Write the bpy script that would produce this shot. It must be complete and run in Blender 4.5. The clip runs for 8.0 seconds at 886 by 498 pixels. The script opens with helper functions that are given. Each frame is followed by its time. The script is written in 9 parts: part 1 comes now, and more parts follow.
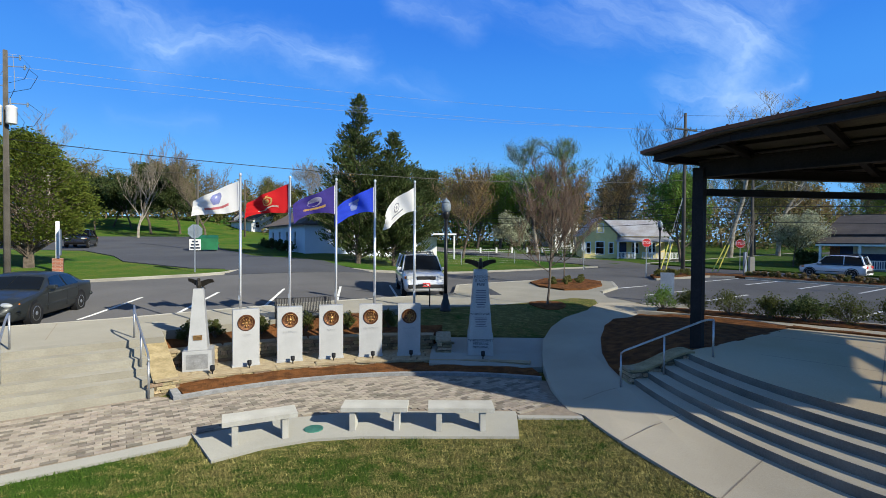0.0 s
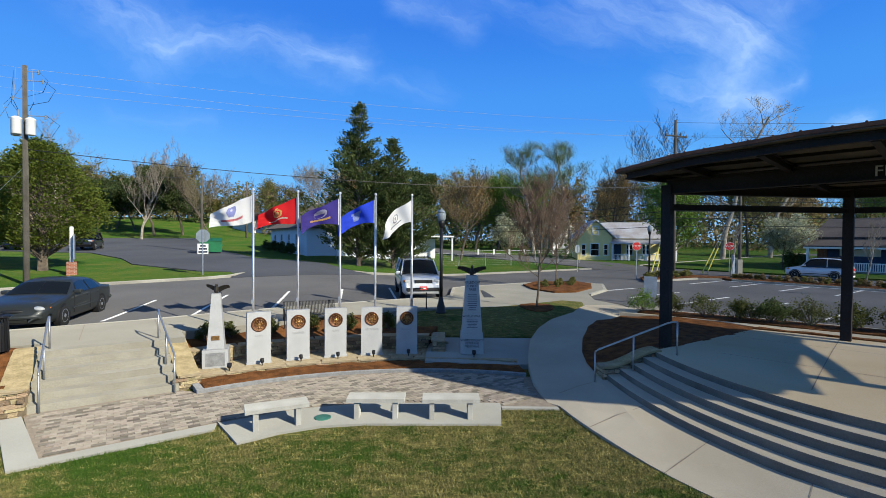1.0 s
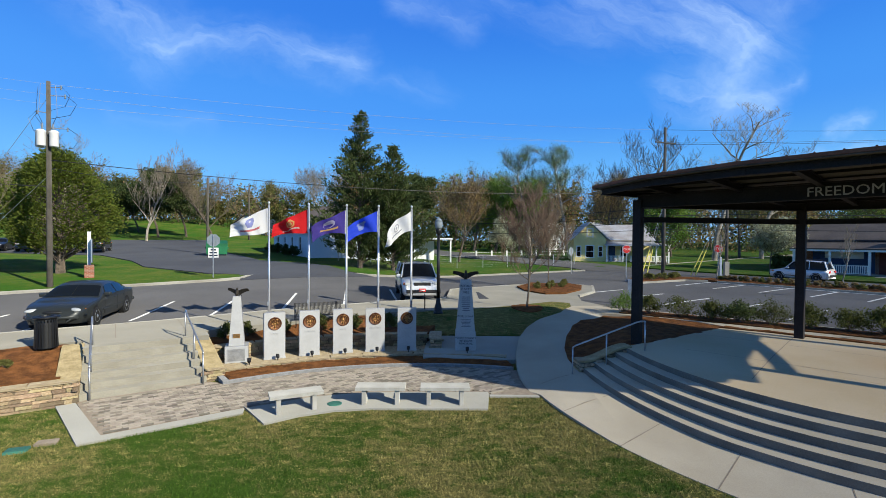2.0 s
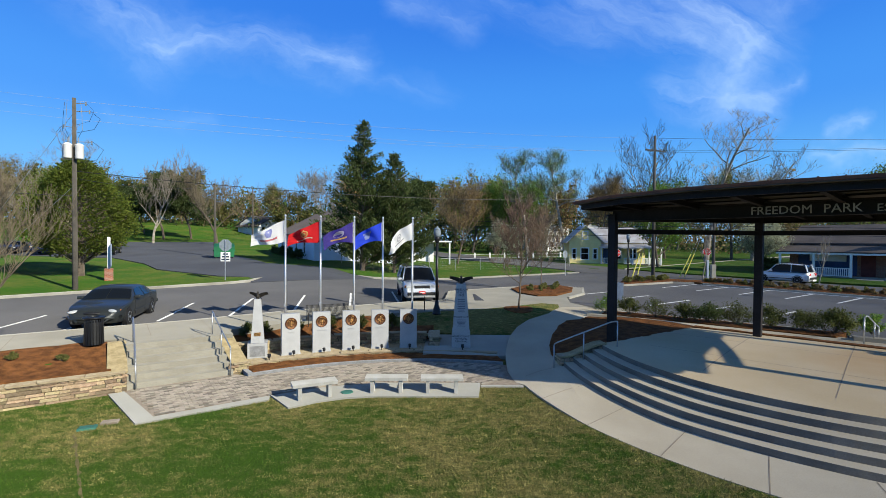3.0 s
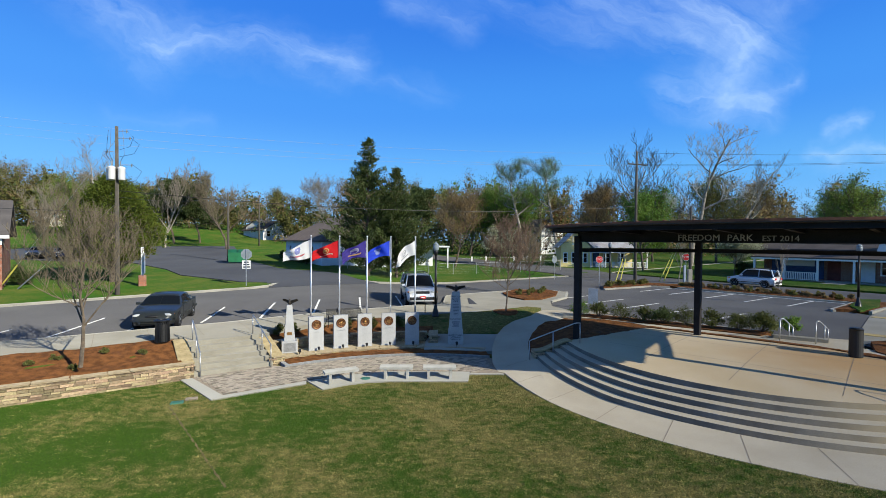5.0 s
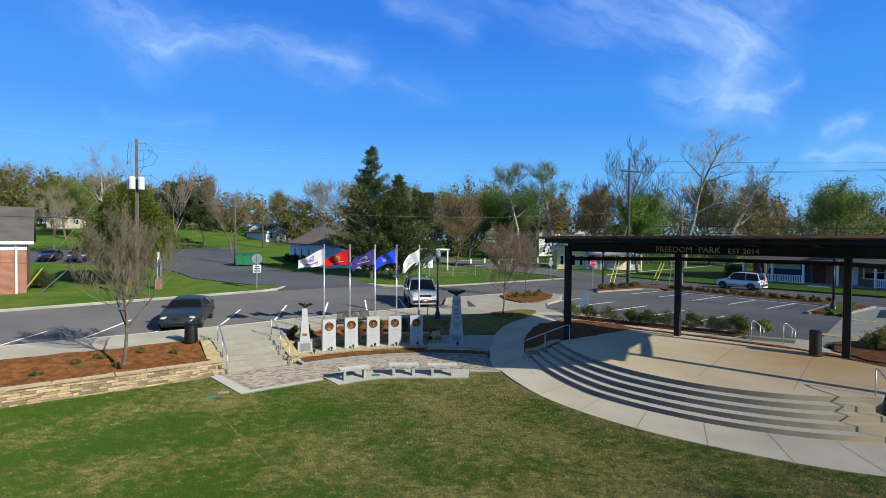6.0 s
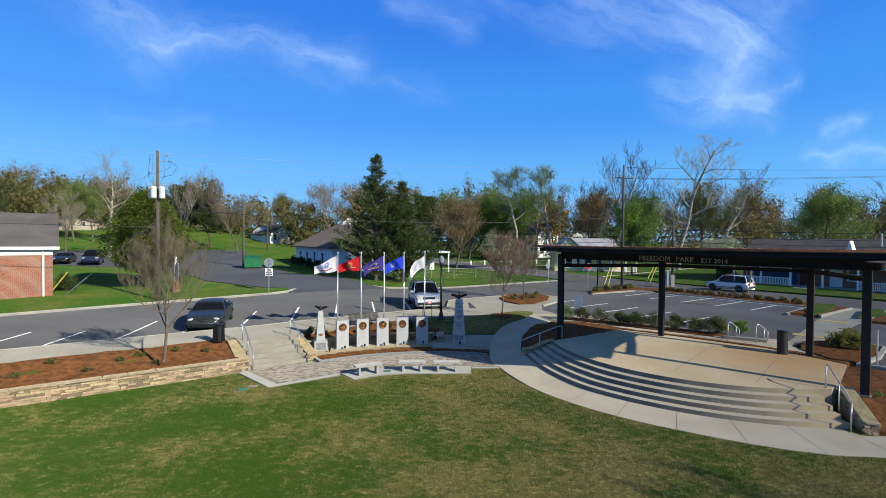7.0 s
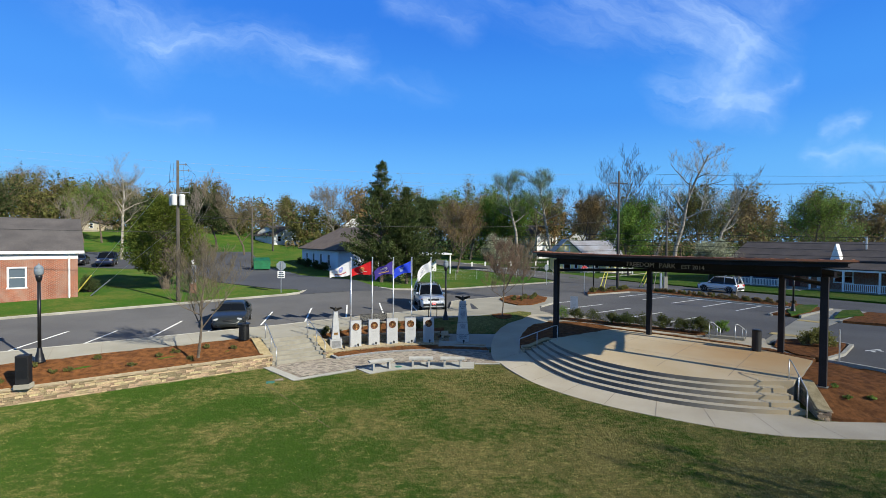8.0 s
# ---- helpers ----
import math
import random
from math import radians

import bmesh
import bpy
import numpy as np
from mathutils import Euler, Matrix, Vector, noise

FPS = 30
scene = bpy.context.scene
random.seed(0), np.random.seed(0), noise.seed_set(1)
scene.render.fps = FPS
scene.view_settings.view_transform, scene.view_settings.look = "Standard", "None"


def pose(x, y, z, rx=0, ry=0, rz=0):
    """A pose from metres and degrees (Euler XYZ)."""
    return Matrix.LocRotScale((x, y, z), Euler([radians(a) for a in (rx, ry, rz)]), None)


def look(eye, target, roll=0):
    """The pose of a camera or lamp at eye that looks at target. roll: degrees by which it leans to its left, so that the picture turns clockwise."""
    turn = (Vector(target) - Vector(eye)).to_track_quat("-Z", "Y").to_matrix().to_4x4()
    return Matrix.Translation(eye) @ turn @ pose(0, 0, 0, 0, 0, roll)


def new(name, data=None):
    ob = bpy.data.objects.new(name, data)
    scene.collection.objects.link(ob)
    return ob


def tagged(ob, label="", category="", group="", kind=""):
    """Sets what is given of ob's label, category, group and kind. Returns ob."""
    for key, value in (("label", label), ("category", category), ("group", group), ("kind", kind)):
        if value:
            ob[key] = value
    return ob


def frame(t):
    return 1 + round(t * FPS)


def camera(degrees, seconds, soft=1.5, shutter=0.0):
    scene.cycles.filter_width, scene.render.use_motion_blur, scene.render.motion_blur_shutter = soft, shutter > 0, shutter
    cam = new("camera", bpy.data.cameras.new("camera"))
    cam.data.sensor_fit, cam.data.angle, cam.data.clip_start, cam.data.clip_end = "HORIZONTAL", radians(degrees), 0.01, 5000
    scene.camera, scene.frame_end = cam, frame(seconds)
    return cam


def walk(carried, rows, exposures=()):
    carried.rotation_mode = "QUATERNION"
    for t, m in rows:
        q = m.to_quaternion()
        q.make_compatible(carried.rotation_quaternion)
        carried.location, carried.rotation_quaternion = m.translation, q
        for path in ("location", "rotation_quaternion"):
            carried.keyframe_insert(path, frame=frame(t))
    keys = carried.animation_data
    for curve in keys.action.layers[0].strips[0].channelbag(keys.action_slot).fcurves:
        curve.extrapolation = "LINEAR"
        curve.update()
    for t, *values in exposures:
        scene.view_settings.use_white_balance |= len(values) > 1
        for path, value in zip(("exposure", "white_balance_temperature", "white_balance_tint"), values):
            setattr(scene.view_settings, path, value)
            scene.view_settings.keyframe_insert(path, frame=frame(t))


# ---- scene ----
cam = camera(87.1, 8.0, 0.75)
METRES, EYE, TILT, LEAN, TURN = 14.5, 3.4, 0.0, 0.0, 0.0
ROWS = [
    (0.0, 0.0, 0.0, 0.0, 0.01, -1.05, -0.44),
    (0.5, 0.0048, -0.04, 0.009, -0.04, -1.05, -0.46),
    (1.0, 0.0098, -0.0845, 0.0184, -0.06, -1.06, -0.45),
    (1.5, 0.0135, -0.1341, 0.027, -0.1, -1.06, -0.43),
    (3.0, 0.0213, -0.3151, 0.057, -0.14, -1.01, -0.45),
    (3.5, 0.0238, -0.3778, 0.0695, -0.14, -1.01, -0.43),
    (4.0, 0.0267, -0.441, 0.0814, -0.2, -1.0, -0.42),
    (4.5, 0.0265, -0.504, 0.0925, -0.23, -1.01, -0.41),
    (6.0, 0.0136, -0.695, 0.1342, -0.4, -1.01, -0.44),
    (6.5, 0.0067, -0.7631, 0.1492, -0.44, -1.01, -0.45),
    (7.0, -0.0026, -0.8346, 0.1631, -0.45, -1.03, -0.44),
    (7.5, -0.013, -0.9071, 0.1765, -0.45, -1.06, -0.44),
    (8.0, -0.0243, -0.9777, 0.1891, -0.47, -1.07, -0.44),
]
walk(cam, [(t, pose(0, 0, EYE, TILT, LEAN, TURN) @ pose(METRES * x, METRES * y, METRES * z, 90 + pitch, roll, yaw)) for t, x, y, z, yaw, pitch, roll in ROWS], exposures=[(0.0, 0.42), (8.0, 0.42)])

# ---- world and sun ----
SUN_EL, SUN_AZ = radians(25.9), radians(-38.2)
world = bpy.data.worlds.new("sky")
scene.world = world
world.use_nodes = True
wn, wl = world.node_tree.nodes, world.node_tree.links
wn.clear()
sky = wn.new("ShaderNodeTexSky")
sky.sky_type = 'NISHITA'
sky.sun_disc = False
sky.sun_elevation = SUN_EL
sky.sun_rotation = math.pi / 2 - SUN_AZ
sky.altitude = 400
sky.air_density = 1.0
sky.dust_density = 0.3
sky.ozone_density = 4.0
wco = wn.new("ShaderNodeTexCoord")


def wmath(op, a, b=None, c=None):
    m = wn.new("ShaderNodeMath")
    m.operation = op
    for i, v in enumerate((a, b, c)):
        if v is None:
            continue
        if isinstance(v, (int, float)):
            m.inputs[i].default_value = v
        else:
            wl.new(v, m.inputs[i])
    return m.outputs[0]


# thin cirrus, laid out on the flat of the sky ahead: u to the right, v upwards
wdir = wn.new("ShaderNodeSeparateXYZ")
wl.new(wco.outputs['Generated'], wdir.inputs[0])
ahead = wmath('MAXIMUM', wdir.outputs['Y'], 0.08)
flat_u, flat_v = wmath('DIVIDE', wdir.outputs['X'], ahead), wmath('DIVIDE', wdir.outputs['Z'], ahead)


def drift(u, v, su, sv, turn, seed, detail=8, rough=0.6, warp=0.0):
    """Streaky noise over the sky; su and sv: its scale along and across the streaks."""
    c, k = math.cos(radians(turn)), math.sin(radians(turn))
    a = wmath('MULTIPLY_ADD', u, c * su, wmath('MULTIPLY', v, k * su))
    b = wmath('MULTIPLY_ADD', u, -k * sv, wmath('MULTIPLY', v, c * sv))
    cb = wn.new("ShaderNodeCombineXYZ")
    wl.new(a, cb.inputs['X'])
    wl.new(b, cb.inputs['Y'])
    cb.inputs['Z'].default_value = seed
    no = wn.new("ShaderNodeTexNoise")
    for key, val in (('Scale', 1.0), ('Detail', detail), ('Roughness', rough), ('Distortion', warp)):
        no.inputs[key].default_value = val
    wl.new(cb.outputs[0], no.inputs['Vector'])
    return no.outputs['Fac']


bent_u = wmath('ADD', flat_u, wmath('MULTIPLY', wmath('SUBTRACT', drift(flat_u, flat_v, 4.0, 5.0, 0, 3.1, 5), 0.5), 0.16))
bent_v = wmath('ADD', flat_v, wmath('MULTIPLY', wmath('SUBTRACT', drift(flat_u, flat_v, 4.0, 5.0, 0, 8.7, 5), 0.5), 0.16))


def wisp(a, b, width, strength, turn, seed):
    """One drift of cirrus from a to b, frayed along its streaks."""
    du, dv = b[0] - a[0], b[1] - a[1]
    q = du * du + dv * dv
    pu, pv = wmath('SUBTRACT', bent_u, a[0]), wmath('SUBTRACT', bent_v, a[1])
    f = wmath('MULTIPLY_ADD', pu, du / q, wmath('MULTIPLY', pv, dv / q))
    f = wmath('MINIMUM', wmath('MAXIMUM', f, 0.0), 1.0)
    eu, ev = wmath('MULTIPLY_ADD', f, -du, pu), wmath('MULTIPLY_ADD', f, -dv, pv)
    d = wmath('SQRT', wmath('MULTIPLY_ADD', eu, eu, wmath('MULTIPLY', ev, ev)))
    m = wmath('MAXIMUM', wmath('MULTIPLY_ADD', d, -1.0 / width, 1.0), 0.0)
    m = wmath('MULTIPLY', m, wmath('MULTIPLY_ADD', m, 0.6, 0.4))
    streak = wmath('MAXIMUM', wmath('MULTIPLY_ADD', drift(bent_u, bent_v, 3.2, 15.0, turn, seed, 10, 0.66, 0.4), 2.4, -0.78), 0.0)
    return wmath('MULTIPLY', wmath('MULTIPLY', m, streak), strength * 0.50)


veil = wisp((-0.80, 0.55), (-0.60, 0.42), 0.115, 0.70, -32, 1.0)
for w_ in (((-0.60, 0.415), (-0.20, 0.395), 0.070, 0.85, -6, 2.0), ((-0.18, 0.36), (0.0, 0.30), 0.045, 0.35, -30, 3.0), ((-0.10, 0.50), (0.06, 0.46), 0.05, 0.45, -18, 4.0),
           ((0.05, 0.54), (0.36, 0.44), 0.08, 0.40, -22, 5.0), ((0.32, 0.52), (0.56, 0.42), 0.10, 0.75, -25, 6.0), ((0.50, 0.54), (0.66, 0.43), 0.15, 0.95, -30, 7.0), ((0.64, 0.42), (0.60, 0.32), 0.085, 0.85, 40, 8.0),
           ((0.47, 0.325), (0.68, 0.29), 0.060, 0.85, -10, 9.0), ((0.66, 0.31), (0.76, 0.34), 0.035, 0.6, 25, 10.0), ((0.70, 0.50), (0.84, 0.55), 0.06, 0.5, 15, 11.0), ((0.83, 0.24), (0.90, 0.245), 0.030, 0.85, 2, 12.0), ((0.80, 0.195), (0.98, 0.19), 0.035, 0.65, -4, 13.0), ((-0.70, 0.27), (-0.50, 0.25), 0.035, 0.25, -8, 14.0)):
    veil = wmath('ADD', veil, wisp(*w_))
veil = wmath('MINIMUM', veil, 0.42)
# the clear sky's own blue, paler towards the horizon
wsep = wn.new("ShaderNodeSeparateXYZ")
wl.new(wco.outputs['Generated'], wsep.inputs[0])
wramp = wn.new("ShaderNodeValToRGB")
wramp.color_ramp.interpolation = 'EASE'
wramp.color_ramp.elements[0].position, wramp.color_ramp.elements[0].color = 0.0, (0.20, 0.50, 0.88, 1)
wramp.color_ramp.elements[1].position, wramp.color_ramp.elements[1].color = 1.0, (0.125, 0.155, 0.195, 1)
for pos, colr in ((0.12, (0.095, 0.40, 0.88, 1)), (0.26, (0.038, 0.275, 0.86, 1)), (0.44, (0.016, 0.185, 0.77, 1)), (0.70, (0.085, 0.145, 0.24, 1))):
    wramp.color_ramp.elements.new(pos).color = colr
wl.new(wsep.outputs['Z'], wramp.inputs['Fac'])
wscale = wn.new("ShaderNodeVectorMath")
wscale.operation = 'SCALE'
wscale.inputs['Scale'].default_value = 10.0
wl.new(wramp.outputs['Color'], wscale.inputs[0])
wtint = wn.new("ShaderNodeMix")
wtint.data_type = 'RGBA'
wtint.inputs['Factor'].default_value = 0.8
wl.new(sky.outputs['Color'], wtint.inputs['A'])
wl.new(wscale.outputs[0], wtint.inputs['B'])
wmix = wn.new("ShaderNodeMix")
wmix.data_type = 'RGBA'
wmix.inputs['B'].default_value = (6.2, 8.2, 10.4, 1)
wl.new(veil, wmix.inputs['Factor'])
wl.new(wtint.outputs['Result'], wmix.inputs['A'])
wbg = wn.new("ShaderNodeBackground")
wbg.inputs['Strength'].default_value = 0.09
wl.new(wmix.outputs['Result'], wbg.inputs['Color'])
wout = wn.new("ShaderNodeOutputWorld")
wl.new(wbg.outputs['Background'], wout.inputs['Surface'])
sun = new("sun", bpy.data.lights.new("sun", 'SUN'))
sun.data.energy = 4.55
sun.data.angle = radians(0.5)
sun.data.color = (1.0, 0.952, 0.795)
sun.matrix_world = look((60 * math.cos(SUN_AZ), 60 * math.sin(SUN_AZ), 60 * math.tan(SUN_EL)), (0, 0, 0))

# ---- materials ----
def material(name, col, rough=0.8, col2=None, scale=3.0, fine=40.0, bump=0.2, metal=0.0, spec=0.4, spread=0.25, depth=0.02, random_by=None, rnd=0.0, grain=0.55, coat=0.0, translucent=0.0, few_dark=False, hue=0.06):
    """A surface with coarse stains and fine grain. random_by: 'object' or 'island' varies pieces."""
    m = bpy.data.materials.new(name)
    m.use_nodes = True
    n, l = m.node_tree.nodes, m.node_tree.links
    b = n["Principled BSDF"]
    col2 = col2 or tuple(c * (1 - spread) for c in col)
    co = n.new("ShaderNodeTexCoord")
    n1 = n.new("ShaderNodeTexNoise")
    n1.inputs['Scale'].default_value, n1.inputs['Detail'].default_value = scale, 6
    n2 = n.new("ShaderNodeTexNoise")
    n2.inputs['Scale'].default_value, n2.inputs['Detail'].default_value = fine, 4
    l.new(co.outputs['Object'], n1.inputs['Vector'])
    l.new(co.outputs['Object'], n2.inputs['Vector'])
    ra = n.new("ShaderNodeValToRGB")
    ra.color_ramp.elements[0].position, ra.color_ramp.elements[1].position = 0.35, 0.65
    ra.color_ramp.elements[0].color, ra.color_ramp.elements[1].color = (*col2, 1), (*col, 1)
    l.new(n1.outputs['Fac'], ra.inputs['Fac'])
    mx = n.new("ShaderNodeMix")
    mx.data_type, mx.blend_type = 'RGBA', 'OVERLAY'
    mx.inputs['Factor'].default_value = grain
    l.new(ra.outputs['Color'], mx.inputs['A'])
    l.new(n2.outputs['Fac'], mx.inputs['B'])
    out = mx.outputs['Result']
    if random_by:
        if random_by == 'object':
            r = n.new("ShaderNodeObjectInfo").outputs['Random']
        else:
            r = n.new("ShaderNodeNewGeometry").outputs['Random Per Island']
        hsv = n.new("ShaderNodeHueSaturation")
        mr = n.new("ShaderNodeMapRange")
        mr.inputs['To Min'].default_value, mr.inputs['To Max'].default_value = 1 - rnd, 1 + rnd
        if few_dark:
            pw = n.new("ShaderNodeMath")
            pw.operation = 'POWER'
            l.new(r, pw.inputs[0])
            pw.inputs[1].default_value = 2.2
            mr.inputs['To Min'].default_value, mr.inputs['To Max'].default_value = 1.18, 0.45
            l.new(pw.outputs[0], mr.inputs['Value'])
        else:
            l.new(r, mr.inputs['Value'])
        l.new(mr.outputs['Result'], hsv.inputs['Value'])
        mh = n.new("ShaderNodeMapRange")
        mh.inputs['To Min'].default_value, mh.inputs['To Max'].default_value = 0.5 - rnd * hue, 0.5 + rnd * hue
        wv = n.new("ShaderNodeMath")
        wv.operation = 'MULTIPLY'
        wv.inputs[1].default_value = 7.31
        fr = n.new("ShaderNodeMath")
        fr.operation = 'FRACT'
        l.new(r, wv.inputs[0])
        l.new(wv.outputs[0], fr.inputs[0])
        l.new(fr.outputs[0], mh.inputs['Value'])
        l.new(mh.outputs['Result'], hsv.inputs['Hue'])
        l.new(out, hsv.inputs['Color'])
        out = hsv.outputs['Color']
    l.new(out, b.inputs['Base Color'])
    b.inputs['Roughness'].default_value = rough
    b.inputs['Diffuse Roughness'].default_value = 0.9 if rough > 0.75 else 0.0
    b.inputs['Metallic'].default_value = metal
    b.inputs['Specular IOR Level'].default_value = spec
    b.inputs['Coat Weight'].default_value = coat
    b.inputs['Coat Roughness'].default_value = 0.05
    if bump:
        bp = n.new("ShaderNodeBump")
        bp.inputs['Strength'].default_value, bp.inputs['Distance'].default_value = bump, depth
        l.new(n2.outputs['Fac'], bp.inputs['Height'])
        l.new(bp.outputs['Normal'], b.inputs['Normal'])
    if translucent:
        tr = n.new("ShaderNodeBsdfTranslucent")
        l.new(out, tr.inputs['Color'])
        ms = n.new("ShaderNodeMixShader")
        ms.inputs['Fac'].default_value = translucent
        l.new(b.outputs['BSDF'], ms.inputs[1])
        l.new(tr.outputs['BSDF'], ms.inputs[2])
        l.new(ms.outputs['Shader'], n["Material Output"].inputs['Surface'])
    return m


def grass_material(name, green, dry, patch, park=False, sharp=0.32):
    """Turf: green with dry straw patches, mottled at blade scale."""
    m = bpy.data.materials.new(name)
    m.use_nodes = True
    n, l = m.node_tree.nodes, m.node_tree.links
    b = n["Principled BSDF"]
    co = n.new("ShaderNodeTexCoord")
    big = n.new("ShaderNodeTexNoise")
    big.inputs['Scale'].default_value, big.inputs['Detail'].default_value, big.inputs['Roughness'].default_value = 0.33, 7, 0.62
    mid = n.new("ShaderNodeTexNoise")
    mid.inputs['Scale'].default_value, mid.inputs['Detail'].default_value = 2.6, 5
    fine = n.new("ShaderNodeTexNoise")
    fine.inputs['Scale'].default_value, fine.inputs['Detail'].default_value, fine.inputs['Roughness'].default_value = 26, 6, 0.75
    wide = n.new("ShaderNodeVectorMath")
    wide.operation = 'MULTIPLY'
    wide.inputs[1].default_value = (1.1, 1.7, 1.0)
    l.new(co.outputs['Object'], wide.inputs[0])
    l.new(wide.outputs[0], mid.inputs['Vector'])
    for t in (big, fine):
        l.new(co.outputs['Object'], t.inputs['Vector'])
    add = n.new("ShaderNodeMath")
    add.operation = 'MULTIPLY_ADD'
    l.new(mid.outputs['Fac'], add.inputs[0])
    add.inputs[1].default_value = 0.6
    l.new(big.outputs['Fac'], add.inputs[2])
    add2 = n.new("ShaderNodeMath")
    add2.operation = 'MULTIPLY_ADD'
    l.new(fine.outputs['Fac'], add2.inputs[0])
    add2.inputs[1].default_value = 0.8
    l.new(add.outputs[0], add2.inputs[2])
    tone = add2.outputs[0]
    if park:
        # watered and green beside the wall and the paving, dry and straw-brown towards the round walk
        sx = n.new("ShaderNodeSeparateXYZ")
        l.new(co.outputs['Object'], sx.inputs[0])
        for axis_, a0, a1, b0, b1 in (('X', -6.0, 3.0, -0.075, 0.065), ('Y', 2.5, 8.0, -0.005, 0.06)):
            mr = n.new("ShaderNodeMapRange")
            mr.interpolation_type = 'SMOOTHSTEP'
            for k, val in (('From Min', a0), ('From Max', a1), ('To Min', b0), ('To Max', b1)):
                mr.inputs[k].default_value = val
            l.new(sx.outputs[axis_], mr.inputs['Value'])
            ad = n.new("ShaderNodeMath")
            l.new(tone, ad.inputs[0])
            l.new(mr.outputs['Result'], ad.inputs[1])
            tone = ad.outputs[0]
    sp = n.new("ShaderNodeMapRange")
    sp.interpolation_type = 'SMOOTHSTEP'
    sp.inputs['From Min'].default_value, sp.inputs['From Max'].default_value = patch - sharp, patch + sharp
    l.new(tone, sp.inputs['Value'])
    ra = n.new("ShaderNodeValToRGB")
    ra.color_ramp.elements[0].position, ra.color_ramp.elements[1].position = 0.0, 1.0
    ra.color_ramp.elements[0].color, ra.color_ramp.elements[1].color = (*green, 1), (*dry, 1)
    l.new(sp.outputs['Result'], ra.inputs['Fac'])
    turf = ra.outputs['Color']
    if park:
        # loose straw lying in drifts
        lay = n.new("ShaderNodeMapping")
        lay.inputs['Rotation'].default_value = (0, 0, radians(-14))
        lay.inputs['Scale'].default_value = (4.2, 13.0, 1.0)
        l.new(co.outputs['Object'], lay.inputs['Vector'])
        straw = n.new("ShaderNodeTexNoise")
        straw.inputs['Scale'].default_value, straw.inputs['Detail'].default_value, straw.inputs['Roughness'].default_value, straw.inputs['Distortion'].default_value = 1.0, 6, 0.7, 0.9
        l.new(lay.outputs[0], straw.inputs['Vector'])
        thick = n.new("ShaderNodeMath")
        thick.operation = 'MULTIPLY_ADD'
        l.new(sp.outputs['Result'], thick.inputs[0])
        thick.inputs[1].default_value = 0.10
        l.new(straw.outputs['Fac'], thick.inputs[2])
        cut = n.new("ShaderNodeMapRange")
        cut.interpolation_type = 'SMOOTHSTEP'
        for k, val in (('From Min', 0.60), ('From Max', 0.70), ('To Min', 0.0), ('To Max', 0.75)):
            cut.inputs[k].default_value = val
        l.new(thick.outputs[0], cut.inputs['Value'])
        sm = n.new("ShaderNodeMix")
        sm.data_type = 'RGBA'
        l.new(cut.outputs['Result'], sm.inputs['Factor'])
        l.new(turf, sm.inputs['A'])
        sm.inputs['B'].default_value = (*[min(1.0, c * 2.0) for c in dry], 1)
        turf = sm.outputs['Result']
    mx = n.new("ShaderNodeMix")
    mx.data_type, mx.blend_type = 'RGBA', 'OVERLAY'
    mx.inputs['Factor'].default_value = 0.8
    l.new(turf, mx.inputs['A'])
    l.new(fine.outputs['Fac'], mx.inputs['B'])
    l.new(mx.outputs['Result'], b.inputs['Base Color'])
    b.inputs['Roughness'].default_value = 0.95
    b.inputs['Diffuse Roughness'].default_value = 0.9
    b.inputs['Specular IOR Level'].default_value = 0.1
    bp = n.new("ShaderNodeBump")
    bp.inputs['Strength'].default_value, bp.inputs['Distance'].default_value = 0.7, 0.05
    l.new(fine.outputs['Fac'], bp.inputs['Height'])
    l.new(bp.outputs['Normal'], b.inputs['Normal'])
    return m


def glass_material(name, col=(0.004, 0.005, 0.007), rough=0.04):
    m = bpy.data.materials.new(name)
    m.use_nodes = True
    b = m.node_tree.nodes["Principled BSDF"]
    b.inputs['Base Color'].default_value = (*col, 1)
    b.inputs['Roughness'].default_value = rough
    b.inputs['Specular IOR Level'].default_value = 0.45
    return m


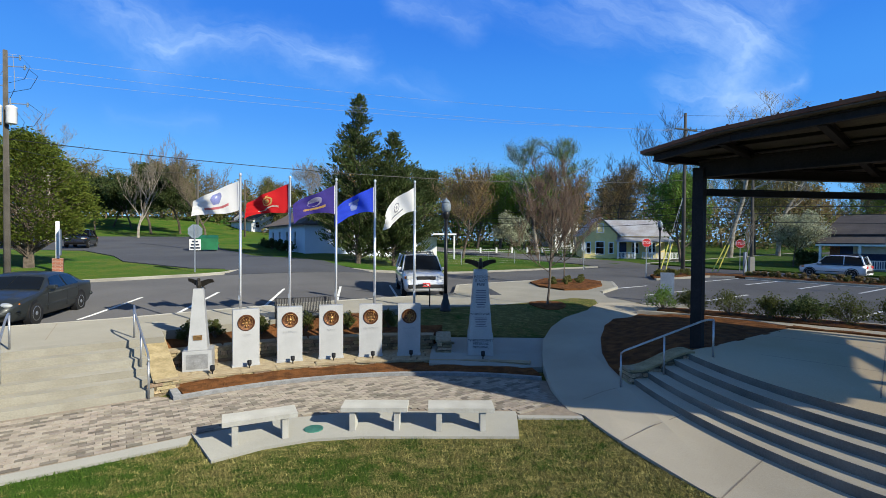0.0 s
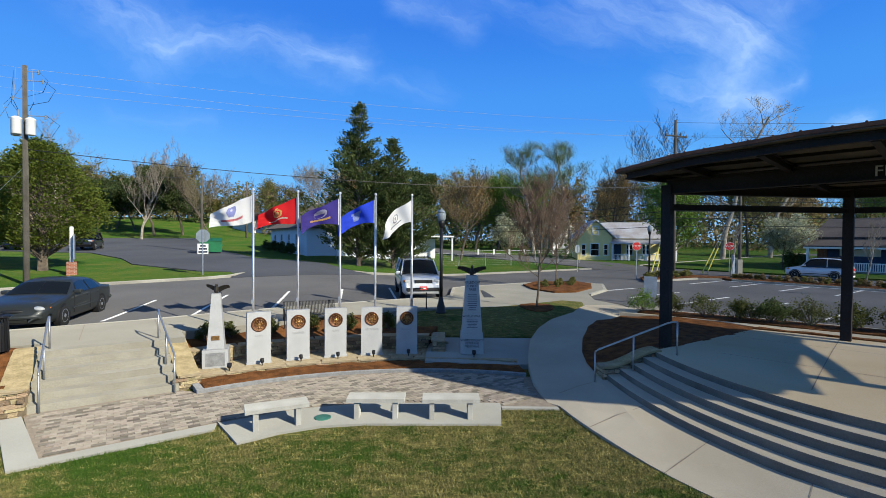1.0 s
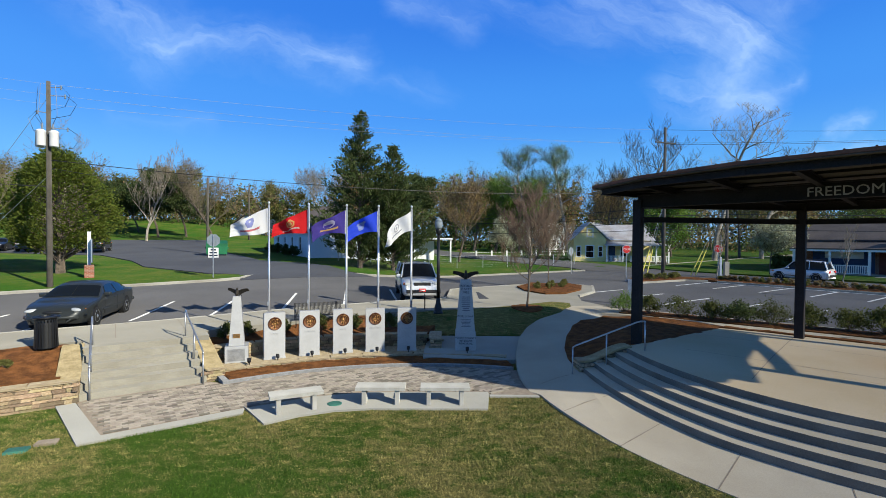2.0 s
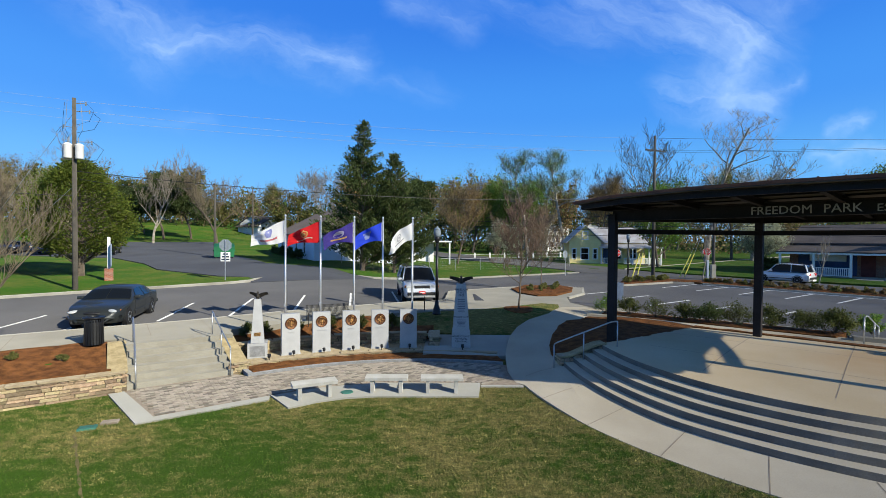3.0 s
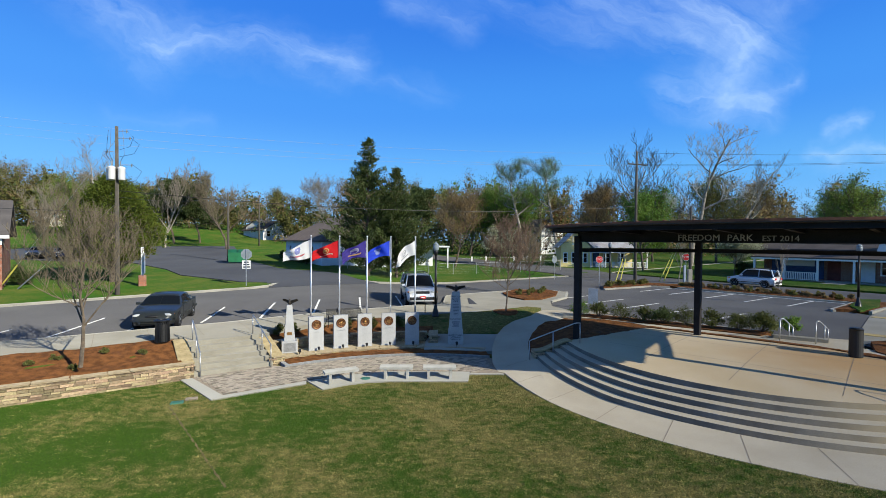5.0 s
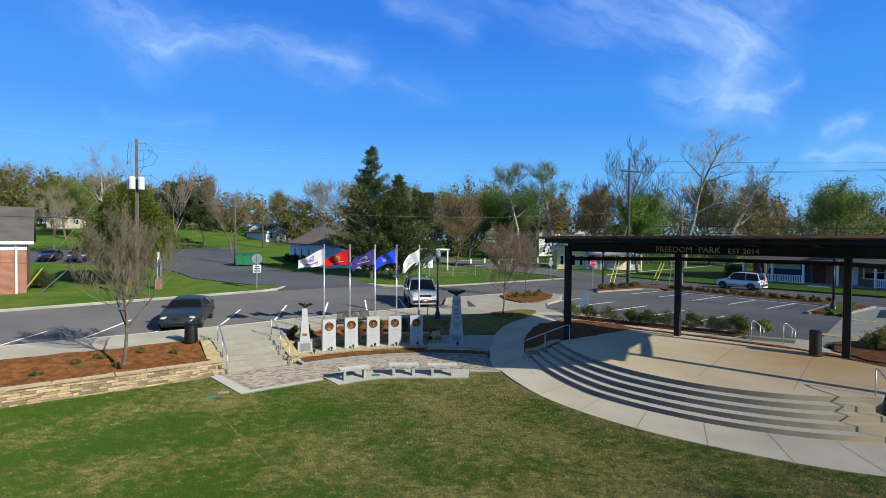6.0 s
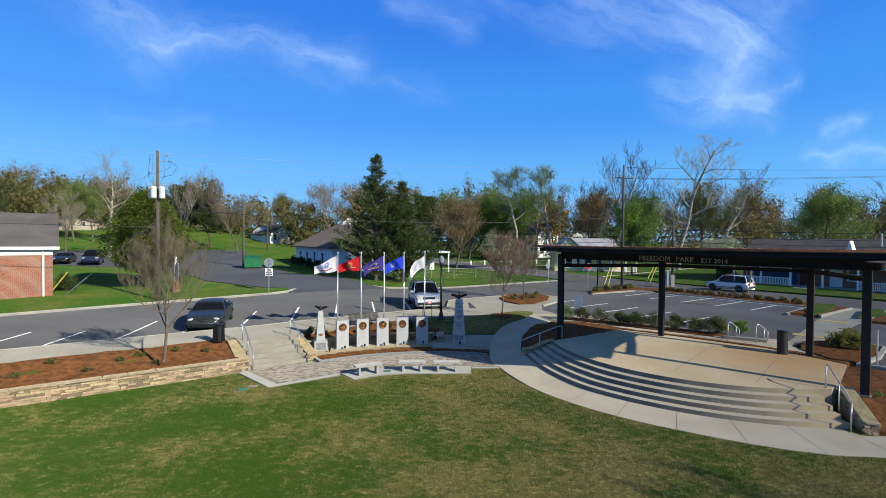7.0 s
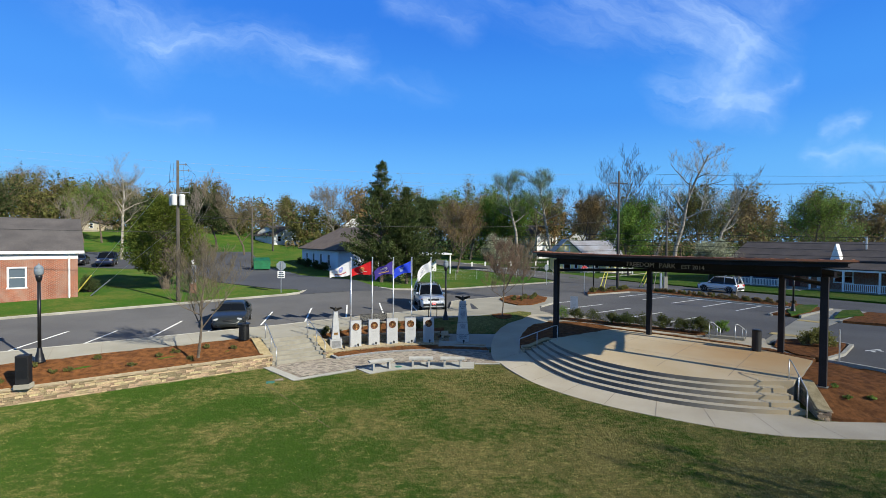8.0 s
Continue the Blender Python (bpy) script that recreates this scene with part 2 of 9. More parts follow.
M = {
    'lawn': grass_material("park_lawn", (0.042, 0.088, 0.011), (0.138, 0.124, 0.042), 1.22, True, 0.15),
    'verge': grass_material("green_grass", (0.032, 0.090, 0.009), (0.100, 0.112, 0.024), 1.27, False, 0.22),
    'asphalt': material("asphalt", (0.108, 0.105, 0.106), 0.9, (0.081, 0.079, 0.081), 0.25, 60, 0.25, spec=0.25),
    'asphalt_dark': material("asphalt_new", (0.066, 0.069, 0.079), 0.85, (0.049, 0.051, 0.060), 0.2, 60, 0.25, spec=0.25),
    'concrete': material("concrete", (0.293, 0.275, 0.228), 0.85, (0.238, 0.222, 0.182), 0.5, 55, 0.05, spec=0.3, grain=0.2),
    'pad': material("pale_pad_concrete", (0.345, 0.338, 0.305), 0.85, (0.290, 0.283, 0.252), 0.6, 55, 0.05, spec=0.3, grain=0.2),
    'bench': material("cast_bench_concrete", (0.43, 0.42, 0.385), 0.8, (0.36, 0.35, 0.315), 3, 60, 0.08, spec=0.3, grain=0.25),
    # stage risers: stain and the shade of their facing in one darker colour
    'riser': material("stained_shaded_riser", (0.215, 0.198, 0.168), 0.9, (0.135, 0.123, 0.105), 1.2, 40, 0.1, grain=0.3),
    'stair': material("broomed_concrete", (0.285, 0.268, 0.224), 0.9, (0.225, 0.210, 0.172), 0.9, 50, 0.08, spec=0.3, grain=0.25),
    # stair concrete lightened in colour to even out the light on risers and treads
    'stair_riser': material("lightened_stair_riser", (0.345, 0.322, 0.262), 0.9, (0.285, 0.262, 0.208), 1.6, 45, 0.1, grain=0.3),
    'stage': material("stained_concrete", (0.52, 0.425, 0.290), 0.85, (0.45, 0.350, 0.215), 0.3, 45, 0.05, spec=0.3, grain=0.2),
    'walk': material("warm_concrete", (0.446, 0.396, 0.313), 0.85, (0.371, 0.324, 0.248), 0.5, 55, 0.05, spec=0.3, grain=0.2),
    'kerb': material("kerb_concrete", (0.40, 0.38, 0.325), 0.85, (0.30, 0.28, 0.235), 0.8, 40, 0.15),
    'mulch': material("bark_mulch", (0.212, 0.088, 0.031), 0.95, (0.100, 0.043, 0.017), 4, 34, 0.9, spec=0.1, depth=0.06),
    'paver': material("paver", (0.295, 0.260, 0.212), 0.85, (0.240, 0.202, 0.162), 6, 60, 0.15, random_by='object', rnd=0.2, grain=0.3, few_dark=True),
    'paver_rest': material("paver_far", (0.295, 0.260, 0.212), 0.85, (0.240, 0.202, 0.162), 6, 60, 0.15, random_by='island', rnd=0.2, grain=0.3, few_dark=True),
    'dry_soil': material("dry_soil", (0.17, 0.130, 0.062), 0.95, (0.085, 0.078, 0.030), 3, 40, 0.6),
    'joint': material("joint_sand", (0.26, 0.215, 0.17), 0.95, None, 8, 80, 0.3),
    'stone': material("ledge_stone", (0.47, 0.37, 0.235), 0.85, (0.31, 0.225, 0.13), 6, 26, 0.8, random_by='object', rnd=0.5, hue=0.045, depth=0.04),
    'cap_slope': material("smooth_sandstone_cap", (0.40, 0.318, 0.178), 0.85, (0.27, 0.212, 0.110), 4, 30, 0.35, depth=0.015),
    'cap': material("flagstone_cap", (0.42, 0.345, 0.225), 0.8, (0.28, 0.215, 0.13), 3, 26, 0.6, depth=0.03),
    'mortar': material("mortar", (0.20, 0.155, 0.10), 0.95, None, 8, 60, 0.4),
    'granite': material("grey_granite", (0.42, 0.42, 0.415), 0.6, (0.37, 0.37, 0.365), 2.5, 160, 0.06, spec=0.45),
    'granite_rough': material("rough_granite", (0.29, 0.29, 0.29), 0.85, (0.21, 0.21, 0.21), 6, 60, 0.6),
    'bronze': material("bronze", (0.15, 0.058, 0.024), 0.45, (0.065, 0.027, 0.014), 14, 60, 0.3, metal=0.6),
    'bronze_hi': material("polished_bronze", (0.50, 0.27, 0.095), 0.4, (0.25, 0.14, 0.055), 20, 60, 0.3, metal=0.8),
    'dark_bronze': material("dark_bronze", (0.045, 0.038, 0.03), 0.5, None, 8, 50, 0.3, metal=0.5),
    'engrave': material("engraved_letter", (0.035, 0.045, 0.075), 0.9),
    'engrave_small': material("fine_engraving", (0.15, 0.16, 0.20), 0.9),
    'engrave_pale': material("pale_engraving", (0.40, 0.405, 0.41), 0.9),
    'black_metal': material("black_painted_metal", (0.012, 0.012, 0.013), 0.42, None, 3, 50, 0.05),
    'brown_metal': material("brown_black_steel", (0.030, 0.026, 0.027), 0.65, (0.022, 0.019, 0.018), 1.5, 30, 0.05, spec=0.15),
    'rust': material("rusty_roof", (0.20, 0.075, 0.035), 0.7, (0.12, 0.045, 0.025), 1.5, 25, 0.2),
    'deck': material("roof_deck", (0.12, 0.10, 0.08), 0.8, (0.07, 0.06, 0.05), 1.5, 30, 0.2),
    'galv': material("galvanised_steel", (0.52, 0.53, 0.54), 0.4, (0.43, 0.44, 0.45), 3, 60, 0.05, metal=0.7),
    'alu': material("satin_aluminium", (0.75, 0.75, 0.76), 0.32, None, 3, 60, 0.03, metal=0.7, spread=0.06),
    'letter': material("pale_steel_letters", (0.46, 0.43, 0.38), 0.55),
    'white': material("white_paint", (0.80, 0.80, 0.78), 0.55, (0.70, 0.70, 0.68), 1.2, 40, 0.05),
    'line': material("line_paint", (0.72, 0.72, 0.70), 0.8, (0.5, 0.5, 0.49), 3, 30, 0.1),
    'tactile': material("faded_tactile_paving", (0.46, 0.35, 0.13), 0.85, (0.36, 0.27, 0.12), 2, 40, 0.2),
    'cream': material("yellow_siding", (0.84, 0.70, 0.30), 0.7, (0.76, 0.62, 0.26), 1.2, 30, 0.05),
    'paleblue': material("pale_siding", (0.72, 0.76, 0.82), 0.7, (0.66, 0.70, 0.76), 0.6, 30, 0.05),
    'tan_siding': material("tan_siding", (0.60, 0.52, 0.38), 0.7),
    'guard': material("pale_yellow_guard", (0.74, 0.66, 0.13), 0.6),
    'shingle': material("grey_shingle", (0.105, 0.095, 0.093), 0.95, (0.075, 0.068, 0.068), 0.8, 18, 0.5),
    'shingle_brown': material("brown_shingle", (0.115, 0.092, 0.082), 0.95, (0.082, 0.066, 0.060), 0.8, 18, 0.5),
    'tin': material("tin_roof", (0.60, 0.61, 0.66), 0.45, (0.46, 0.43, 0.44), 0.8, 12, 0.15, metal=0.4),
    'bark': material("grey_bark", (0.17, 0.135, 0.10), 0.95, (0.09, 0.07, 0.052), 5, 30, 0.6),
    'bark_pale': material("pale_bark", (0.46, 0.42, 0.35), 0.9, (0.22, 0.19, 0.15), 2, 20, 0.4),
    'twig': material("twigs", (0.185, 0.150, 0.098), 0.95, None, 3, 20, 0.0),
    'twig_red': material("reddish_twigs", (0.175, 0.115, 0.078), 0.95, None, 3, 20, 0.0),
    'twig_pale': material("pale_twigs", (0.235, 0.205, 0.16), 0.95, None, 3, 20, 0.0),
    'twig_grey': material("grey_twigs", (0.20, 0.175, 0.135), 0.95, None, 0.05, 20, 0.0, spread=0.3),
    'twig_white': material("whitish_twigs", (0.46, 0.43, 0.365), 0.9, None, 1, 20, 0.0),
    'twig_wood': material("wood_twigs", (0.225, 0.172, 0.108), 0.95, None, 0.05, 20, 0.0, spread=0.35),
    'pole_wood': material("weathered_pole", (0.125, 0.112, 0.094), 0.95, (0.080, 0.071, 0.058), 1.5, 30, 0.4),
    'rubber': material("tyre_rubber", (0.012, 0.012, 0.012), 0.9),
    'sedan': material("dark_grey_car_paint", (0.030, 0.034, 0.033), 0.42, None, 2, 300, 0.0, metal=0.25, coat=0.35, spread=0.03),
    'suvpaint': material("silver_white_car_paint", (0.66, 0.67, 0.68), 0.35, None, 2, 300, 0.0, metal=0.2, coat=1.0, spread=0.03),
    'bluepaint': material("dark_blue_car_paint", (0.012, 0.02, 0.055), 0.35, None, 2, 300, 0.0, metal=0.4, coat=1.0, spread=0.03),
    'blackpaint': material("black_car_paint", (0.01, 0.01, 0.011), 0.35, None, 2, 300, 0.0, metal=0.3, coat=1.0, spread=0.03),
    'glass': glass_material("dark_glass"),
    'lampglass': glass_material("clear_lens", (0.46, 0.47, 0.46), 0.12),
    'window': glass_material("window_glass", (0.10, 0.13, 0.16), 0.06),
    'frost': material("pale_lamp_globe", (0.24, 0.28, 0.31), 0.2),
    'plastic_black': material("black_plastic", (0.014, 0.014, 0.015), 0.6),
    'red': material("red_paint", (0.62, 0.035, 0.03), 0.5, None, 2, 40, 0.02, spread=0.1),
    'amber': material("amber_lens", (0.75, 0.22, 0.03), 0.3),
    'green': material("green_paint", (0.012, 0.16, 0.065), 0.6, (0.008, 0.11, 0.045), 1.5, 20, 0.1),
    'greenlid': material("green_cover", (0.06, 0.22, 0.16), 0.7),
    'navy': material("navy_wall", (0.04, 0.07, 0.16), 0.7),
    'redwall': material("dark_red_wall", (0.22, 0.05, 0.035), 0.8),
    'line_wire': material("weathered_wire", (0.45, 0.47, 0.5), 0.8),
    'sign_back': material("sign_back", (0.26, 0.31, 0.39), 0.45, metal=0.3),
    'flag_white': material("white_flag_cloth", (0.82, 0.81, 0.79), 0.85, None, 2, 60, 0.1, spread=0.05, translucent=0.35),
    'flag_red': material("red_flag_cloth", (0.72, 0.015, 0.02), 0.85, None, 2, 60, 0.1, spread=0.08, translucent=0.35),
    'flag_navy': material("violet_blue_flag_cloth", (0.060, 0.040, 0.27), 0.85, None, 2, 60, 0.1, spread=0.08, translucent=0.35),
    'flag_blue': material("blue_flag_cloth", (0.03, 0.085, 0.72), 0.85, None, 2, 60, 0.1, spread=0.08, translucent=0.35),
    'emb_blue': material("faded_blue_print", (0.34, 0.37, 0.66), 0.85, translucent=0.35),
    'emb_red': material("faded_red_print", (0.70, 0.22, 0.24), 0.85, translucent=0.35),
    'emb_violet': material("lilac_print", (0.46, 0.44, 0.62), 0.85, translucent=0.35),
    'emb_cream': material("cream_print", (0.74, 0.60, 0.52), 0.85, translucent=0.35),
    'emb_gold': material("dull_gold_print", (0.72, 0.46, 0.16), 0.85, translucent=0.35),
    'emb_grey': material("grey_print", (0.36, 0.36, 0.40), 0.85, translucent=0.35),
    'emb_pale': material("pale_blue_print", (0.34, 0.42, 0.70), 0.85, translucent=0.35),
}
FOLIAGE = {k: material("leaves_" + k, c, 0.7, None, 2.0, 12, 0.0, spec=0.25, spread=0.2, random_by='island', rnd=0.28, translucent=0.45) for k, c in {
    'spring': (0.20, 0.285, 0.062), 'bright': (0.155, 0.265, 0.045), 'olive': (0.205, 0.205, 0.060), 'dark': (0.080, 0.112, 0.036), 'holly': (0.145, 0.185, 0.028),
    'cedar': (0.088, 0.120, 0.036), 'rusty': (0.36, 0.245, 0.100), 'blossom': (0.43, 0.45, 0.31), 'shrub': (0.105, 0.122, 0.032), 'brownish': (0.27, 0.205, 0.098), }.items()}
FOLIAGE['turf'] = grass_material("turf_blades", (0.058, 0.119, 0.016), (0.235, 0.206, 0.078), 1.22, True, 0.15)


def stain_or_light(m, centre, radius, colour, amount):
    """A clay stain washed over a pale surface, or light put into its colour, round one spot."""
    n, l = m.node_tree.nodes, m.node_tree.links
    b = n["Principled BSDF"]
    co = n.new("ShaderNodeTexCoord")
    sub = n.new("ShaderNodeVectorMath")
    sub.operation = 'SUBTRACT'
    sub.inputs[1].default_value = centre
    l.new(co.outputs['Object'], sub.inputs[0])
    ln = n.new("ShaderNodeVectorMath")
    ln.operation = 'LENGTH'
    l.new(sub.outputs[0], ln.inputs[0])
    no = n.new("ShaderNodeTexNoise")
    no.inputs['Scale'].default_value, no.inputs['Detail'].default_value = 0.55, 6
    l.new(co.outputs['Object'], no.inputs['Vector'])
    ad = n.new("ShaderNodeMath")
    ad.operation = 'MULTIPLY_ADD'
    l.new(no.outputs['Fac'], ad.inputs[0])
    ad.inputs[1].default_value = -radius
    l.new(ln.outputs['Value'], ad.inputs[2])
    mr = n.new("ShaderNodeMapRange")
    mr.interpolation_type = 'SMOOTHSTEP'
    for k, v in (('From Min', radius * 0.8), ('From Max', -radius * 0.4), ('To Min', 0.0), ('To Max', amount)):
        mr.inputs[k].default_value = v
    l.new(ad.outputs[0], mr.inputs['Value'])
    mx = n.new("ShaderNodeMix")
    mx.data_type = 'RGBA'
    l.new(mr.outputs['Result'], mx.inputs['Factor'])
    l.new(b.inputs['Base Color'].links[0].from_socket, mx.inputs['A'])
    mx.inputs['B'].default_value = (*colour, 1)
    l.new(mx.outputs['Result'], b.inputs['Base Color'])


stain_or_light(M['stage'], (14.2, 7.2, 0.8), 3.6, (0.42, 0.25, 0.10), 0.85)
# riser colour lightened where the arc of the steps turns towards the sun
stain_or_light(M['riser'], (12.6, 2.6, 0.4), 2.6, (0.42, 0.335, 0.205), 0.95)
stain_or_light(M['walk'], (12.9, 3.1, 0.4), 1.7, (0.42, 0.33, 0.19), 0.7)

# ---- building helpers ----
EYE4 = Matrix.Identity(4)


def thing(name, label, category, group="", m=EYE4, kind=""):
    ob = new(name)
    ob.matrix_basis = m
    return tagged(ob, label, category, group, kind)


def part(name, bm, material, parent=None, label="", smooth=False):
    """Links a bmesh as one mesh object under a thing or a part."""
    me = bpy.data.meshes.new(name)
    bm.to_mesh(me)
    bm.free()
    me.materials.append(material)
    if smooth:
        me.shade_smooth()
    ob = new(name, me)
    ob.parent = parent
    return tagged(ob, label)


def share(name, me, parent, m):
    """One more object on a mesh that stands already."""
    ob = new(name, me)
    ob.parent = parent
    ob.matrix_basis = m
    return ob


def mesh_from(name, verts, faces, material, parent=None, label="", smooth=False):
    me = bpy.data.meshes.new(name)
    me.from_pydata([tuple(v) for v in verts], [], faces)
    me.materials.append(material)
    if smooth:
        me.shade_smooth()
    ob = new(name, me)
    ob.parent = parent
    return tagged(ob, label)


def B():
    return bmesh.new()


def box(bm, x0, x1, y0, y1, z0, z1, bevel=0.0, m=None):
    r = bmesh.ops.create_cube(bm, size=1.0)
    vs = r['verts']
    for v in vs:
        v.co = Vector((x0 + (v.co.x + 0.5) * (x1 - x0), y0 + (v.co.y + 0.5) * (y1 - y0), z0 + (v.co.z + 0.5) * (z1 - z0)))
        if m is not None:
            v.co = m @ v.co
    if bevel:
        es = list({e for v in vs for e in v.link_edges})
        bmesh.ops.bevel(bm, geom=es, offset=bevel, segments=2, affect='EDGES', profile=0.6)
    return bm


def taper(bm, w0, d0, w1, d1, z0, z1, cx=0.0, cy=0.0, bevel=0.0):
    """A block that narrows upwards."""
    vs = [bm.verts.new((cx + sx * w / 2, cy + sy * d / 2, z)) for w, d, z in ((w0, d0, z0), (w1, d1, z1)) for sx, sy in ((-1, -1), (1, -1), (1, 1), (-1, 1))]
    fs = [bm.faces.new([vs[i] for i in f]) for f in ((3, 2, 1, 0), (4, 5, 6, 7), (0, 1, 5, 4), (1, 2, 6, 5), (2, 3, 7, 6), (3, 0, 4, 7))]
    if bevel:
        bmesh.ops.bevel(bm, geom=list({e for f in fs for e in f.edges}), offset=bevel, segments=2, affect='EDGES')
    return bm


def tube(bm, pts, r, n=8, r1=None, caps=True):
    """A round bar along points, tapering from r to r1."""
    pts = [Vector(p) for p in pts]
    r1 = r if r1 is None else r1
    rings = []
    for i, p in enumerate(pts):
        d = (pts[min(i + 1, len(pts) - 1)] - pts[max(i - 1, 0)]).normalized()
        a = d.orthogonal().normalized() if abs(d.z) < 0.95 else Vector((1, 0, 0))
        a = (a - d * a.dot(d)).normalized()
        b = d.cross(a)
        rr = r + (r1 - r) * i / max(1, len(pts) - 1)
        rings.append([bm.verts.new(p + rr * (math.cos(t) * a + math.sin(t) * b)) for t in [2 * math.pi * k / n for k in range(n)]])
    for q, s in zip(rings, rings[1:]):
        for k in range(n):
            bm.faces.new((q[k], q[(k + 1) % n], s[(k + 1) % n], s[k]))
    if caps:
        bm.faces.new(rings[0][::-1])
        bm.faces.new(rings[-1])
    return bm


def lathe(bm, prof, n=16, cx=0.0, cy=0.0, closed=True):
    """A turned form from (radius, height) pairs."""
    rings = [[bm.verts.new((cx + r * math.cos(2 * math.pi * k / n), cy + r * math.sin(2 * math.pi * k / n), z)) for k in range(n)] for r, z in prof]
    for q, s in zip(rings, rings[1:]):
        for k in range(n):
            bm.faces.new((q[k], q[(k + 1) % n], s[(k + 1) % n], s[k]))
    if closed:
        bm.faces.new(rings[0][::-1])
        bm.faces.new(rings[-1])
    return bm


def prism(bm, poly, z0, z1, bevel=0.0):
    """An upright block over a plan outline (counter-clockwise)."""
    lo = [bm.verts.new((x, y, z0)) for x, y in poly]
    hi = [bm.verts.new((x, y, z1)) for x, y in poly]
    top = bm.faces.new(hi)
    bm.faces.new(lo[::-1])
    n = len(poly)
    for k in range(n):
        bm.faces.new((lo[k], lo[(k + 1) % n], hi[(k + 1) % n], hi[k]))
    if bevel:
        bmesh.ops.bevel(bm, geom=list(top.edges), offset=bevel, segments=2, affect='EDGES')
    return bm


def side_prism(bm, prof, y0, y1, bevel=0.0):
    """A block whose outline is given in x and z."""
    a = [bm.verts.new((x, y0, z)) for x, z in prof]
    b = [bm.verts.new((x, y1, z)) for x, z in prof]
    f1 = bm.faces.new(a)
    f2 = bm.faces.new(b[::-1])
    n = len(prof)
    for k in range(n):
        bm.faces.new((b[k], b[(k + 1) % n], a[(k + 1) % n], a[k]))
    bmesh.ops.recalc_face_normals(bm, faces=bm.faces[:])
    if bevel:
        bmesh.ops.bevel(bm, geom=list(f1.edges) + list(f2.edges), offset=bevel, segments=2, affect='EDGES')
    return bm


def slab(name, poly, zfun, mat, thick=0.3, res=1.5, label="", category="", kind="structure", rough=0.0, parent=None, side=None):
    """A sheet over a plan outline that follows zfun, with a skirt of the given thickness."""
    bm = bmesh.new()
    area = sum(a[0] * b[1] - b[0] * a[1] for a, b in zip(poly, poly[1:] + poly[:1]))
    if area < 0:
        poly = poly[::-1]
    bm.faces.new([bm.verts.new((x, y, 0)) for x, y in poly])
    xs, ys = [p[0] for p in poly], [p[1] for p in poly]
    for axis, lo, hi in ((0, min(xs), max(xs)), (1, min(ys), max(ys))):
        k = math.floor(lo / res) + 1
        while k * res < hi:
            co = Vector((k * res if axis == 0 else 0, k * res if axis == 1 else 0, 0))
            no = Vector((1 if axis == 0 else 0, 1 if axis == 1 else 0, 0))
            bmesh.ops.bisect_plane(bm, geom=bm.verts[:] + bm.edges[:] + bm.faces[:], dist=1e-5, plane_co=co, plane_no=no)
            k += 1
    for v in bm.verts:
        v.co.z = zfun(v.co.x, v.co.y) + (rough * noise.noise(Vector((v.co.x * 2.1, v.co.y * 2.1, 3.0))) if rough else 0)
    edge = [e for e in bm.edges if len(e.link_faces) == 1]
    r = bmesh.ops.extrude_edge_only(bm, edges=edge)
    for g in r['geom']:
        if isinstance(g, bmesh.types.BMFace):
            g.material_index = 1 if side else 0
    for v in [g for g in r['geom'] if isinstance(g, bmesh.types.BMVert)]:
        v.co.z -= thick
    bmesh.ops.recalc_face_normals(bm, faces=bm.faces[:])
    me = bpy.data.meshes.new(name)
    bm.to_mesh(me)
    bm.free()
    me.materials.append(mat)
    if side:
        me.materials.append(side)
    ob = new(name, me)
    ob.parent = parent
    return tagged(ob, label, category, "", kind if parent is None else "")


def strip(name, left, right, zfun, mat, thick=0.15, **kw):
    """A band between two plan lines of the same number of points."""
    return slab(name, list(left) + list(right)[::-1], zfun, mat, thick, **kw)


def offset_line(pts, d):
    """The plan line moved sideways by d (positive to the left of its run)."""
    out = []
    for i, p in enumerate(pts):
        a, b = Vector(pts[max(i - 1, 0)]), Vector(pts[min(i + 1, len(pts) - 1)])
        t = (b - a).normalized()
        out.append((p[0] - t.y * d, p[1] + t.x * d))
    return out


def arc(cx, cy, r, a0, a1, n=24):
    return [(cx + r * math.cos(radians(a0 + (a1 - a0) * k / n)), cy + r * math.sin(radians(a0 + (a1 - a0) * k / n))) for k in range(n + 1)]


def smooth(x):
    x = min(1.0, max(0.0, x))
    return x * x * (3 - 2 * x)


# The street's own axes: u runs along it, n across it from the near kerb.
U, N, O = Vector((0.8192, 0.5736)), Vector((-0.5736, 0.8192)), Vector((-10.94, 13.2))
STREET_TURN = 35.0


def st(u, n):
    p = O + U * u + N * n
    return (p.x, p.y)


def to_st(x, y):
    d = Vector((x, y)) - O
    return d.dot(U), d.dot(N)


def zs(x, y):
    """Height of the upper ground: level by the park, rising to the far left and to the woods."""
    z = 0.85 + 1.2 * min(1.0, max(0.0, (y - 14) / 30)) * smooth((2 - x) / 14)
    z += max(0.0, y - 46) * (0.030 + 0.022 * smooth(-x / 40)) if y < 130 else 84 * (0.030 + 0.022 * smooth(-x / 40))
    return z + 3.0 * smooth((y - 68) / 42) * smooth((-x - 28) / 34)


def ray_at(px, d):
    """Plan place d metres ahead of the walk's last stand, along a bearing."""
    return ((px - 784) / 825 * d - 0.3, d - 14.2)

# ---- ground, roads, walks ----
C1 = (-0.07, 2.95)      # centre of the memorial's curve
CS = (12.78, 10.86)     # centre of the stage steps
STAGE_Z, RISERS, TREAD, R_LOW = 0.74, 5, 0.32, 8.60


def pol(c, r, a):
    return (c[0] + r * math.cos(radians(a)), c[1] + r * math.sin(radians(a)))


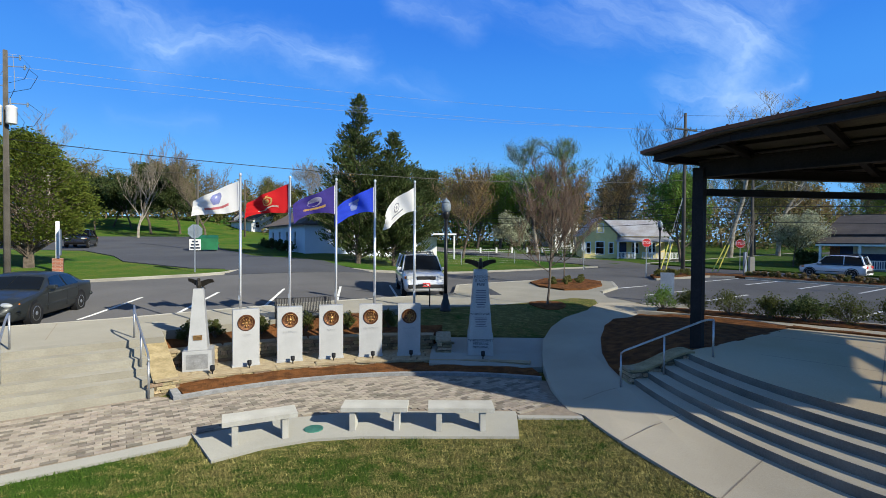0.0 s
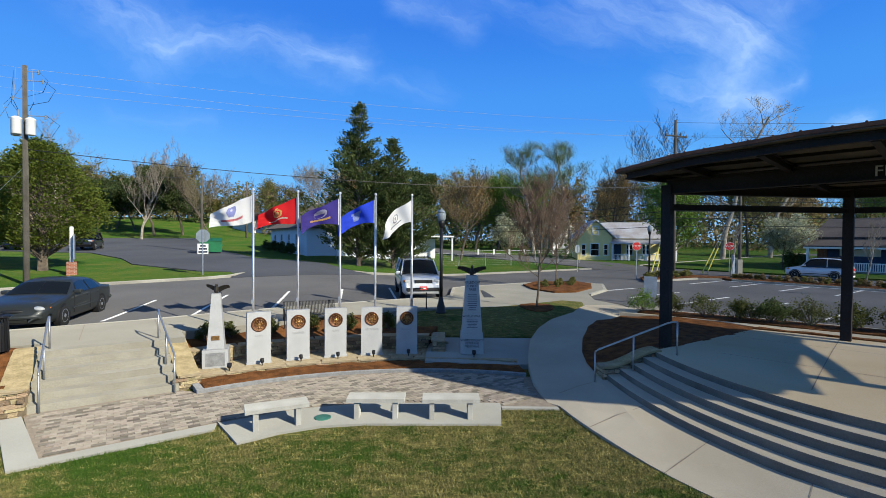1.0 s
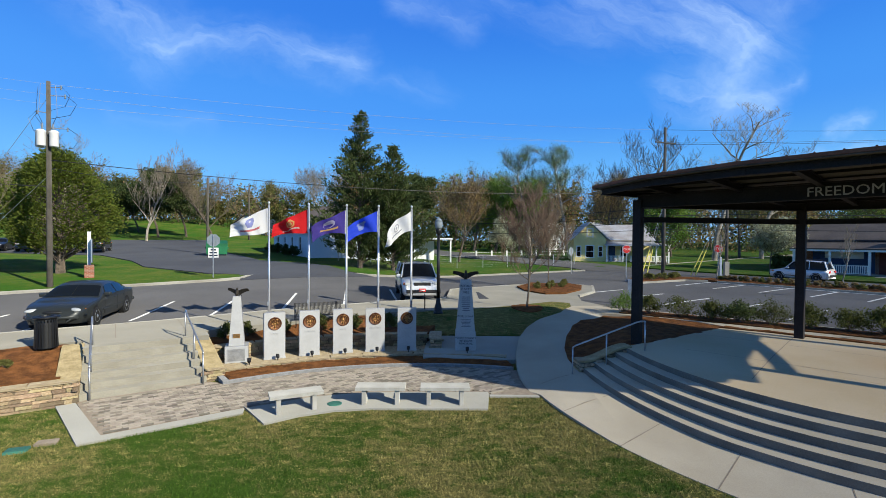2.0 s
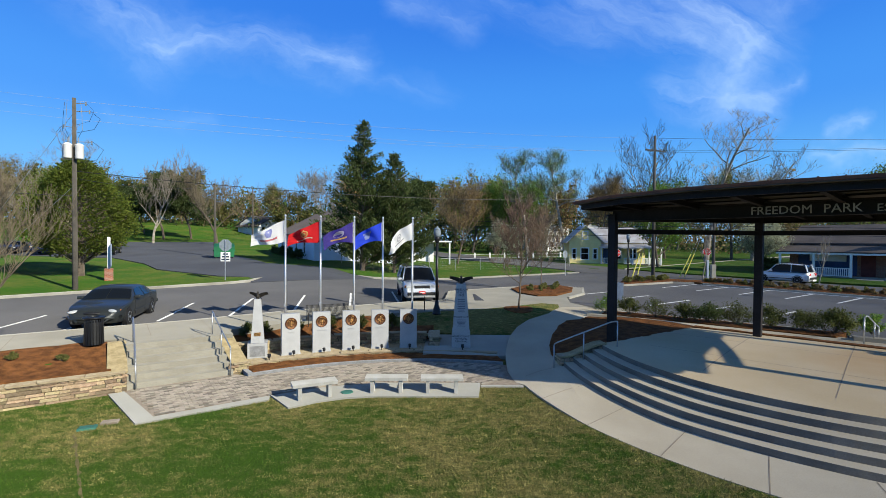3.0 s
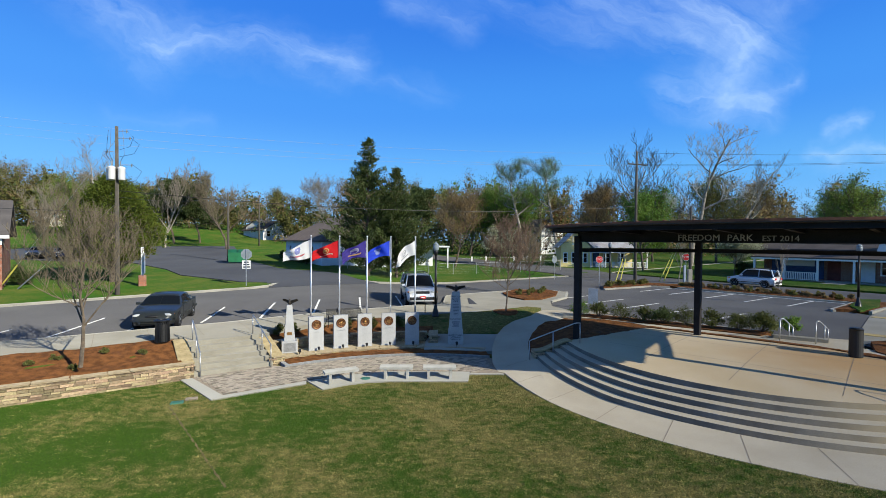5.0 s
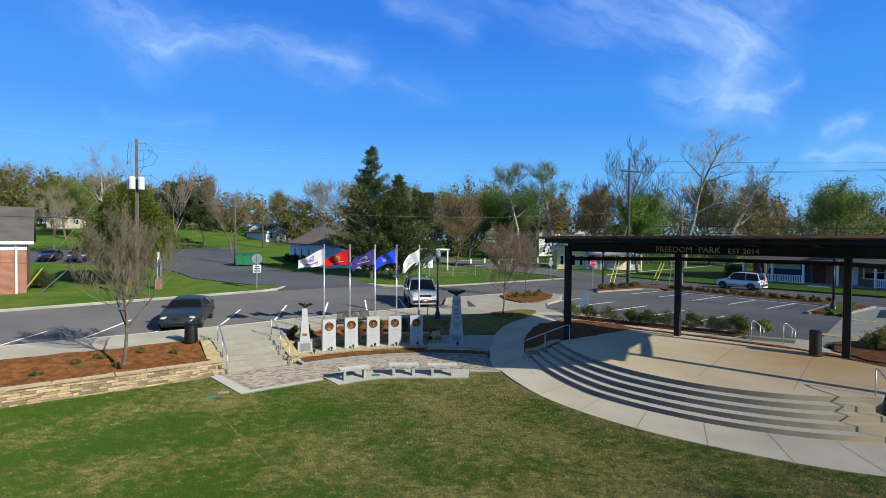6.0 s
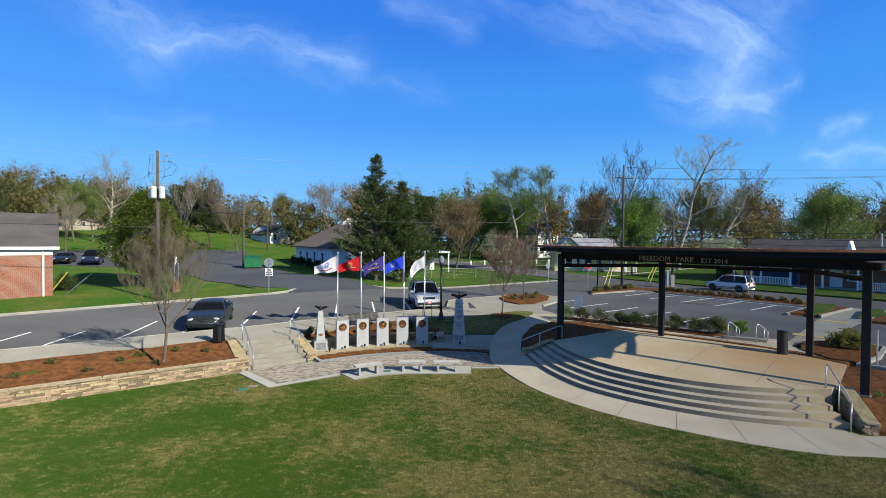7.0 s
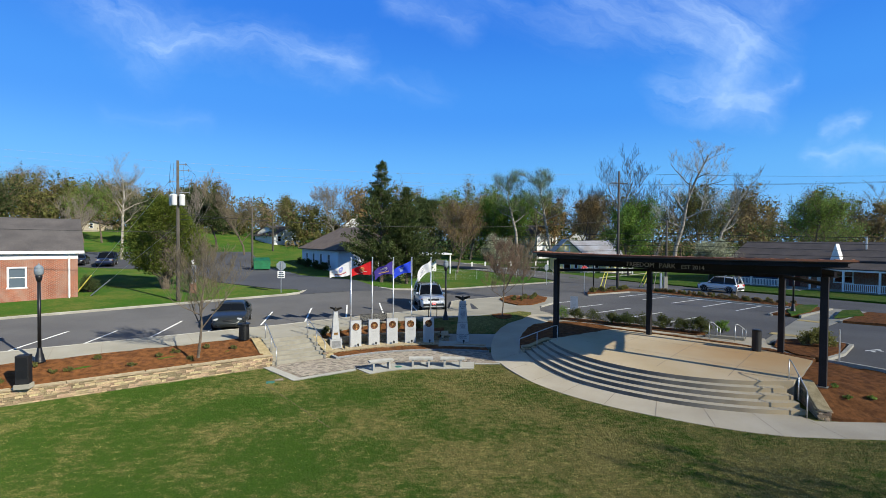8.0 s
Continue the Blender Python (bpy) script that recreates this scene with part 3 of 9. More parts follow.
BOWL = [st(-150, -5.1), st(-0.8, -5.1), st(-0.8, -2.9), st(9.5, -2.6), st(14.5, -3.9), (6.5, 19.0), (8.3, 16.6), (9.7, 14.6), (12.0, 11.6), (14.5, 9.0), (15.6, 6.4), (13.7, 3.5), (13.9, 4.0), (16.0, 5.0), (18.6, 5.5), (25, 8.7), (40, 14.8), (240, 14.8), (240, -260), (-300, -260)]


def bowl_distance(x, y):
    """Metres outside the low lawn's outline; 0 within it."""
    inside, best = False, 1e9
    for (ax, ay), (bx, by) in zip(BOWL, BOWL[1:] + BOWL[:1]):
        if (ay > y) != (by > y) and x < (bx - ax) * (y - ay) / (by - ay) + ax:
            inside = not inside
        ex, ey = bx - ax, by - ay
        k = min(1.0, max(0.0, ((x - ax) * ex + (y - ay) * ey) / (ex * ex + ey * ey)))
        best = min(best, math.hypot(x - ax - k * ex, y - ay - k * ey))
    return 0.0 if inside else best


def zground(x, y):
    u, n = to_st(x, y)
    up = zs(x, y) - 0.08 + 0.19 * smooth((n - 12.3) / 1.2)
    k = smooth(bowl_distance(x, y) / 0.9) if y < 60 else 1.0
    return up * k - 0.02 * (1 - k)


def axis(lo, hi, dense_lo, dense_hi, step):
    """Grid lines, dense in the middle and ever wider outwards."""
    c = list(np.arange(dense_lo, dense_hi + 1e-6, step))
    k, s = dense_hi, step
    while k < hi:
        s *= 1.22
        k += s
        c.append(k)
    k, s = dense_lo, step
    while k > lo:
        s *= 1.22
        k -= s
        c.insert(0, k)
    return c


gx, gy = axis(-1500, 1500, -24, 24, 0.75), axis(-500, 2500, -6, 34, 0.75)
gv = [(x, y, zground(x, y)) for y in gy for x in gx]
gf, gm = [], []
for j in range(len(gy) - 1):
    for i in range(len(gx) - 1):
        gf.append((j * len(gx) + i, j * len(gx) + i + 1, (j + 1) * len(gx) + i + 1, (j + 1) * len(gx) + i))
        gm.append(0 if bowl_distance((gx[i] + gx[i + 1]) / 2, (gy[j] + gy[j + 1]) / 2) < 0.3 else 1)
ground = mesh_from("ground", gv, gf, M['lawn'])
ground.data.materials.append(M['verge'])
ground.data.polygons.foreach_set("material_index", gm)
ground.data.shade_smooth()
tagged(ground, "mown green park lawn with dry straw patches", "lawn", "", "structure")

slab("street", [st(-70, 0), st(110, 0), st(110, 11.8), st(-70, 11.8)], zs, M['asphalt'], 0.2, 3.0, "worn grey asphalt street with angled parking", "road")


def zlot(x, y):
    return zs(x, y) + 0.17 * smooth((to_st(x, y)[1] - 11.0) / 2.5) + 0.004


slab("side_lot", [st(6.4, 11.5), st(15.6, 11.5), st(14.4, 13.4), (-9.0, 35.5), (-16, 39), (-24, 50), (-36, 74), (-66, 70), (-66, 52), (-34, 44), (-26.5, 37.5), (-22.5, 32.8), (-15.5, 28.6), (-13.2, 28.2)], zlot, M['asphalt_dark'], 0.2, 3.0, "dark asphalt car park across the street", "car park")
slab("cross_street", [st(40.5, 11.6), st(48.0, 11.6), st(48.0, 90), st(40.5, 90)], zlot, M['asphalt'], 0.2, 4.0, "grey asphalt side street running uphill", "road")
slab("cross_street_near", [st(40.5, 0.2), st(40.5, -60), st(48.0, -60), st(48.0, 0.2)], lambda x, y: zs(x, y) + 0.003, M['asphalt'], 0.2, 4.0, "grey asphalt side street beside the car park", "road")
slab("car_park", [st(20.8, 0.1), st(41, 0.1), st(41, -1.2), st(38.0, -2.6), st(37.6, -14.6), st(33, -14.9), st(31.9, -16.9), st(41, -17.2), st(41, -27), (38, 2.2), (19.3, 2.6), (18.45, 3.9), (18.05, 4.7), (17.7, 5.3), (17.25, 5.95), (16.8, 6.3), (17.3, 8.2), (17.3, 11.0), (14.6, 12.9), (8.6, 17.4), (7.6, 20.5)], lambda x, y: zs(x, y) + 0.006, M['asphalt'], 1.0, 2.0, "grey asphalt car park with white stall lines", "car park")


def kerb(pts, zf, height=0.13, width=0.16, parent=None, label="pale concrete kerb along the road"):
    a, b = offset_line(pts, width / 2), offset_line(pts, -width / 2)
    return slab("kerb", a + b[::-1], lambda x, y: zf(x, y) + height, M['kerb'], height + 0.2, 2.0, label, "kerb")


def run(u0, u1, n, k=20):
    return [st(u0 + (u1 - u0) * i / k, n) for i in range(k + 1)]


kerb(run(-70, 13.6, 0.0, 30), zs)
kerb(run(-70, 5.2, 11.75, 30) + [st(6.6, 12.2), st(7.4, 13.3), st(7.7, 14.6)], zs, 0.13, 0.32)
kerb([st(14.2, 14.4), st(14.6, 13.0), st(15.6, 12.0)] + run(17, 40, 11.75, 10), zs, 0.13, 0.32)
kerb(run(48.5, 100, 11.75, 10), zs)
kerb([st(13.6, 0.0), st(14.2, 0.2), st(16.6, 3.2)] + run(17.5, 24.3, 3.4, 5) + [st(25.7, 2.5), st(26.2, 0.3), (9.35, 25.05), (7.75, 22.75)], zs)
slab("grass_verge", [st(-70, 11.9), st(5.2, 11.9), st(6.5, 12.4), st(7.2, 13.4), (-15.5, 28.4), (-22.5, 32.6), (-27, 37.5), (-34, 43.6), (-70, 50), (-90, 30)], lambda x, y: zs(x, y) + 0.14, M['verge'], 0.2, 2.5, "bright green mown verge across the street", "lawn")
slab("grass_corner", [st(14.5, 14.6), st(14.9, 13.2), st(15.8, 12.1), st(39.6, 11.9), st(40.2, 14), st(40.2, 30), (-9, 44), (-9.3, 35.2)], lambda x, y: zs(x, y) + 0.135, M['verge'], 0.2, 2.5, "bright green mown lawn behind the kerb", "lawn")

# near pavement along the street
slab("pavement", [st(-70, -2.75), st(-0.75, -2.75), st(-0.75, -3.72), st(2.35, -3.72), st(2.35, -2.9), st(6, -2.6), st(10.5, -2.9), st(13.5, -4.0), st(14.8, -4.1), st(19.2, -7.0), st(19.9, -8.0), (8.3, 17.2), (7.2, 20.3), (7.7, 22.8), (9.3, 25.1), st(26.1, 0.3), st(25.6, 2.4), st(24.4, 3.25), st(17.5, 3.25), st(16.5, 3.05), st(14.0, -0.1), st(-70, -0.08)], lambda x, y: zs(x, y) + 0.12, M['concrete'], 0.25, 2.0, "pale concrete pavement along the street", "pavement")
slab("tree_island", [(5.05, 27.0), (5.15, 24.6), (6.0, 23.0), (7.2, 23.3), (8.7, 25.4), (9.5, 28.0), (8.9, 29.4), (6.4, 29.3)], lambda x, y: zs(x, y) + 0.20, M['mulch'], 0.2, 0.5, "raised brown mulch island with a kerb", "planting bed", rough=0.05)


def zlawn2(x, y):
    return 0.31 + 0.676 * smooth((y - 0.12 * x - 14.4) / 3.2)


slab("lawn_strip", [(-2.4, 14.3), (-0.2, 14.95), (3.2, 14.95), (3.48, 15.1), (4.2, 16.08), (5.25, 17.0), (6.15, 18.5), (6.35, 19.4), (5.6, 19.9), st(14.8, -4.05), st(13.5, -3.95), st(10.5, -2.85), st(9.5, -2.7)], zlawn2, M['lawn'], 0.9, 0.5, "sloping strip of mown lawn beside the walk", "lawn")


def knots(v, pairs):
    """Straight interpolation through (position, value) pairs."""
    if v <= pairs[0][0]:
        return pairs[0][1]
    for (p0, a0), (p1, a1) in zip(pairs, pairs[1:]):
        if v <= p1:
            return a0 + (a1 - a0) * (v - p0) / (p1 - p0)
    return pairs[-1][1]


def zwalk(x, y):
    """The walk climbs to the street; beside the stage steps it lies higher than beside the plaza."""
    low = knots(y, [(9.3, -0.006), (12.3, 0.22), (14.7, 0.36), (17.6, 0.976)])
    high = knots(y, [(6.2, -0.006), (10.0, 0.27), (12.3, 0.42), (14.7, 0.60), (17.4, 0.976)])
    return low + (high - low) * smooth((x - 2.4) / 1.6)


def walk_edge(a):
    return pol((12.62, 10.56), 9.97 + 0.33 * smooth((a - 236) / 27), a)


BED_EDGE = [(4.08, 10.6), (4.09, 11.37), (4.27, 12.41), (4.68, 13.73), (5.27, 15.09), (5.81, 15.81), (6.37, 16.01), (7.16, 16.5)]
slab("curved_walk", [walk_edge(262 - 73 * k / 28) for k in range(29)] + [(2.56, 9.3), (2.50, 9.8), (2.48, 10.54), (2.62, 12.04), (2.79, 12.93), (3.09, 14.19), (3.52, 15.07), (4.23, 16.03), (5.29, 16.94), (6.25, 18.5), (7.4, 18.6), (8.4, 17.2)] + BED_EDGE[::-1] + arc(*CS, R_LOW - 0.02, 183, 268, 26) + [(12.7, 1.7), (11.2, 0.39)], zwalk, M['walk'], 0.7, 0.8, "pale concrete walk curving round the stage steps", "walk")
slab("front_walk", [(11.2, 0.39), (12.5, 0.27), (14, 0.18), (60, -1.5), (60, 0.3), (14.2, 1.62), (12.7, 1.7)], lambda x, y: -0.006, M['walk'], 0.2, 3.0, "pale concrete walk beside the lawn", "walk")

# ---- plaza ----
plaza = slab("plaza", [(-8.40, 8.24), (-6.42, 6.28), (-4.25, 7.95), (-3.0, 8.75), (-1.5, 9.15), (1.45, 9.2), (1.45, 9.02), (2.80, 9.0), (2.62, 10.2), (2.60, 11.3)] + arc(*C1, 8.72, 73.5, 128.4, 16) + [st(2.1, -5.42), st(-0.6, -5.42)], lambda x, y: 0.0, M['joint'], 0.2, 2.0, "clay paver plaza in mixed tan and brown", "paving")
slab("plaza_border", [(-8.42, 8.22), (-8.72, 8.0), (-6.62, 5.95), (-4.2, 7.62), (-4.3, 7.93), (-6.47, 6.38)], lambda x, y: 0.022, M['pad'], 0.2, 2.0, "pale concrete border strip round the paving", "paving")
slab("bench_pad", [(-4.34, 8.02), (-3.5, 7.02), (-2.9, 7.5), (-2.2, 7.82), (-1.4, 7.95), (1.34, 7.99), (1.46, 9.0), (1.46, 9.18), (-1.5, 9.13), (-2.95, 8.72), (-4.24, 7.93)], lambda x, y: 0.026, M['pad'], 0.2, 2.0, "pale concrete pad under the benches", "paving")
slab("border_strip", [(1.47, 9.0), (2.7, 8.98), (2.72, 8.86), (1.47, 8.86)], lambda x, y: 0.02, M['pad'], 0.2, 2.0, "thin concrete border strip beside the lawn", "paving")

# stairs from the pavement to the plaza
stairs = slab("stairs", [st(-0.75, -5.42), st(2.03, -5.42), st(2.03, -5.1), st(-0.75, -5.1)], lambda x, y: 0.162, M['stair'], 0.3, 2.0, "pale broom-finished concrete stairs", "stairs", side=M['stair_riser'])
for k in range(1, 6):
    n0 = -5.42 + 0.32 * k
    slab("step", [st(-0.75, n0), st(2.03 - 0.08 * (n0 + 5.42), n0), st(2.03 - 0.08 * (n0 + 5.42), n0 + 0.345), st(-0.75, n0 + 0.345)], lambda x, y, k=k: 0.162 * (k + 1), M['stair'], 0.3, 2.0, parent=stairs, side=M['stair_riser'])

# ---- memorial platform, beds ----
slab("front_bed", arc(*C1, 8.85, 73.5, 128.2, 18) + arc(*C1, 9.6, 128.6, 75.5, 18), lambda x, y: 0.10, M['mulch'], 0.2, 0.35, "brown bark mulch bed in front of the monuments", "planting bed", rough=0.05)
slab("granite_kerb", arc(*C1, 8.72, 73.4, 128.4, 24) + arc(*C1, 8.85, 128.4, 73.4, 24), lambda x, y: 0.075, M['granite_rough'], 0.3, 3.0, "rough grey granite kerb round the bed", "kerb")
slab("bed_end_kerb", [pol(C1, 8.7, 128.4), pol(C1, 8.7, 129.5), pol(C1, 9.55, 129.3), pol(C1, 9.55, 128.4)], lambda x, y: 0.10, M['granite_rough'], 0.3, 3.0, "rough grey granite kerb at the bed's end", "kerb")
slab("eagle_patio", [(-0.35, 12.3), (2.62, 12.1), (2.80, 12.9), (3.10, 14.2), (3.4, 14.92), (-0.25, 14.92)], lambda x, y: 0.12 + 0.12 * smooth((y - 12.15) / 0.6) + 0.02 * (y - 12.2), M['pad'], 0.4, 1.0, "pale concrete patio round the tall monument", "paving")


def zbed(x, y):
    r = math.hypot(x - C1[0], y - C1[1])
    return 0.58 + 0.36 * smooth((r - 11.0) / 1.7)


slab("planting_bed", [st(2.3, -2.88), st(2.36, -3.45)] + arc(*C1, 11.0, 127.3, 91, 12) + [(0.0, 14.7), (-2.4, 14.4), st(9.3, -2.75), st(6, -2.65)], zbed, M['mulch'], 0.9, 0.4, "brown mulch planting bed behind the stone wall", "planting bed", rough=0.06)
slab("street_bed", [st(-70, -5.3), st(-1.08, -5.3), st(-1.08, -2.83), st(-70, -2.83)], lambda x, y: 0.60 + 0.36 * smooth((to_st(x, y)[1] + 5.2) / 2.2), M['mulch'], 0.3, 0.5, "sloping bed of red-brown bark mulch", "planting bed", rough=0.07)

# ---- stage ----
stage = tagged(new("stage"), "low concrete stage with five curved steps", "stage", "", "structure")


def zstage(x, y):
    return STAGE_Z + 0.22 * smooth((y + 0.55 * (x - 6) - 3.6) / 8.5)


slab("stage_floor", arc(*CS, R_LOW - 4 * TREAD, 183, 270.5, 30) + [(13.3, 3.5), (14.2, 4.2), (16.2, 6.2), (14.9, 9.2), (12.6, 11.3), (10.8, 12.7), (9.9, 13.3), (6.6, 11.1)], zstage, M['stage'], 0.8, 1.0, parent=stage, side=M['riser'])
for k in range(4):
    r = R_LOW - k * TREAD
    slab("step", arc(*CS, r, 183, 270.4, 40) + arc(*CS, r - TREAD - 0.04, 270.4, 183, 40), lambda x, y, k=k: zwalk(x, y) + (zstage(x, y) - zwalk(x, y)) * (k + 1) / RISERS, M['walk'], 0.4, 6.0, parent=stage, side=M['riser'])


def zside(x, y):
    """The mulch lies flush with the walk and banks up to the stage."""
    w = zwalk(x, y)
    return w + 0.02 + max(0.0, 0.93 - w) * smooth((x - knots(y, [(q[1], q[0]) for q in BED_EDGE])) / 2.2)


slab("column_bed", BED_EDGE + [(8.2, 16.0), (9.6, 14.9), (10.3, 13.5), (9.95, 13.2), (6.5, 11.0), (5.5, 10.55)], zside, M['mulch'], 0.9, 0.3, "dark brown mulch bed round the roof column", "planting bed", rough=0.05)
slab("rear_walk", [(8.3, 17.15), (6.9, 16.5), (8.2, 15.9), (9.7, 14.8), (10.4, 13.4), (12.7, 11.35), (14.95, 9.25), (16.2, 6.3), (17.2, 7.0), (16.4, 9.3), (17.3, 10.8), (15.6, 11.6), (14.7, 11.4)], lambda x, y: zs(x, y) + 0.11, M['walk'], 0.9, 1.0, "pale concrete walk behind the stage", "walk")
slab("hedge_bed", [(8.0, 17.1), (7.6, 16.5), (8.3, 16.0), (14.0, 11.5), (15.1, 12.3), (8.9, 17.0)], lambda x, y: zs(x, y) + 0.15, M['mulch'], 0.2, 0.5, "narrow mulch bed under the hedge", "planting bed", rough=0.04)
slab("path_across", [(16.2, 9.2), (17.4, 10.9), st(31.5, -16.6), st(40.4, -16.2), st(40.4, -18.3), st(31.5, -18.6), (18.9, 10.8), (17.5, 10.4)], lambda x, y: zs(x, y) + 0.03, M['concrete'], 0.2, 2.0, "pale concrete path crossing the car park", "walk")
slab("far_island", [st(32.2, -14.8), st(37.4, -14.6), st(39.3, -14.4), st(39.3, -16.3), st(33.2, -16.2)], lambda x, y: zs(x, y) + 0.16, M['mulch'], 0.2, 0.8, "mulched car park island with a kerb", "planting bed", rough=0.05)
slab("far_island_east", [st(32.5, -18.8), st(39.3, -18.6), st(39.3, -24.0), st(34.0, -23.0)], lambda x, y: zs(x, y) + 0.16, M['mulch'], 0.2, 0.8, "mulched car park island with a kerb", "planting bed", rough=0.05)
slab("entry_island", [(16.3, 8.7), (17.6, 10.3), (18.6, 10.5), (20.2, 10.0), (20.6, 9.5), (18.6, 7.6), (16.8, 6.4), (16.2, 7.0)], lambda x, y: zs(x, y) + 0.17, M['mulch'], 0.2, 0.6, "mulch island with green shrubs beside the stage", "planting bed", rough=0.05)
slab("lot_bed", [st(37.7, -2.5), st(38.3, -0.6), st(40.2, -0.4), st(40.2, -14.5), st(37.7, -14.5)], lambda x, y: zs(x, y) + 0.16, M['mulch'], 0.2, 0.8, "long mulch bed along the car park's edge", "planting bed", rough=0.05)
slab("corner_island", [st(31.0, 0.4), st(36.9, -0.2), st(37.6, -1.6), st(39.9, -0.3), st(39.4, 2.1), st(33.5, 2.2)], lambda x, y: zs(x, y) + 0.16, M['mulch'], 0.2, 0.8, "kerbed mulch island at the street corner", "planting bed", rough=0.05)
for pts in ([st(32.0, -14.9), st(32.2, -14.7), st(37.6, -14.45)], [st(37.6, -14.4), st(37.6, -2.5)], [st(33.0, -16.3), st(39.4, -16.4)], [(16.75, 6.3), (18.7, 7.5), (20.8, 9.4), (20.65, 9.95), (18.7, 10.65)], [st(30.8, 0.2), st(36.8, -0.4), st(37.6, -1.8)], [st(32.4, -18.7), st(39.4, -18.5)], [(16.7, 6.35), (17.24, 5.9), (17.66, 5.27), (18.0, 4.68), (18.45, 3.9), (19.3, 2.6), (38, 2.2)], [(7.9, 17.3), (8.9, 17.1), (15.2, 12.4)]):
    kerb(pts, zs, 0.14)
def zbank(x, y):
    """The bank climbs quickly from the walk to the roof column and flattens towards the car park."""
    return 0.06 + 0.66 * smooth((y - 1.45 - 0.05 * (x - 13)) / 1.9) + 0.16 * smooth((y - 3.0) / 2.6)


slab("right_bank", [(12.98, 1.9), (13.6, 1.66), (60, 0.4), (60, 2.1), (38, 2.15), (19.25, 2.55), (18.4, 3.85), (17.95, 4.65), (17.6, 5.22), (17.18, 5.85), (16.7, 6.3), (16.15, 6.15), (14.1, 4.1), (13.7, 3.3)], zbank, M['mulch'], 0.5, 0.6, "broad bank of brown bark mulch", "planting bed", rough=0.08)
slab("house_lawn", [st(48.6, 11.3), st(48.6, -60), st(90, -60), st(90, 11.3)], lambda x, y: zs(x, y) + 0.12, M['verge'], 0.2, 4.0, "green lawn in front of the brown building", "lawn")

# a dry, sunken pipe trench that runs across the lawn from the valve boxes
TRENCH = (Vector((-7.6, 5.45)), Vector((-3.9, 1.0)))


def trench_side(x, y):
    """Signed distance from the trench's line."""
    d = (TRENCH[1] - TRENCH[0]).normalized()
    return (x - TRENCH[0].x) * d.y - (y - TRENCH[0].y) * d.x


tl_, tr_ = [], []
for i in range(41):
    q = TRENCH[0].lerp(TRENCH[1], i / 40)
    wob = 0.035 * noise.noise(Vector((i * 0.7, 0, 0)))
    half = max(0.006, 0.02 + 0.06 * noise.noise(Vector((i * 0.9, 5, 0))))
    tl_.append((q.x - 0.77 * (half + wob), q.y - 0.64 * (half + wob)))
    tr_.append((q.x + 0.77 * (half - wob), q.y + 0.64 * (half - wob)))
slab("lawn_trench", tl_ + tr_[::-1], lambda x, y: -0.012, M['dry_soil'], 0.03, 9.0, "dry earth line of a pipe trench in the lawn", "soil")

# painted lines
for i in range(-6, 5):
    u0 = 2.8 * i
    slab("stall_line", [st(u0, 0.3), st(u0 + 0.12, 0.3), st(u0 + 2.25, 5.0), st(u0 + 2.13, 5.0)], lambda x, y: zs(x, y) + 0.006, M['line'], 0.02, 3.0, "worn white parking line on asphalt", "road marking")
for n0 in (-2.1, -4.6, -7.3, -9.9, -12.4):
    slab("stall_line", [st(32.5, n0), st(37.5, n0), st(37.5, n0 + 0.12), st(32.5, n0 + 0.12)], lambda x, y: zs(x, y) + 0.012, M['line'], 0.02, 3.0, "white parking line on asphalt", "road marking")
for n0 in (-1.8, -4.5, -7.1, -9.7, -12.3):
    slab("stall_line", [st(22.0, n0), st(26.6, n0), st(26.6, n0 + 0.12), st(22.0, n0 + 0.12)], lambda x, y: zs(x, y) + 0.012, M['line'], 0.02, 3.0, "white parking line on asphalt", "road marking")
slab("edge_line", [st(37.3, -2.4), st(37.45, -2.4), st(37.45, -14.4), st(37.3, -14.4)], lambda x, y: zs(x, y) + 0.014, M['line'], 0.02, 3.0, "white edge line beside the kerb", "road marking")
for a, b in (((19.95, 11.75), (19.05, 12.8)), ((25.15, 16.25), (24.25, 17.4))):
    a, b = Vector(a), Vector(b)
    d = (b - a).normalized() * 0.001
    nn = Vector((-d.y, d.x)) * 320
    slab("tactile_strip", [tuple(a - nn), tuple(b - nn), tuple(b + nn), tuple(a + nn)], lambda x, y: zs(x, y) + 0.045, M['tactile'], 0.03, 3.0, "faded yellow tactile paving strip on the path", "paving")
slab("tree_ring", arc(4.03, 17.9, 0.7, 0, 350, 20), lambda x, y: zlawn2(x, y) + 0.03, M['mulch'], 0.1, 0.25, "ring of red-brown mulch round a young tree", "planting bed", rough=0.03)
slab("column_mulch", [(14.95, 9.2), (15.3, 9.0), (15.95, 8.3), (16.15, 7.2), (16.55, 6.45), (16.22, 6.22), (15.6, 7.6)], lambda x, y: zstage(x, y) + 0.015, M['mulch'], 0.25, 0.4, "strip of bark mulch round the rear roof column", "planting bed", rough=0.03)
slab("stage_mulch", [(9.9, 13.35), (10.25, 13.55), (12.75, 11.55), (15.0, 9.4), (15.25, 9.0), (14.75, 9.15), (12.5, 11.25), (10.8, 12.7)], lambda x, y: 0.99, M['mulch'], 0.2, 0.4, "narrow strip of bark mulch behind the stage", "planting bed", rough=0.04)
for pts in ([(24.6, 18.5), (27.6, 20.5), (31.0, 24.0), (29.5, 24.0), (26.0, 20.8)], [(27.0, 17.7), (29.8, 18.5), (32.0, 21.3), (30.4, 21.0)]):
    slab("island_grass", pts, lambda x, y: zs(x, y) + 0.215, M['verge'], 0.1, 1.0, "patch of green grass on the car park island", "lawn")
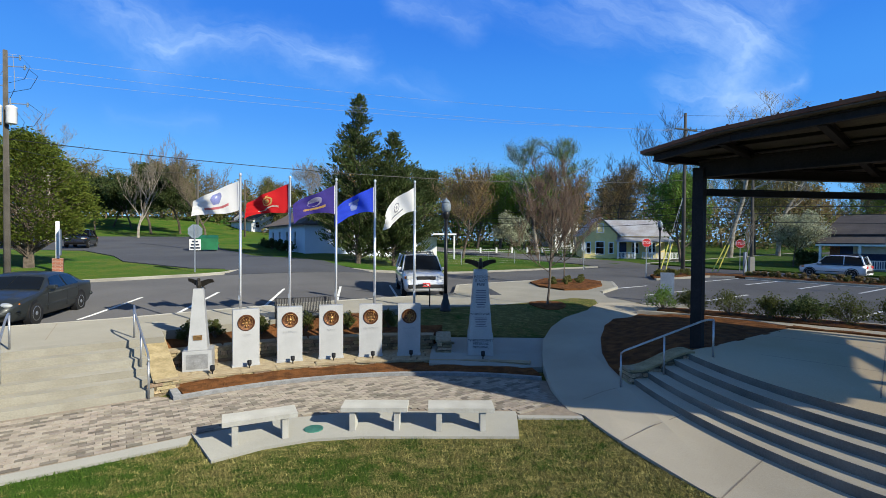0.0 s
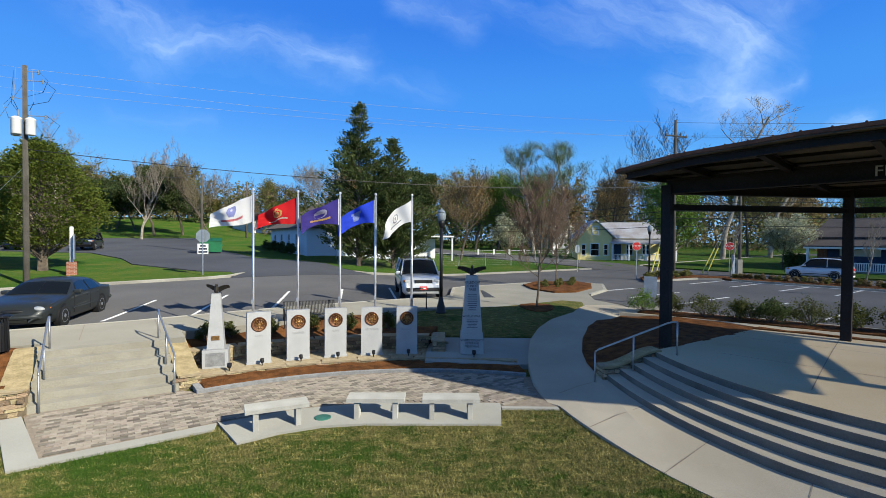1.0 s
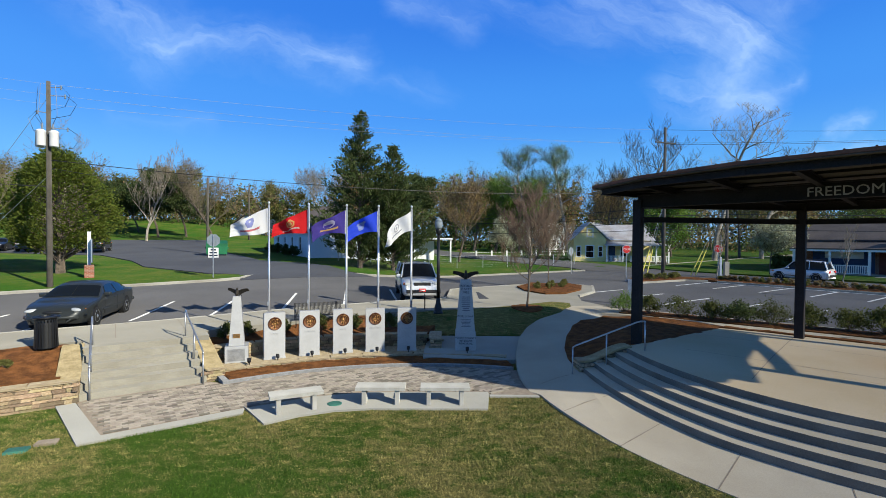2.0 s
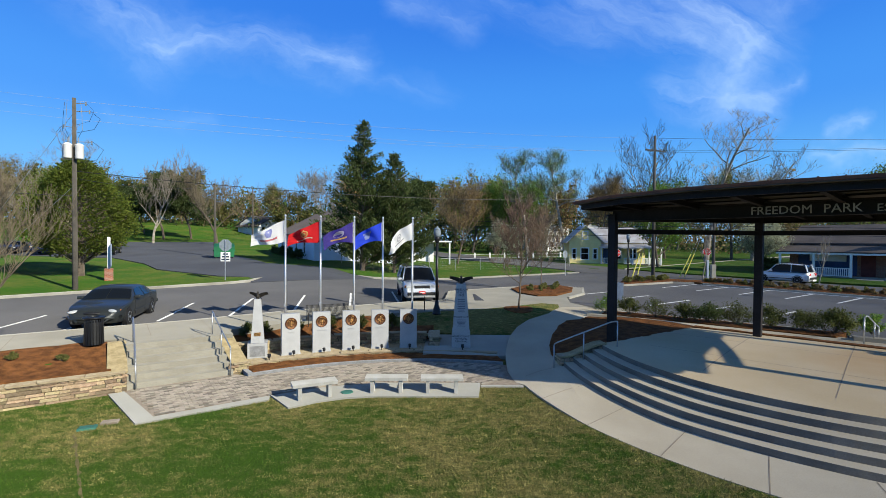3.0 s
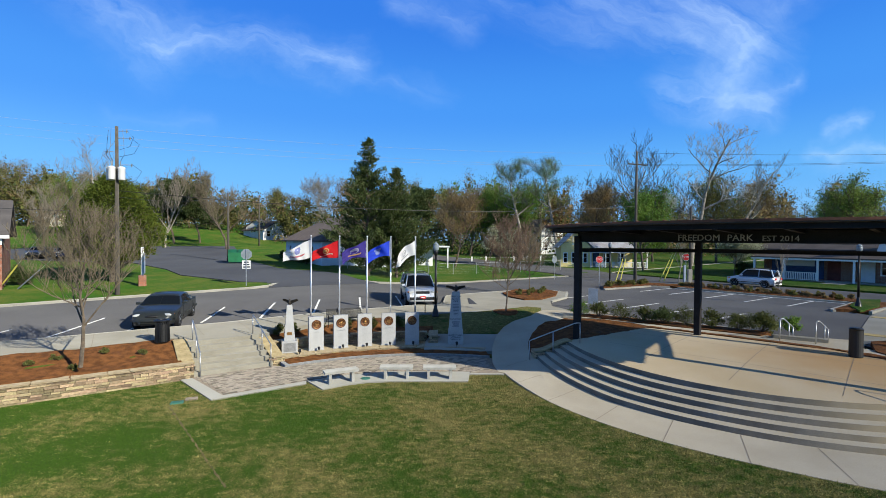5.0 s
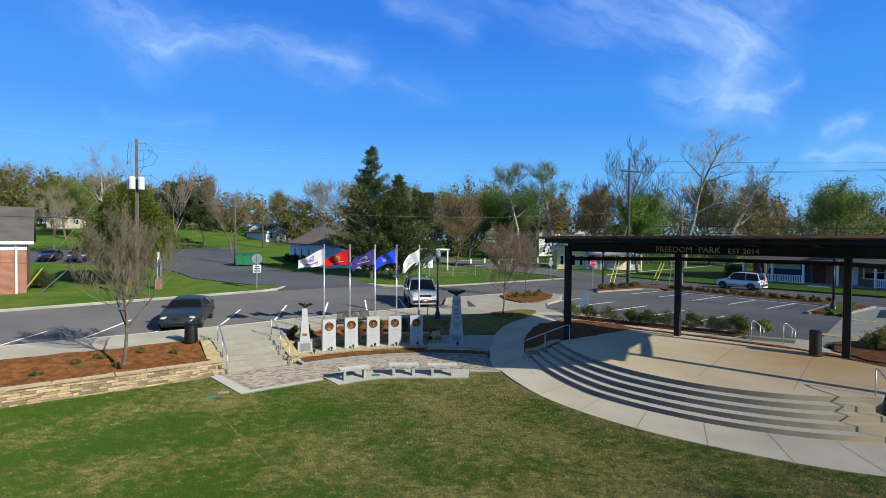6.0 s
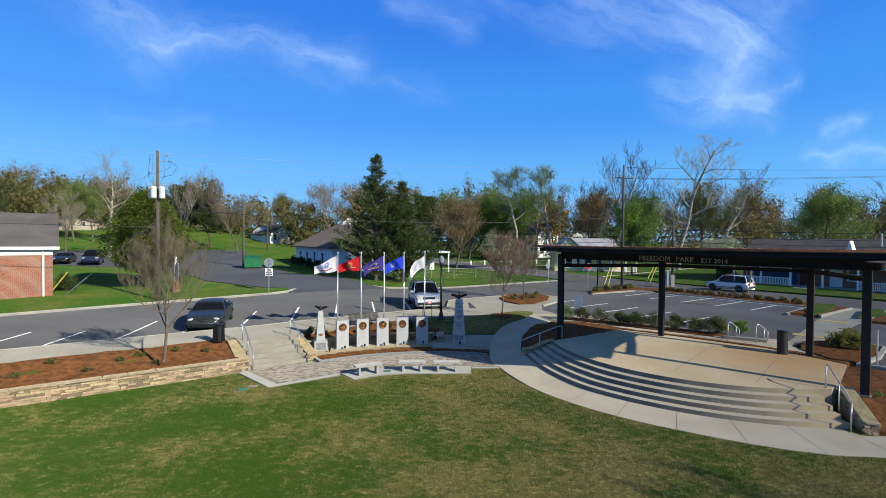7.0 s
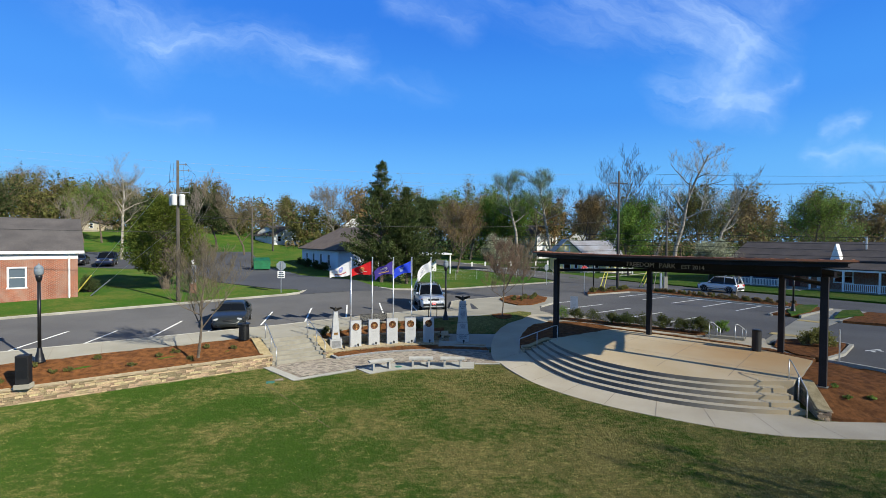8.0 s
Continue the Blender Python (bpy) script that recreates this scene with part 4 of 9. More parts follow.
slab("drain_gap", [(2.22, 24.0), (2.36, 24.0), (2.66, 20.9), (2.14, 20.9)], lambda x, y: zs(x, y) + 0.126, M['asphalt_dark'], 0.05, 3.0, "dark gutter gap beside the kerbed pavement", "road")
for pts in ([(20.7, 8.45), (21.7, 8.75), (21.7, 8.87), (20.7, 8.57)], [(20.85, 8.25), (21.0, 8.25), (21.05, 8.48), (20.9, 8.48)], [(21.35, 8.4), (21.5, 8.4), (21.55, 8.62), (21.4, 8.62)]):
    slab("stall_symbol", pts, lambda x, y: zs(x, y) + 0.012, M['line'], 0.02, 3.0, "worn white symbol painted on the asphalt", "road marking")

# ---- lettering ----
def lettering(name, text, size, mat, parent, m, extrude=0.004, align='CENTER', spacing=1.0):
    cu = bpy.data.curves.new(name, 'FONT')
    cu.body, cu.size, cu.extrude, cu.align_x, cu.align_y, cu.space_line, cu.space_character = text, size, extrude, align, 'CENTER', 1.0, spacing
    cu.resolution_u = 2
    tmp = bpy.data.objects.new(name, cu)
    me = bpy.data.meshes.new_from_object(tmp)
    bpy.data.objects.remove(tmp)
    me.materials.append(mat)
    ob = new(name, me)
    ob.parent = parent
    ob.matrix_basis = m
    return ob


def bars(name, parent, mat, rows, width, h, gap, y, ztop, seed):
    """Unreadable lines of engraving, as plain bars."""
    g = random.Random(seed)
    bm = B()
    for i in range(rows):
        w = width * g.uniform(0.7, 1.0)
        box(bm, -w / 2, w / 2, y - 0.003, y + 0.003, ztop - i * gap - h, ztop - i * gap)
    return part(name, bm, mat, parent)


# ---- memorial tablets, poles and flags ----
WORDS = ["ARMY", "MARINES", "NAVY", "AIR FORCE", None]
POLE_SHIFT = (-0.08, 0.05, 0.17, 0.13, 0.15)
for k in range(5):
    a = 119.1 - 6.05 * k
    p = pol(C1, 10.12, a)
    t = thing("granite_tablet", "upright grey granite tablet with a round bronze medallion", "monument", "memorial tablets", pose(p[0], p[1], 0.19, 0, 0, a - 90))
    b = B()
    box(b, -0.315, 0.315, -0.10, 0.10, 0.05, 1.44, 0.008)
    part("tablet", b, M['granite'], t)
    b = B()
    box(b, -0.33, 0.33, -0.115, 0.115, -0.01, 0.055, 0.006)
    part("footing", b, M['granite'], t)
    b = B()
    lathe(b, [(0.205, 0.0), (0.205, 0.018), (0.19, 0.026), (0.178, 0.018), (0.0, 0.02)], 32, closed=False)
    d = part("medallion", b, M['bronze'], t, "round bronze medallion", True)
    d.matrix_basis = pose(0, -0.10, 1.10, 90)
    b = B()
    g = random.Random(40 + k)
    lathe(b, [(0.155, 0.019), (0.150, 0.025), (0.145, 0.019)], 28, closed=False)
    if k in (1, 2, 4):
        lathe(b, [(0.062, 0.02), (0.045, 0.036), (0.0, 0.044)], 14, closed=False)
    else:
        box(b, -0.036, 0.036, -0.055, 0.03, 0.018, 0.036, 0.005)
    tube(b, [(0, 0.03, 0.03), (0, 0.085, 0.032), (0.018, 0.105, 0.03)], 0.018, 6, 0.008)
    for side in (-1, 1):
        for i in range(5):
            rise = 0.115 - 0.036 * i + g.uniform(-0.008, 0.008)
            reach = 0.075 + 0.012 * i if k != 2 else 0.10 - 0.01 * i
            tube(b, [(side * 0.025, 0.03 - 0.012 * i, 0.026), (side * reach * 0.75, rise * 0.55, 0.031), (side * reach, rise, 0.026)], 0.012, 5, 0.006)
        tube(b, [(side * 0.02, -0.05, 0.026), (side * 0.07, -0.095, 0.028), (side * 0.10, -0.085, 0.024)], 0.009, 5, 0.005)
    tube(b, [(0, -0.05, 0.026), (0, -0.125, 0.024)], 0.018, 5, 0.028)
    part("emblem", b, M['bronze_hi'], d, "raised bronze emblem", True)
    if WORDS[k]:
        lettering("lettering", WORDS[k], 0.085, M['engrave_pale'], t, pose(0, -0.101, 0.775, 90))
    else:
        bars("lettering", t, M['engrave_pale'], 1, 0.42, 0.06, 0.1, -0.101, 0.79, 3)
    q = pol(C1, 10.66, a)
    q = (q[0] + POLE_SHIFT[k], q[1])
    f = thing("flagpole", "tall satin aluminium flagpole behind a tablet", "flagpole", "flagpoles", pose(q[0], q[1], 0.17))
    b = B()
    tube(b, [(0, 0, 0), (0, 0, 4.85)], 0.042, 12, 0.030)
    part("pole", b, M['alu'], f, smooth=True)
    b = B()
    lathe(b, [(0.0, 4.97), (0.03, 4.955), (0.042, 4.92), (0.03, 4.885), (0.018, 4.86), (0.018, 4.84)], 12, closed=False)
    part("finial", b, M['alu'], f, smooth=True)
    b = B()
    lathe(b, [(0.09, 0.0), (0.09, 0.03), (0.05, 0.07)], 12)
    part("collar", b, M['alu'], f)
    b = B()
    box(b, -0.03, 0.03, -0.075, -0.035, 1.62, 1.74, 0.008)
    part("cleat", b, M['alu'], f)
    b = B()
    tube(b, [(0.02, -0.052, 1.7), (0.03, -0.055, 3.2), (0.02, -0.042, 4.8)], 0.005, 5)
    part("halyard", b, M['white'], f)
    w = thing("spotlight", "small black spotlight at a tablet's foot", "spotlight", "memorial spotlights", pose(*pol(C1, 9.80, a - 0.3), 0.19, 0, 0, a - 90))
    b = B()
    tube(b, [(0, 0, 0), (0, 0, 0.07)], 0.015, 6)
    part("stem", b, M['black_metal'], w)
    b = B()
    lathe(b, [(0.03, 0.0), (0.05, 0.03), (0.055, 0.12), (0.045, 0.125)], 10)
    part("head", b, M['black_metal'], w).matrix_basis = pose(0, -0.03, 0.075, -35)


def flag(k, mat, label, hoist, fly, swing, droop, phase):
    """A waving flag flown from the top of pole k; it streams to -x."""
    a = 119.1 - 6.05 * k
    q = pol(C1, 10.66, a)
    q = (q[0] + POLE_SHIFT[k], q[1])
    t = thing("flag", label, "flag", "", pose(q[0], q[1], 4.92, 0, 0, swing))
    nx, nz = 26, 12

    def at(s, h, off=0.0):
        wv = 0.15 * s ** 0.7 * math.sin(6.8 * s + phase + 1.8 * h) + 0.055 * s ** 0.5 * math.sin(14 * s + 2 * phase + 3.0 * h) + 0.02 * math.sin(23 * s * h + phase)
        return Vector((-0.045 - fly * s * (0.93 - 0.06 * math.sin(3 * s + phase)), wv + off, -hoist * h * (1 - 0.38 * s + 0.10 * math.sin(5 * s + phase)) - droop * s * (0.75 + 0.25 * s) + 0.035 * s * math.sin(7 * s + phase)))
    V = [at(i / nx, j / nz) for j in range(nz + 1) for i in range(nx + 1)]
    F = [(j * (nx + 1) + i, j * (nx + 1) + i + 1, (j + 1) * (nx + 1) + i + 1, (j + 1) * (nx + 1) + i) for j in range(nz) for i in range(nx)]
    mesh_from("cloth", V, F, mat, t, smooth=True)

    def patch(name, mat2, inside, label2=""):
        Vp, Fp = [], []
        for side in (-0.006, 0.006):
            for j in range(48):
                for i in range(80):
                    s, h = (i + 0.5) / 80, (j + 0.5) / 48
                    if inside(s, h):
                        o = len(Vp)
                        Vp += [at(s + ds / 80, h + dh / 48, side) for ds, dh in ((-.5, -.5), (.5, -.5), (.5, .5), (-.5, .5))]
                        Fp.append((o, o + 1, o + 2, o + 3))
        mesh_from(name, Vp, Fp, mat2, t, label2)
    b = B()
    tube(b, [at(0, 0), at(0, 0.5), at(0, 1)], 0.012, 5)
    part("heading", b, M['white'], t)
    return t, patch


def round_at(s, h, r, cs=0.5, ch=0.45):
    return math.hypot((s - cs) * 1.6, h - ch) < r


t, patch = flag(0, M['flag_white'], "white flag with a blue emblem and red scroll", 0.74, 1.20, 14, 0.58, 0.4)
patch("emblem", M['emb_blue'], lambda s, h: 0.14 < h < 0.60 and abs(s - 0.5) < 0.05 + 0.30 * abs(math.sin(3.2 * (h - 0.10))) * (0.62 - h) and not round_at(s, h, 0.045, 0.5, 0.30), "faded blue emblem")
patch("scroll", M['emb_red'], lambda s, h: abs(s - 0.5) < 0.27 and abs(h - 0.76 + 0.9 * (s - 0.5) ** 2) < 0.045, "faded red scroll")
t, patch = flag(1, M['flag_red'], "scarlet flag with a golden globe emblem and scroll", 0.72, 1.24, -4, 0.55, 1.3)
patch("emblem", M['emb_gold'], lambda s, h: (round_at(s, h, 0.21) and not round_at(s, h, 0.15)) or round_at(s, h, 0.10) or (abs(s - 0.5) < 0.03 and 0.16 < h < 0.3), "golden globe emblem")
patch("scroll", M['emb_cream'], lambda s, h: abs(s - 0.5) < 0.26 and abs(h - 0.78 + 0.07 * math.sin(10 * (s - 0.2))) < 0.035, "cream scroll")
t, patch = flag(2, M['flag_navy'], "violet-blue flag with a round seal and yellow scroll", 0.74, 1.16, 30, 0.60, 2.2)
patch("seal", M['emb_violet'], lambda s, h: round_at(s, h, 0.23, 0.5, 0.42) and not (round_at(s, h, 0.17, 0.52, 0.46) and h > 0.44), "pale lilac seal")
patch("scroll", M['emb_gold'], lambda s, h: abs(s - 0.5) < 0.24 and abs(h - 0.76 + 1.3 * (s - 0.5) ** 2) < 0.05, "yellow scroll")
t, patch = flag(3, M['flag_blue'], "bright blue flag with a pale crest", 0.72, 1.14, 4, 0.62, 3.0)
patch("crest", M['emb_pale'], lambda s, h: (abs(s - 0.5) < 0.09 * (1.1 - abs(h - 0.5) * 1.6) and 0.36 < h < 0.76) or (0.26 < h < 0.40 and abs(s - 0.5) < 0.14 and h < 0.40 - 0.5 * abs(s - 0.5) + 0.05), "pale crest")
t, patch = flag(4, M['flag_white'], "white flag with a faint grey emblem", 0.74, 1.05, 28, 0.74, 4.2)
patch("emblem", M['emb_grey'], lambda s, h: (round_at(s, h, 0.19) and not round_at(s, h, 0.14)) or round_at(s, h, 0.07) or (abs(s - 0.5) < 0.22 and abs(h - 0.74) < 0.03), "faint grey emblem")


def eagle(name, parent, span, up, m):
    """A perched bronze eagle with spread wings."""
    bm = B()
    lathe(bm, [(0.0, 0.0), (0.05, 0.02), (0.075, 0.10), (0.065, 0.18), (0.035, 0.235), (0.045, 0.27), (0.03, 0.31), (0.0, 0.32)], 10, closed=False)
    tube(bm, [(0, -0.035, 0.275), (0, -0.085, 0.26)], 0.016, 5, 0.004)
    for s in (-1, 1):
        n = 9
        top, bot = [], []
        for i in range(n):
            f = i / (n - 1)
            x = s * (0.04 + f * span / 2)
            z = 0.19 + up * math.sin(f * 2.2) * 0.5 + up * 0.35 * f
            c = 0.15 * (1 - 0.55 * f) * (1 + 0.12 * (i % 2))
            top.append((x, 0.03 + 0.02 * f, z + 0.02))
            bot.append((x + s * 0.02, 0.05 + 0.05 * f, z - c))
        for lst in ((top, bot),):
            for i in range(n - 1):
                vs = [bm.verts.new(q) for q in (top[i], top[i + 1], bot[i + 1], bot[i])]
                ws = [bm.verts.new((q[0], q[1] + 0.018, q[2])) for q in (top[i], top[i + 1], bot[i + 1], bot[i])]
                bm.faces.new(vs)
                bm.faces.new(ws[::-1])
                for k in range(4):
                    bm.faces.new((vs[k], ws[k], ws[(k + 1) % 4], vs[(k + 1) % 4]))
    side_prism(bm, [(-0.05, 0.02), (0.05, 0.02), (0.07, -0.02), (-0.07, -0.02)], 0.04, 0.2)
    bmesh.ops.recalc_face_normals(bm, faces=bm.faces[:])
    ob = part(name, bm, M['dark_bronze'], parent, "dark bronze eagle with spread wings")
    ob.matrix_basis = m
    return ob


# small obelisk on a plinth
t = thing("obelisk", "pale granite obelisk on a square plinth with an eagle", "monument", "", pose(-6.04, 11.52, 0.18, 0, 0, 20))
b = B()
box(b, -0.32, 0.32, -0.32, 0.32, 0, 0.50, 0.01)
part("plinth", b, M['granite'], t)
b = B()
box(b, -0.24, 0.24, -0.326, -0.32, 0.06, 0.42)
part("plaque_field", b, M['granite_rough'], t, "darker honed plaque field")
b = B()
taper(b, 0.44, 0.44, 0.22, 0.22, 0.50, 1.99, bevel=0.006)
part("shaft", b, M['granite'], t)
b = B()
box(b, -0.10, 0.10, -0.222, -0.200, 0.74, 0.86, 0.003)
part("plate", b, M['bronze_hi'], t, "small polished bronze plate")
eagle("eagle", t, 0.72, 0.10, pose(0, 0, 1.98, 0, 0, -30) @ Matrix.Scale(0.85, 4))
w = thing("spotlight", "small black spotlight at the obelisk's foot", "spotlight", "memorial spotlights", pose(-5.45, 11.0, 0.19, 0, 0, 20))
b = B()
tube(b, [(0, 0, 0), (0, 0, 0.07)], 0.015, 6)
part("stem", b, M['black_metal'], w)
b = B()
lathe(b, [(0.03, 0.0), (0.055, 0.03), (0.06, 0.13), (0.05, 0.135)], 10)
part("head", b, M['black_metal'], w).matrix_basis = pose(0, -0.03, 0.075, -35)

# tall tapering monument with an eagle
t = thing("memorial_column", "tall tapering grey granite monument with engraved words", "monument", "", pose(1.06, 13.12, 0.235))
b = B()
taper(b, 0.70, 0.70, 0.66, 0.66, 0, 0.62, bevel=0.006)
part("base", b, M['granite'], t)
b = B()
taper(b, 0.62, 0.62, 0.36, 0.36, 0.62, 2.36, bevel=0.006)
part("shaft", b, M['granite'], t)
eagle("eagle", t, 0.78, 0.09, pose(0, 0, 2.36))
lean = math.degrees(math.atan2(0.13, 1.74))
for txt, z, s in (("FREEDOM\nIS NOT\nFREE", 2.05, 0.108), ("WORLD WAR I", 1.14, 0.086)):
    yy = -(0.31 - 0.13 * (z - 0.62) / 1.74) - 0.002
    lettering("lettering", txt, s, M['engrave'], t, pose(0, yy, z, 90 - lean))
lettering("lettering", "WHITE COUNTY\nVETERANS\nMEMORIAL", 0.092, M['engrave'], t, pose(0, -0.345, 0.33, 90 - 1.8))
for rows, z, w, s in ((8, 1.80, 0.30, 5), (6, 1.04, 0.36, 6)):
    bm = B()
    g = random.Random(s)
    for i in range(rows):
        zz = z - i * (0.065 if s == 5 else 0.045)
        ww = w * g.uniform(0.7, 1)
        yy = -(0.31 - 0.13 * (zz - 0.62) / 1.74) - 0.002
        box(bm, -ww / 2, ww / 2, yy - 0.003, yy + 0.004, zz - (0.024 if s == 5 else 0.017), zz)
    part("small_lettering", bm, M['engrave_small'], t)
w = thing("spotlight", "small black spotlight before the tall monument", "spotlight", "memorial spotlights", pose(1.1, 12.5, 0.22))
b = B()
tube(b, [(0, 0, 0), (0, 0, 0.07)], 0.015, 6)
part("stem", b, M['black_metal'], w)
b = B()
lathe(b, [(0.03, 0.0), (0.055, 0.03), (0.06, 0.13), (0.05, 0.135)], 10)
part("head", b, M['black_metal'], w).matrix_basis = pose(0, -0.03, 0.075, -35)


# ---- benches ----
def stone_bench(x, y, rz):
    t = thing("stone_bench", "pale cast-concrete bench on two upright legs", "bench", "concrete benches", pose(x, y, 0.026, 0, 0, rz))
    bm = B()
    box(bm, -0.585, 0.585, -0.21, 0.21, 0.355, 0.435, 0.006)
    part("seat", bm, M['bench'], t)
    for s in (-1, 1):
        bm = B()
        box(bm, s * 0.39 - 0.05, s * 0.39 + 0.05, -0.15, 0.15, 0, 0.356, 0.006)
        part("leg", bm, M['bench'], t)


stone_bench(-1.19, 8.31, 1)
stone_bench(0.34, 8.32, 1)
stone_bench(-3.06, 7.80, 25)

t = thing("metal_bench", "black slatted metal park bench behind the monuments", "bench", "", pose(-4.25, 14.29, 0.79, 0, 0, 180 + 22) @ Matrix.Diagonal((0.92, 1, 0.92, 1)))
for i in range(34):
    bm = B()
    x = -0.85 + 1.7 * i / 33
    tube(bm, [(x, 0.22, 0.42), (x, -0.02, 0.41), (x, -0.2, 0.44), (x, -0.26, 0.6), (x, -0.33, 0.84)][::-1], 0.019, 5)
    part("slat", bm, M['black_metal'], t)
for s in (-1, 1):
    bm = B()
    tube(bm, [(s * 0.9, 0.26, 0), (s * 0.9, 0.24, 0.6), (s * 0.9, -0.1, 0.62), (s * 0.9, -0.26, 0.6)], 0.02, 6)
    tube(bm, [(s * 0.9, -0.34, 0.86), (s * 0.9, -0.24, 0.4), (s * 0.9, -0.30, 0)], 0.02, 6)
    part("end_frame", bm, M['black_metal'], t)
bm = B()
tube(bm, [(-0.9, -0.33, 0.85), (0.9, -0.33, 0.85)], 0.018, 6)
part("top_rail", bm, M['black_metal'], t)

bm = B()
lathe(bm, [(0.17, -0.05), (0.17, 0.006), (0.15, 0.012), (0.0, 0.014)], 24, closed=False)
o = part("valve_cover", bm, M['greenlid'])
o.location = (-2.28, 8.24, 0.028)
tagged(o, "round green plastic valve cover in the pad", "cover")
for k, (x, y) in enumerate(((-7.54, 5.74), (-7.28, 6.08))):
    bm = B()
    box(bm, -0.17, 0.17, -0.11, 0.11, -0.05, 0.03, 0.01)
    o = part("valve_box", bm, M['greenlid' if k == 0 else 'joint'])
    o.matrix_basis = pose(x, y, 0, 0, 0, 20)
    tagged(o, "flat irrigation box lid in the lawn", "cover")


# ---- handrails ----
def handrail(pts, posts, label, group, r=0.022, mat='galv'):
    t = thing("handrail", label, "handrail", group, pose(*posts[0][0]))
    o = Vector(posts[0][0])
    bm = B()
    tube(bm, [Vector(p) - o for p in pts], r, 10)
    part("rail", bm, M[mat], t, smooth=True)
    for lo, hi in posts:
        bm = B()
        tube(bm, [Vector(lo) - o, Vector(hi) - o], r * 0.95, 10)
        part("post", bm, M[mat], t, smooth=True)


def st3(u, n, z):
    return (*st(u, n), z)


for u in (-0.52, 1.93):
    v = u - 0.20 if u > 1 else u
    handrail([st3(u, -5.55, 0.80), st3(u, -5.52, 0.86), st3(u, -5.3, 0.92), st3(v, -3.95, 1.66), st3(v, -3.65, 1.75), st3(v, -3.5, 1.75)], [(st3(u, -5.52, 0), st3(u, -5.52, 0.86)), (st3((u + v) / 2, -4.6, 0.45), st3((u + v) / 2, -4.6, 1.30)), (st3(v, -3.52, 0.96), st3(v, -3.52, 1.75))], "galvanised steel handrail beside the stairs", "stair handrails")
handrail([(3.87, 10.04, 0.94), (3.88, 10.04, 1.00), (3.95, 10.04, 1.05), (5.62, 10.04, 1.70), (5.74, 10.04, 1.73), (5.86, 10.04, 1.73)], [((3.87, 10.04, 0.2), (3.87, 10.04, 0.96)), ((4.80, 10.04, 0.45), (4.80, 10.04, 1.37)), ((5.86, 10.04, 0.88), (5.86, 10.04, 1.73))], "galvanised steel handrail on the stage steps", "stage handrails")
handrail([(12.62, 1.98, 0.84), (12.63, 2.0, 0.92), (12.68, 2.1, 0.97), (13.1, 3.35, 1.60), (13.15, 3.5, 1.64), (13.2, 3.62, 1.64)], [((12.62, 1.98, 0), (12.62, 1.98, 0.86)), ((12.9, 2.75, 0.36), (12.9, 2.75, 1.30)), ((13.2, 3.62, 0.74), (13.2, 3.62, 1.64))], "galvanised steel handrail on the stage steps", "stage handrails")
for (x0, y0), (x1, y1) in (((14.2, 10.65), (15.0, 11.0)), ((15.2, 10.05), (16.1, 10.55))):
    handrail([(x0, y0, 1.80), (x0 + 0.06, y0, 1.86), (x0 + 0.2, y0 + 0.08, 1.84), (x1 - 0.06, y1, 1.50), (x1, y1, 1.44)], [((x0, y0, 0.96), (x0, y0, 1.82)), ((x1 - 0.25, y1 - 0.12, 0.9), (x1 - 0.25, y1 - 0.12, 1.60)), ((x1, y1, 0.9), (x1, y1, 1.46))], "short steel handrail at the rear steps", "rear handrails")
t = thing("rear_steps", "two low concrete steps behind the stage", "steps", "", pose(15.0, 10.6, 0.9, 0, 0, -30))
for k in range(2):
    bm = B()
    box(bm, -0.9, 0.9, 0.0 + 0.32 * k, 0.34 + 0.32 * k, 0, 0.20 - 0.08 * k, 0.008)
    part("step", bm, M['concrete'], t)

# ---- bins and cabinet ----
t = thing("litter_bin", "black slatted steel litter bin on the pavement", "bin", "", pose(-10.28, 9.62, 0.97))
bm = B()
lathe(bm, [(0.22, 0.03), (0.235, 0.70), (0.0, 0.70)], 20, closed=False)
part("liner", bm, M['plastic_black'], t)
bm = B()
box(bm, -0.02, 0.02, -0.006, 0.006, 0.0, 0.80)
sl = bpy.data.meshes.new("slat")
bm.to_mesh(sl)
bm.free()
sl.materials.append(M['black_metal'])
for k in range(22):
    a = 2 * math.pi * k / 22
    share("slat", sl, t, pose(0.255 * math.cos(a), 0.255 * math.sin(a), 0.03, 0, 0, math.degrees(a) + 90) @ pose(0, 0, 0, -2))
bm = B()
lathe(bm, [(0.27, 0.80), (0.31, 0.83), (0.29, 0.86), (0.18, 0.87), (0.16, 0.83)], 20, closed=False)
part("rim", bm, M['black_metal'], t)
t = thing("litter_bin", "black round litter bin at the back of the stage", "bin", "", pose(14.9, 7.95, 0.95))
bm = B()
lathe(bm, [(0.19, 0.0), (0.20, 0.05), (0.20, 0.96), (0.18, 0.98)], 20)
part("body", bm, M['plastic_black'], t)
bm = B()
lathe(bm, [(0.205, 0.96), (0.215, 0.99), (0.16, 1.04), (0.0, 1.05)], 20, closed=False)
part("lid", bm, M['black_metal'], t)
t = thing("utility_cabinet", "narrow black cabinet on a pale footing in the mulch", "cabinet", "", pose(-15.55, 2.95, 0.70, 0, 0, 20))
bm = B()
box(bm, -0.24, 0.24, -0.2, 0.2, -0.1, 0.07, 0.01)
part("footing", bm, M['concrete'], t)
bm = B()
box(bm, -0.2, 0.2, -0.16, 0.16, 0.07, 1.12, 0.012)
part("body", bm, M['plastic_black'], t)
bm = B()
box(bm, -0.17, 0.17, -0.172, -0.158, 0.28, 1.06, 0.004)
part("door", bm, M['black_metal'], t)

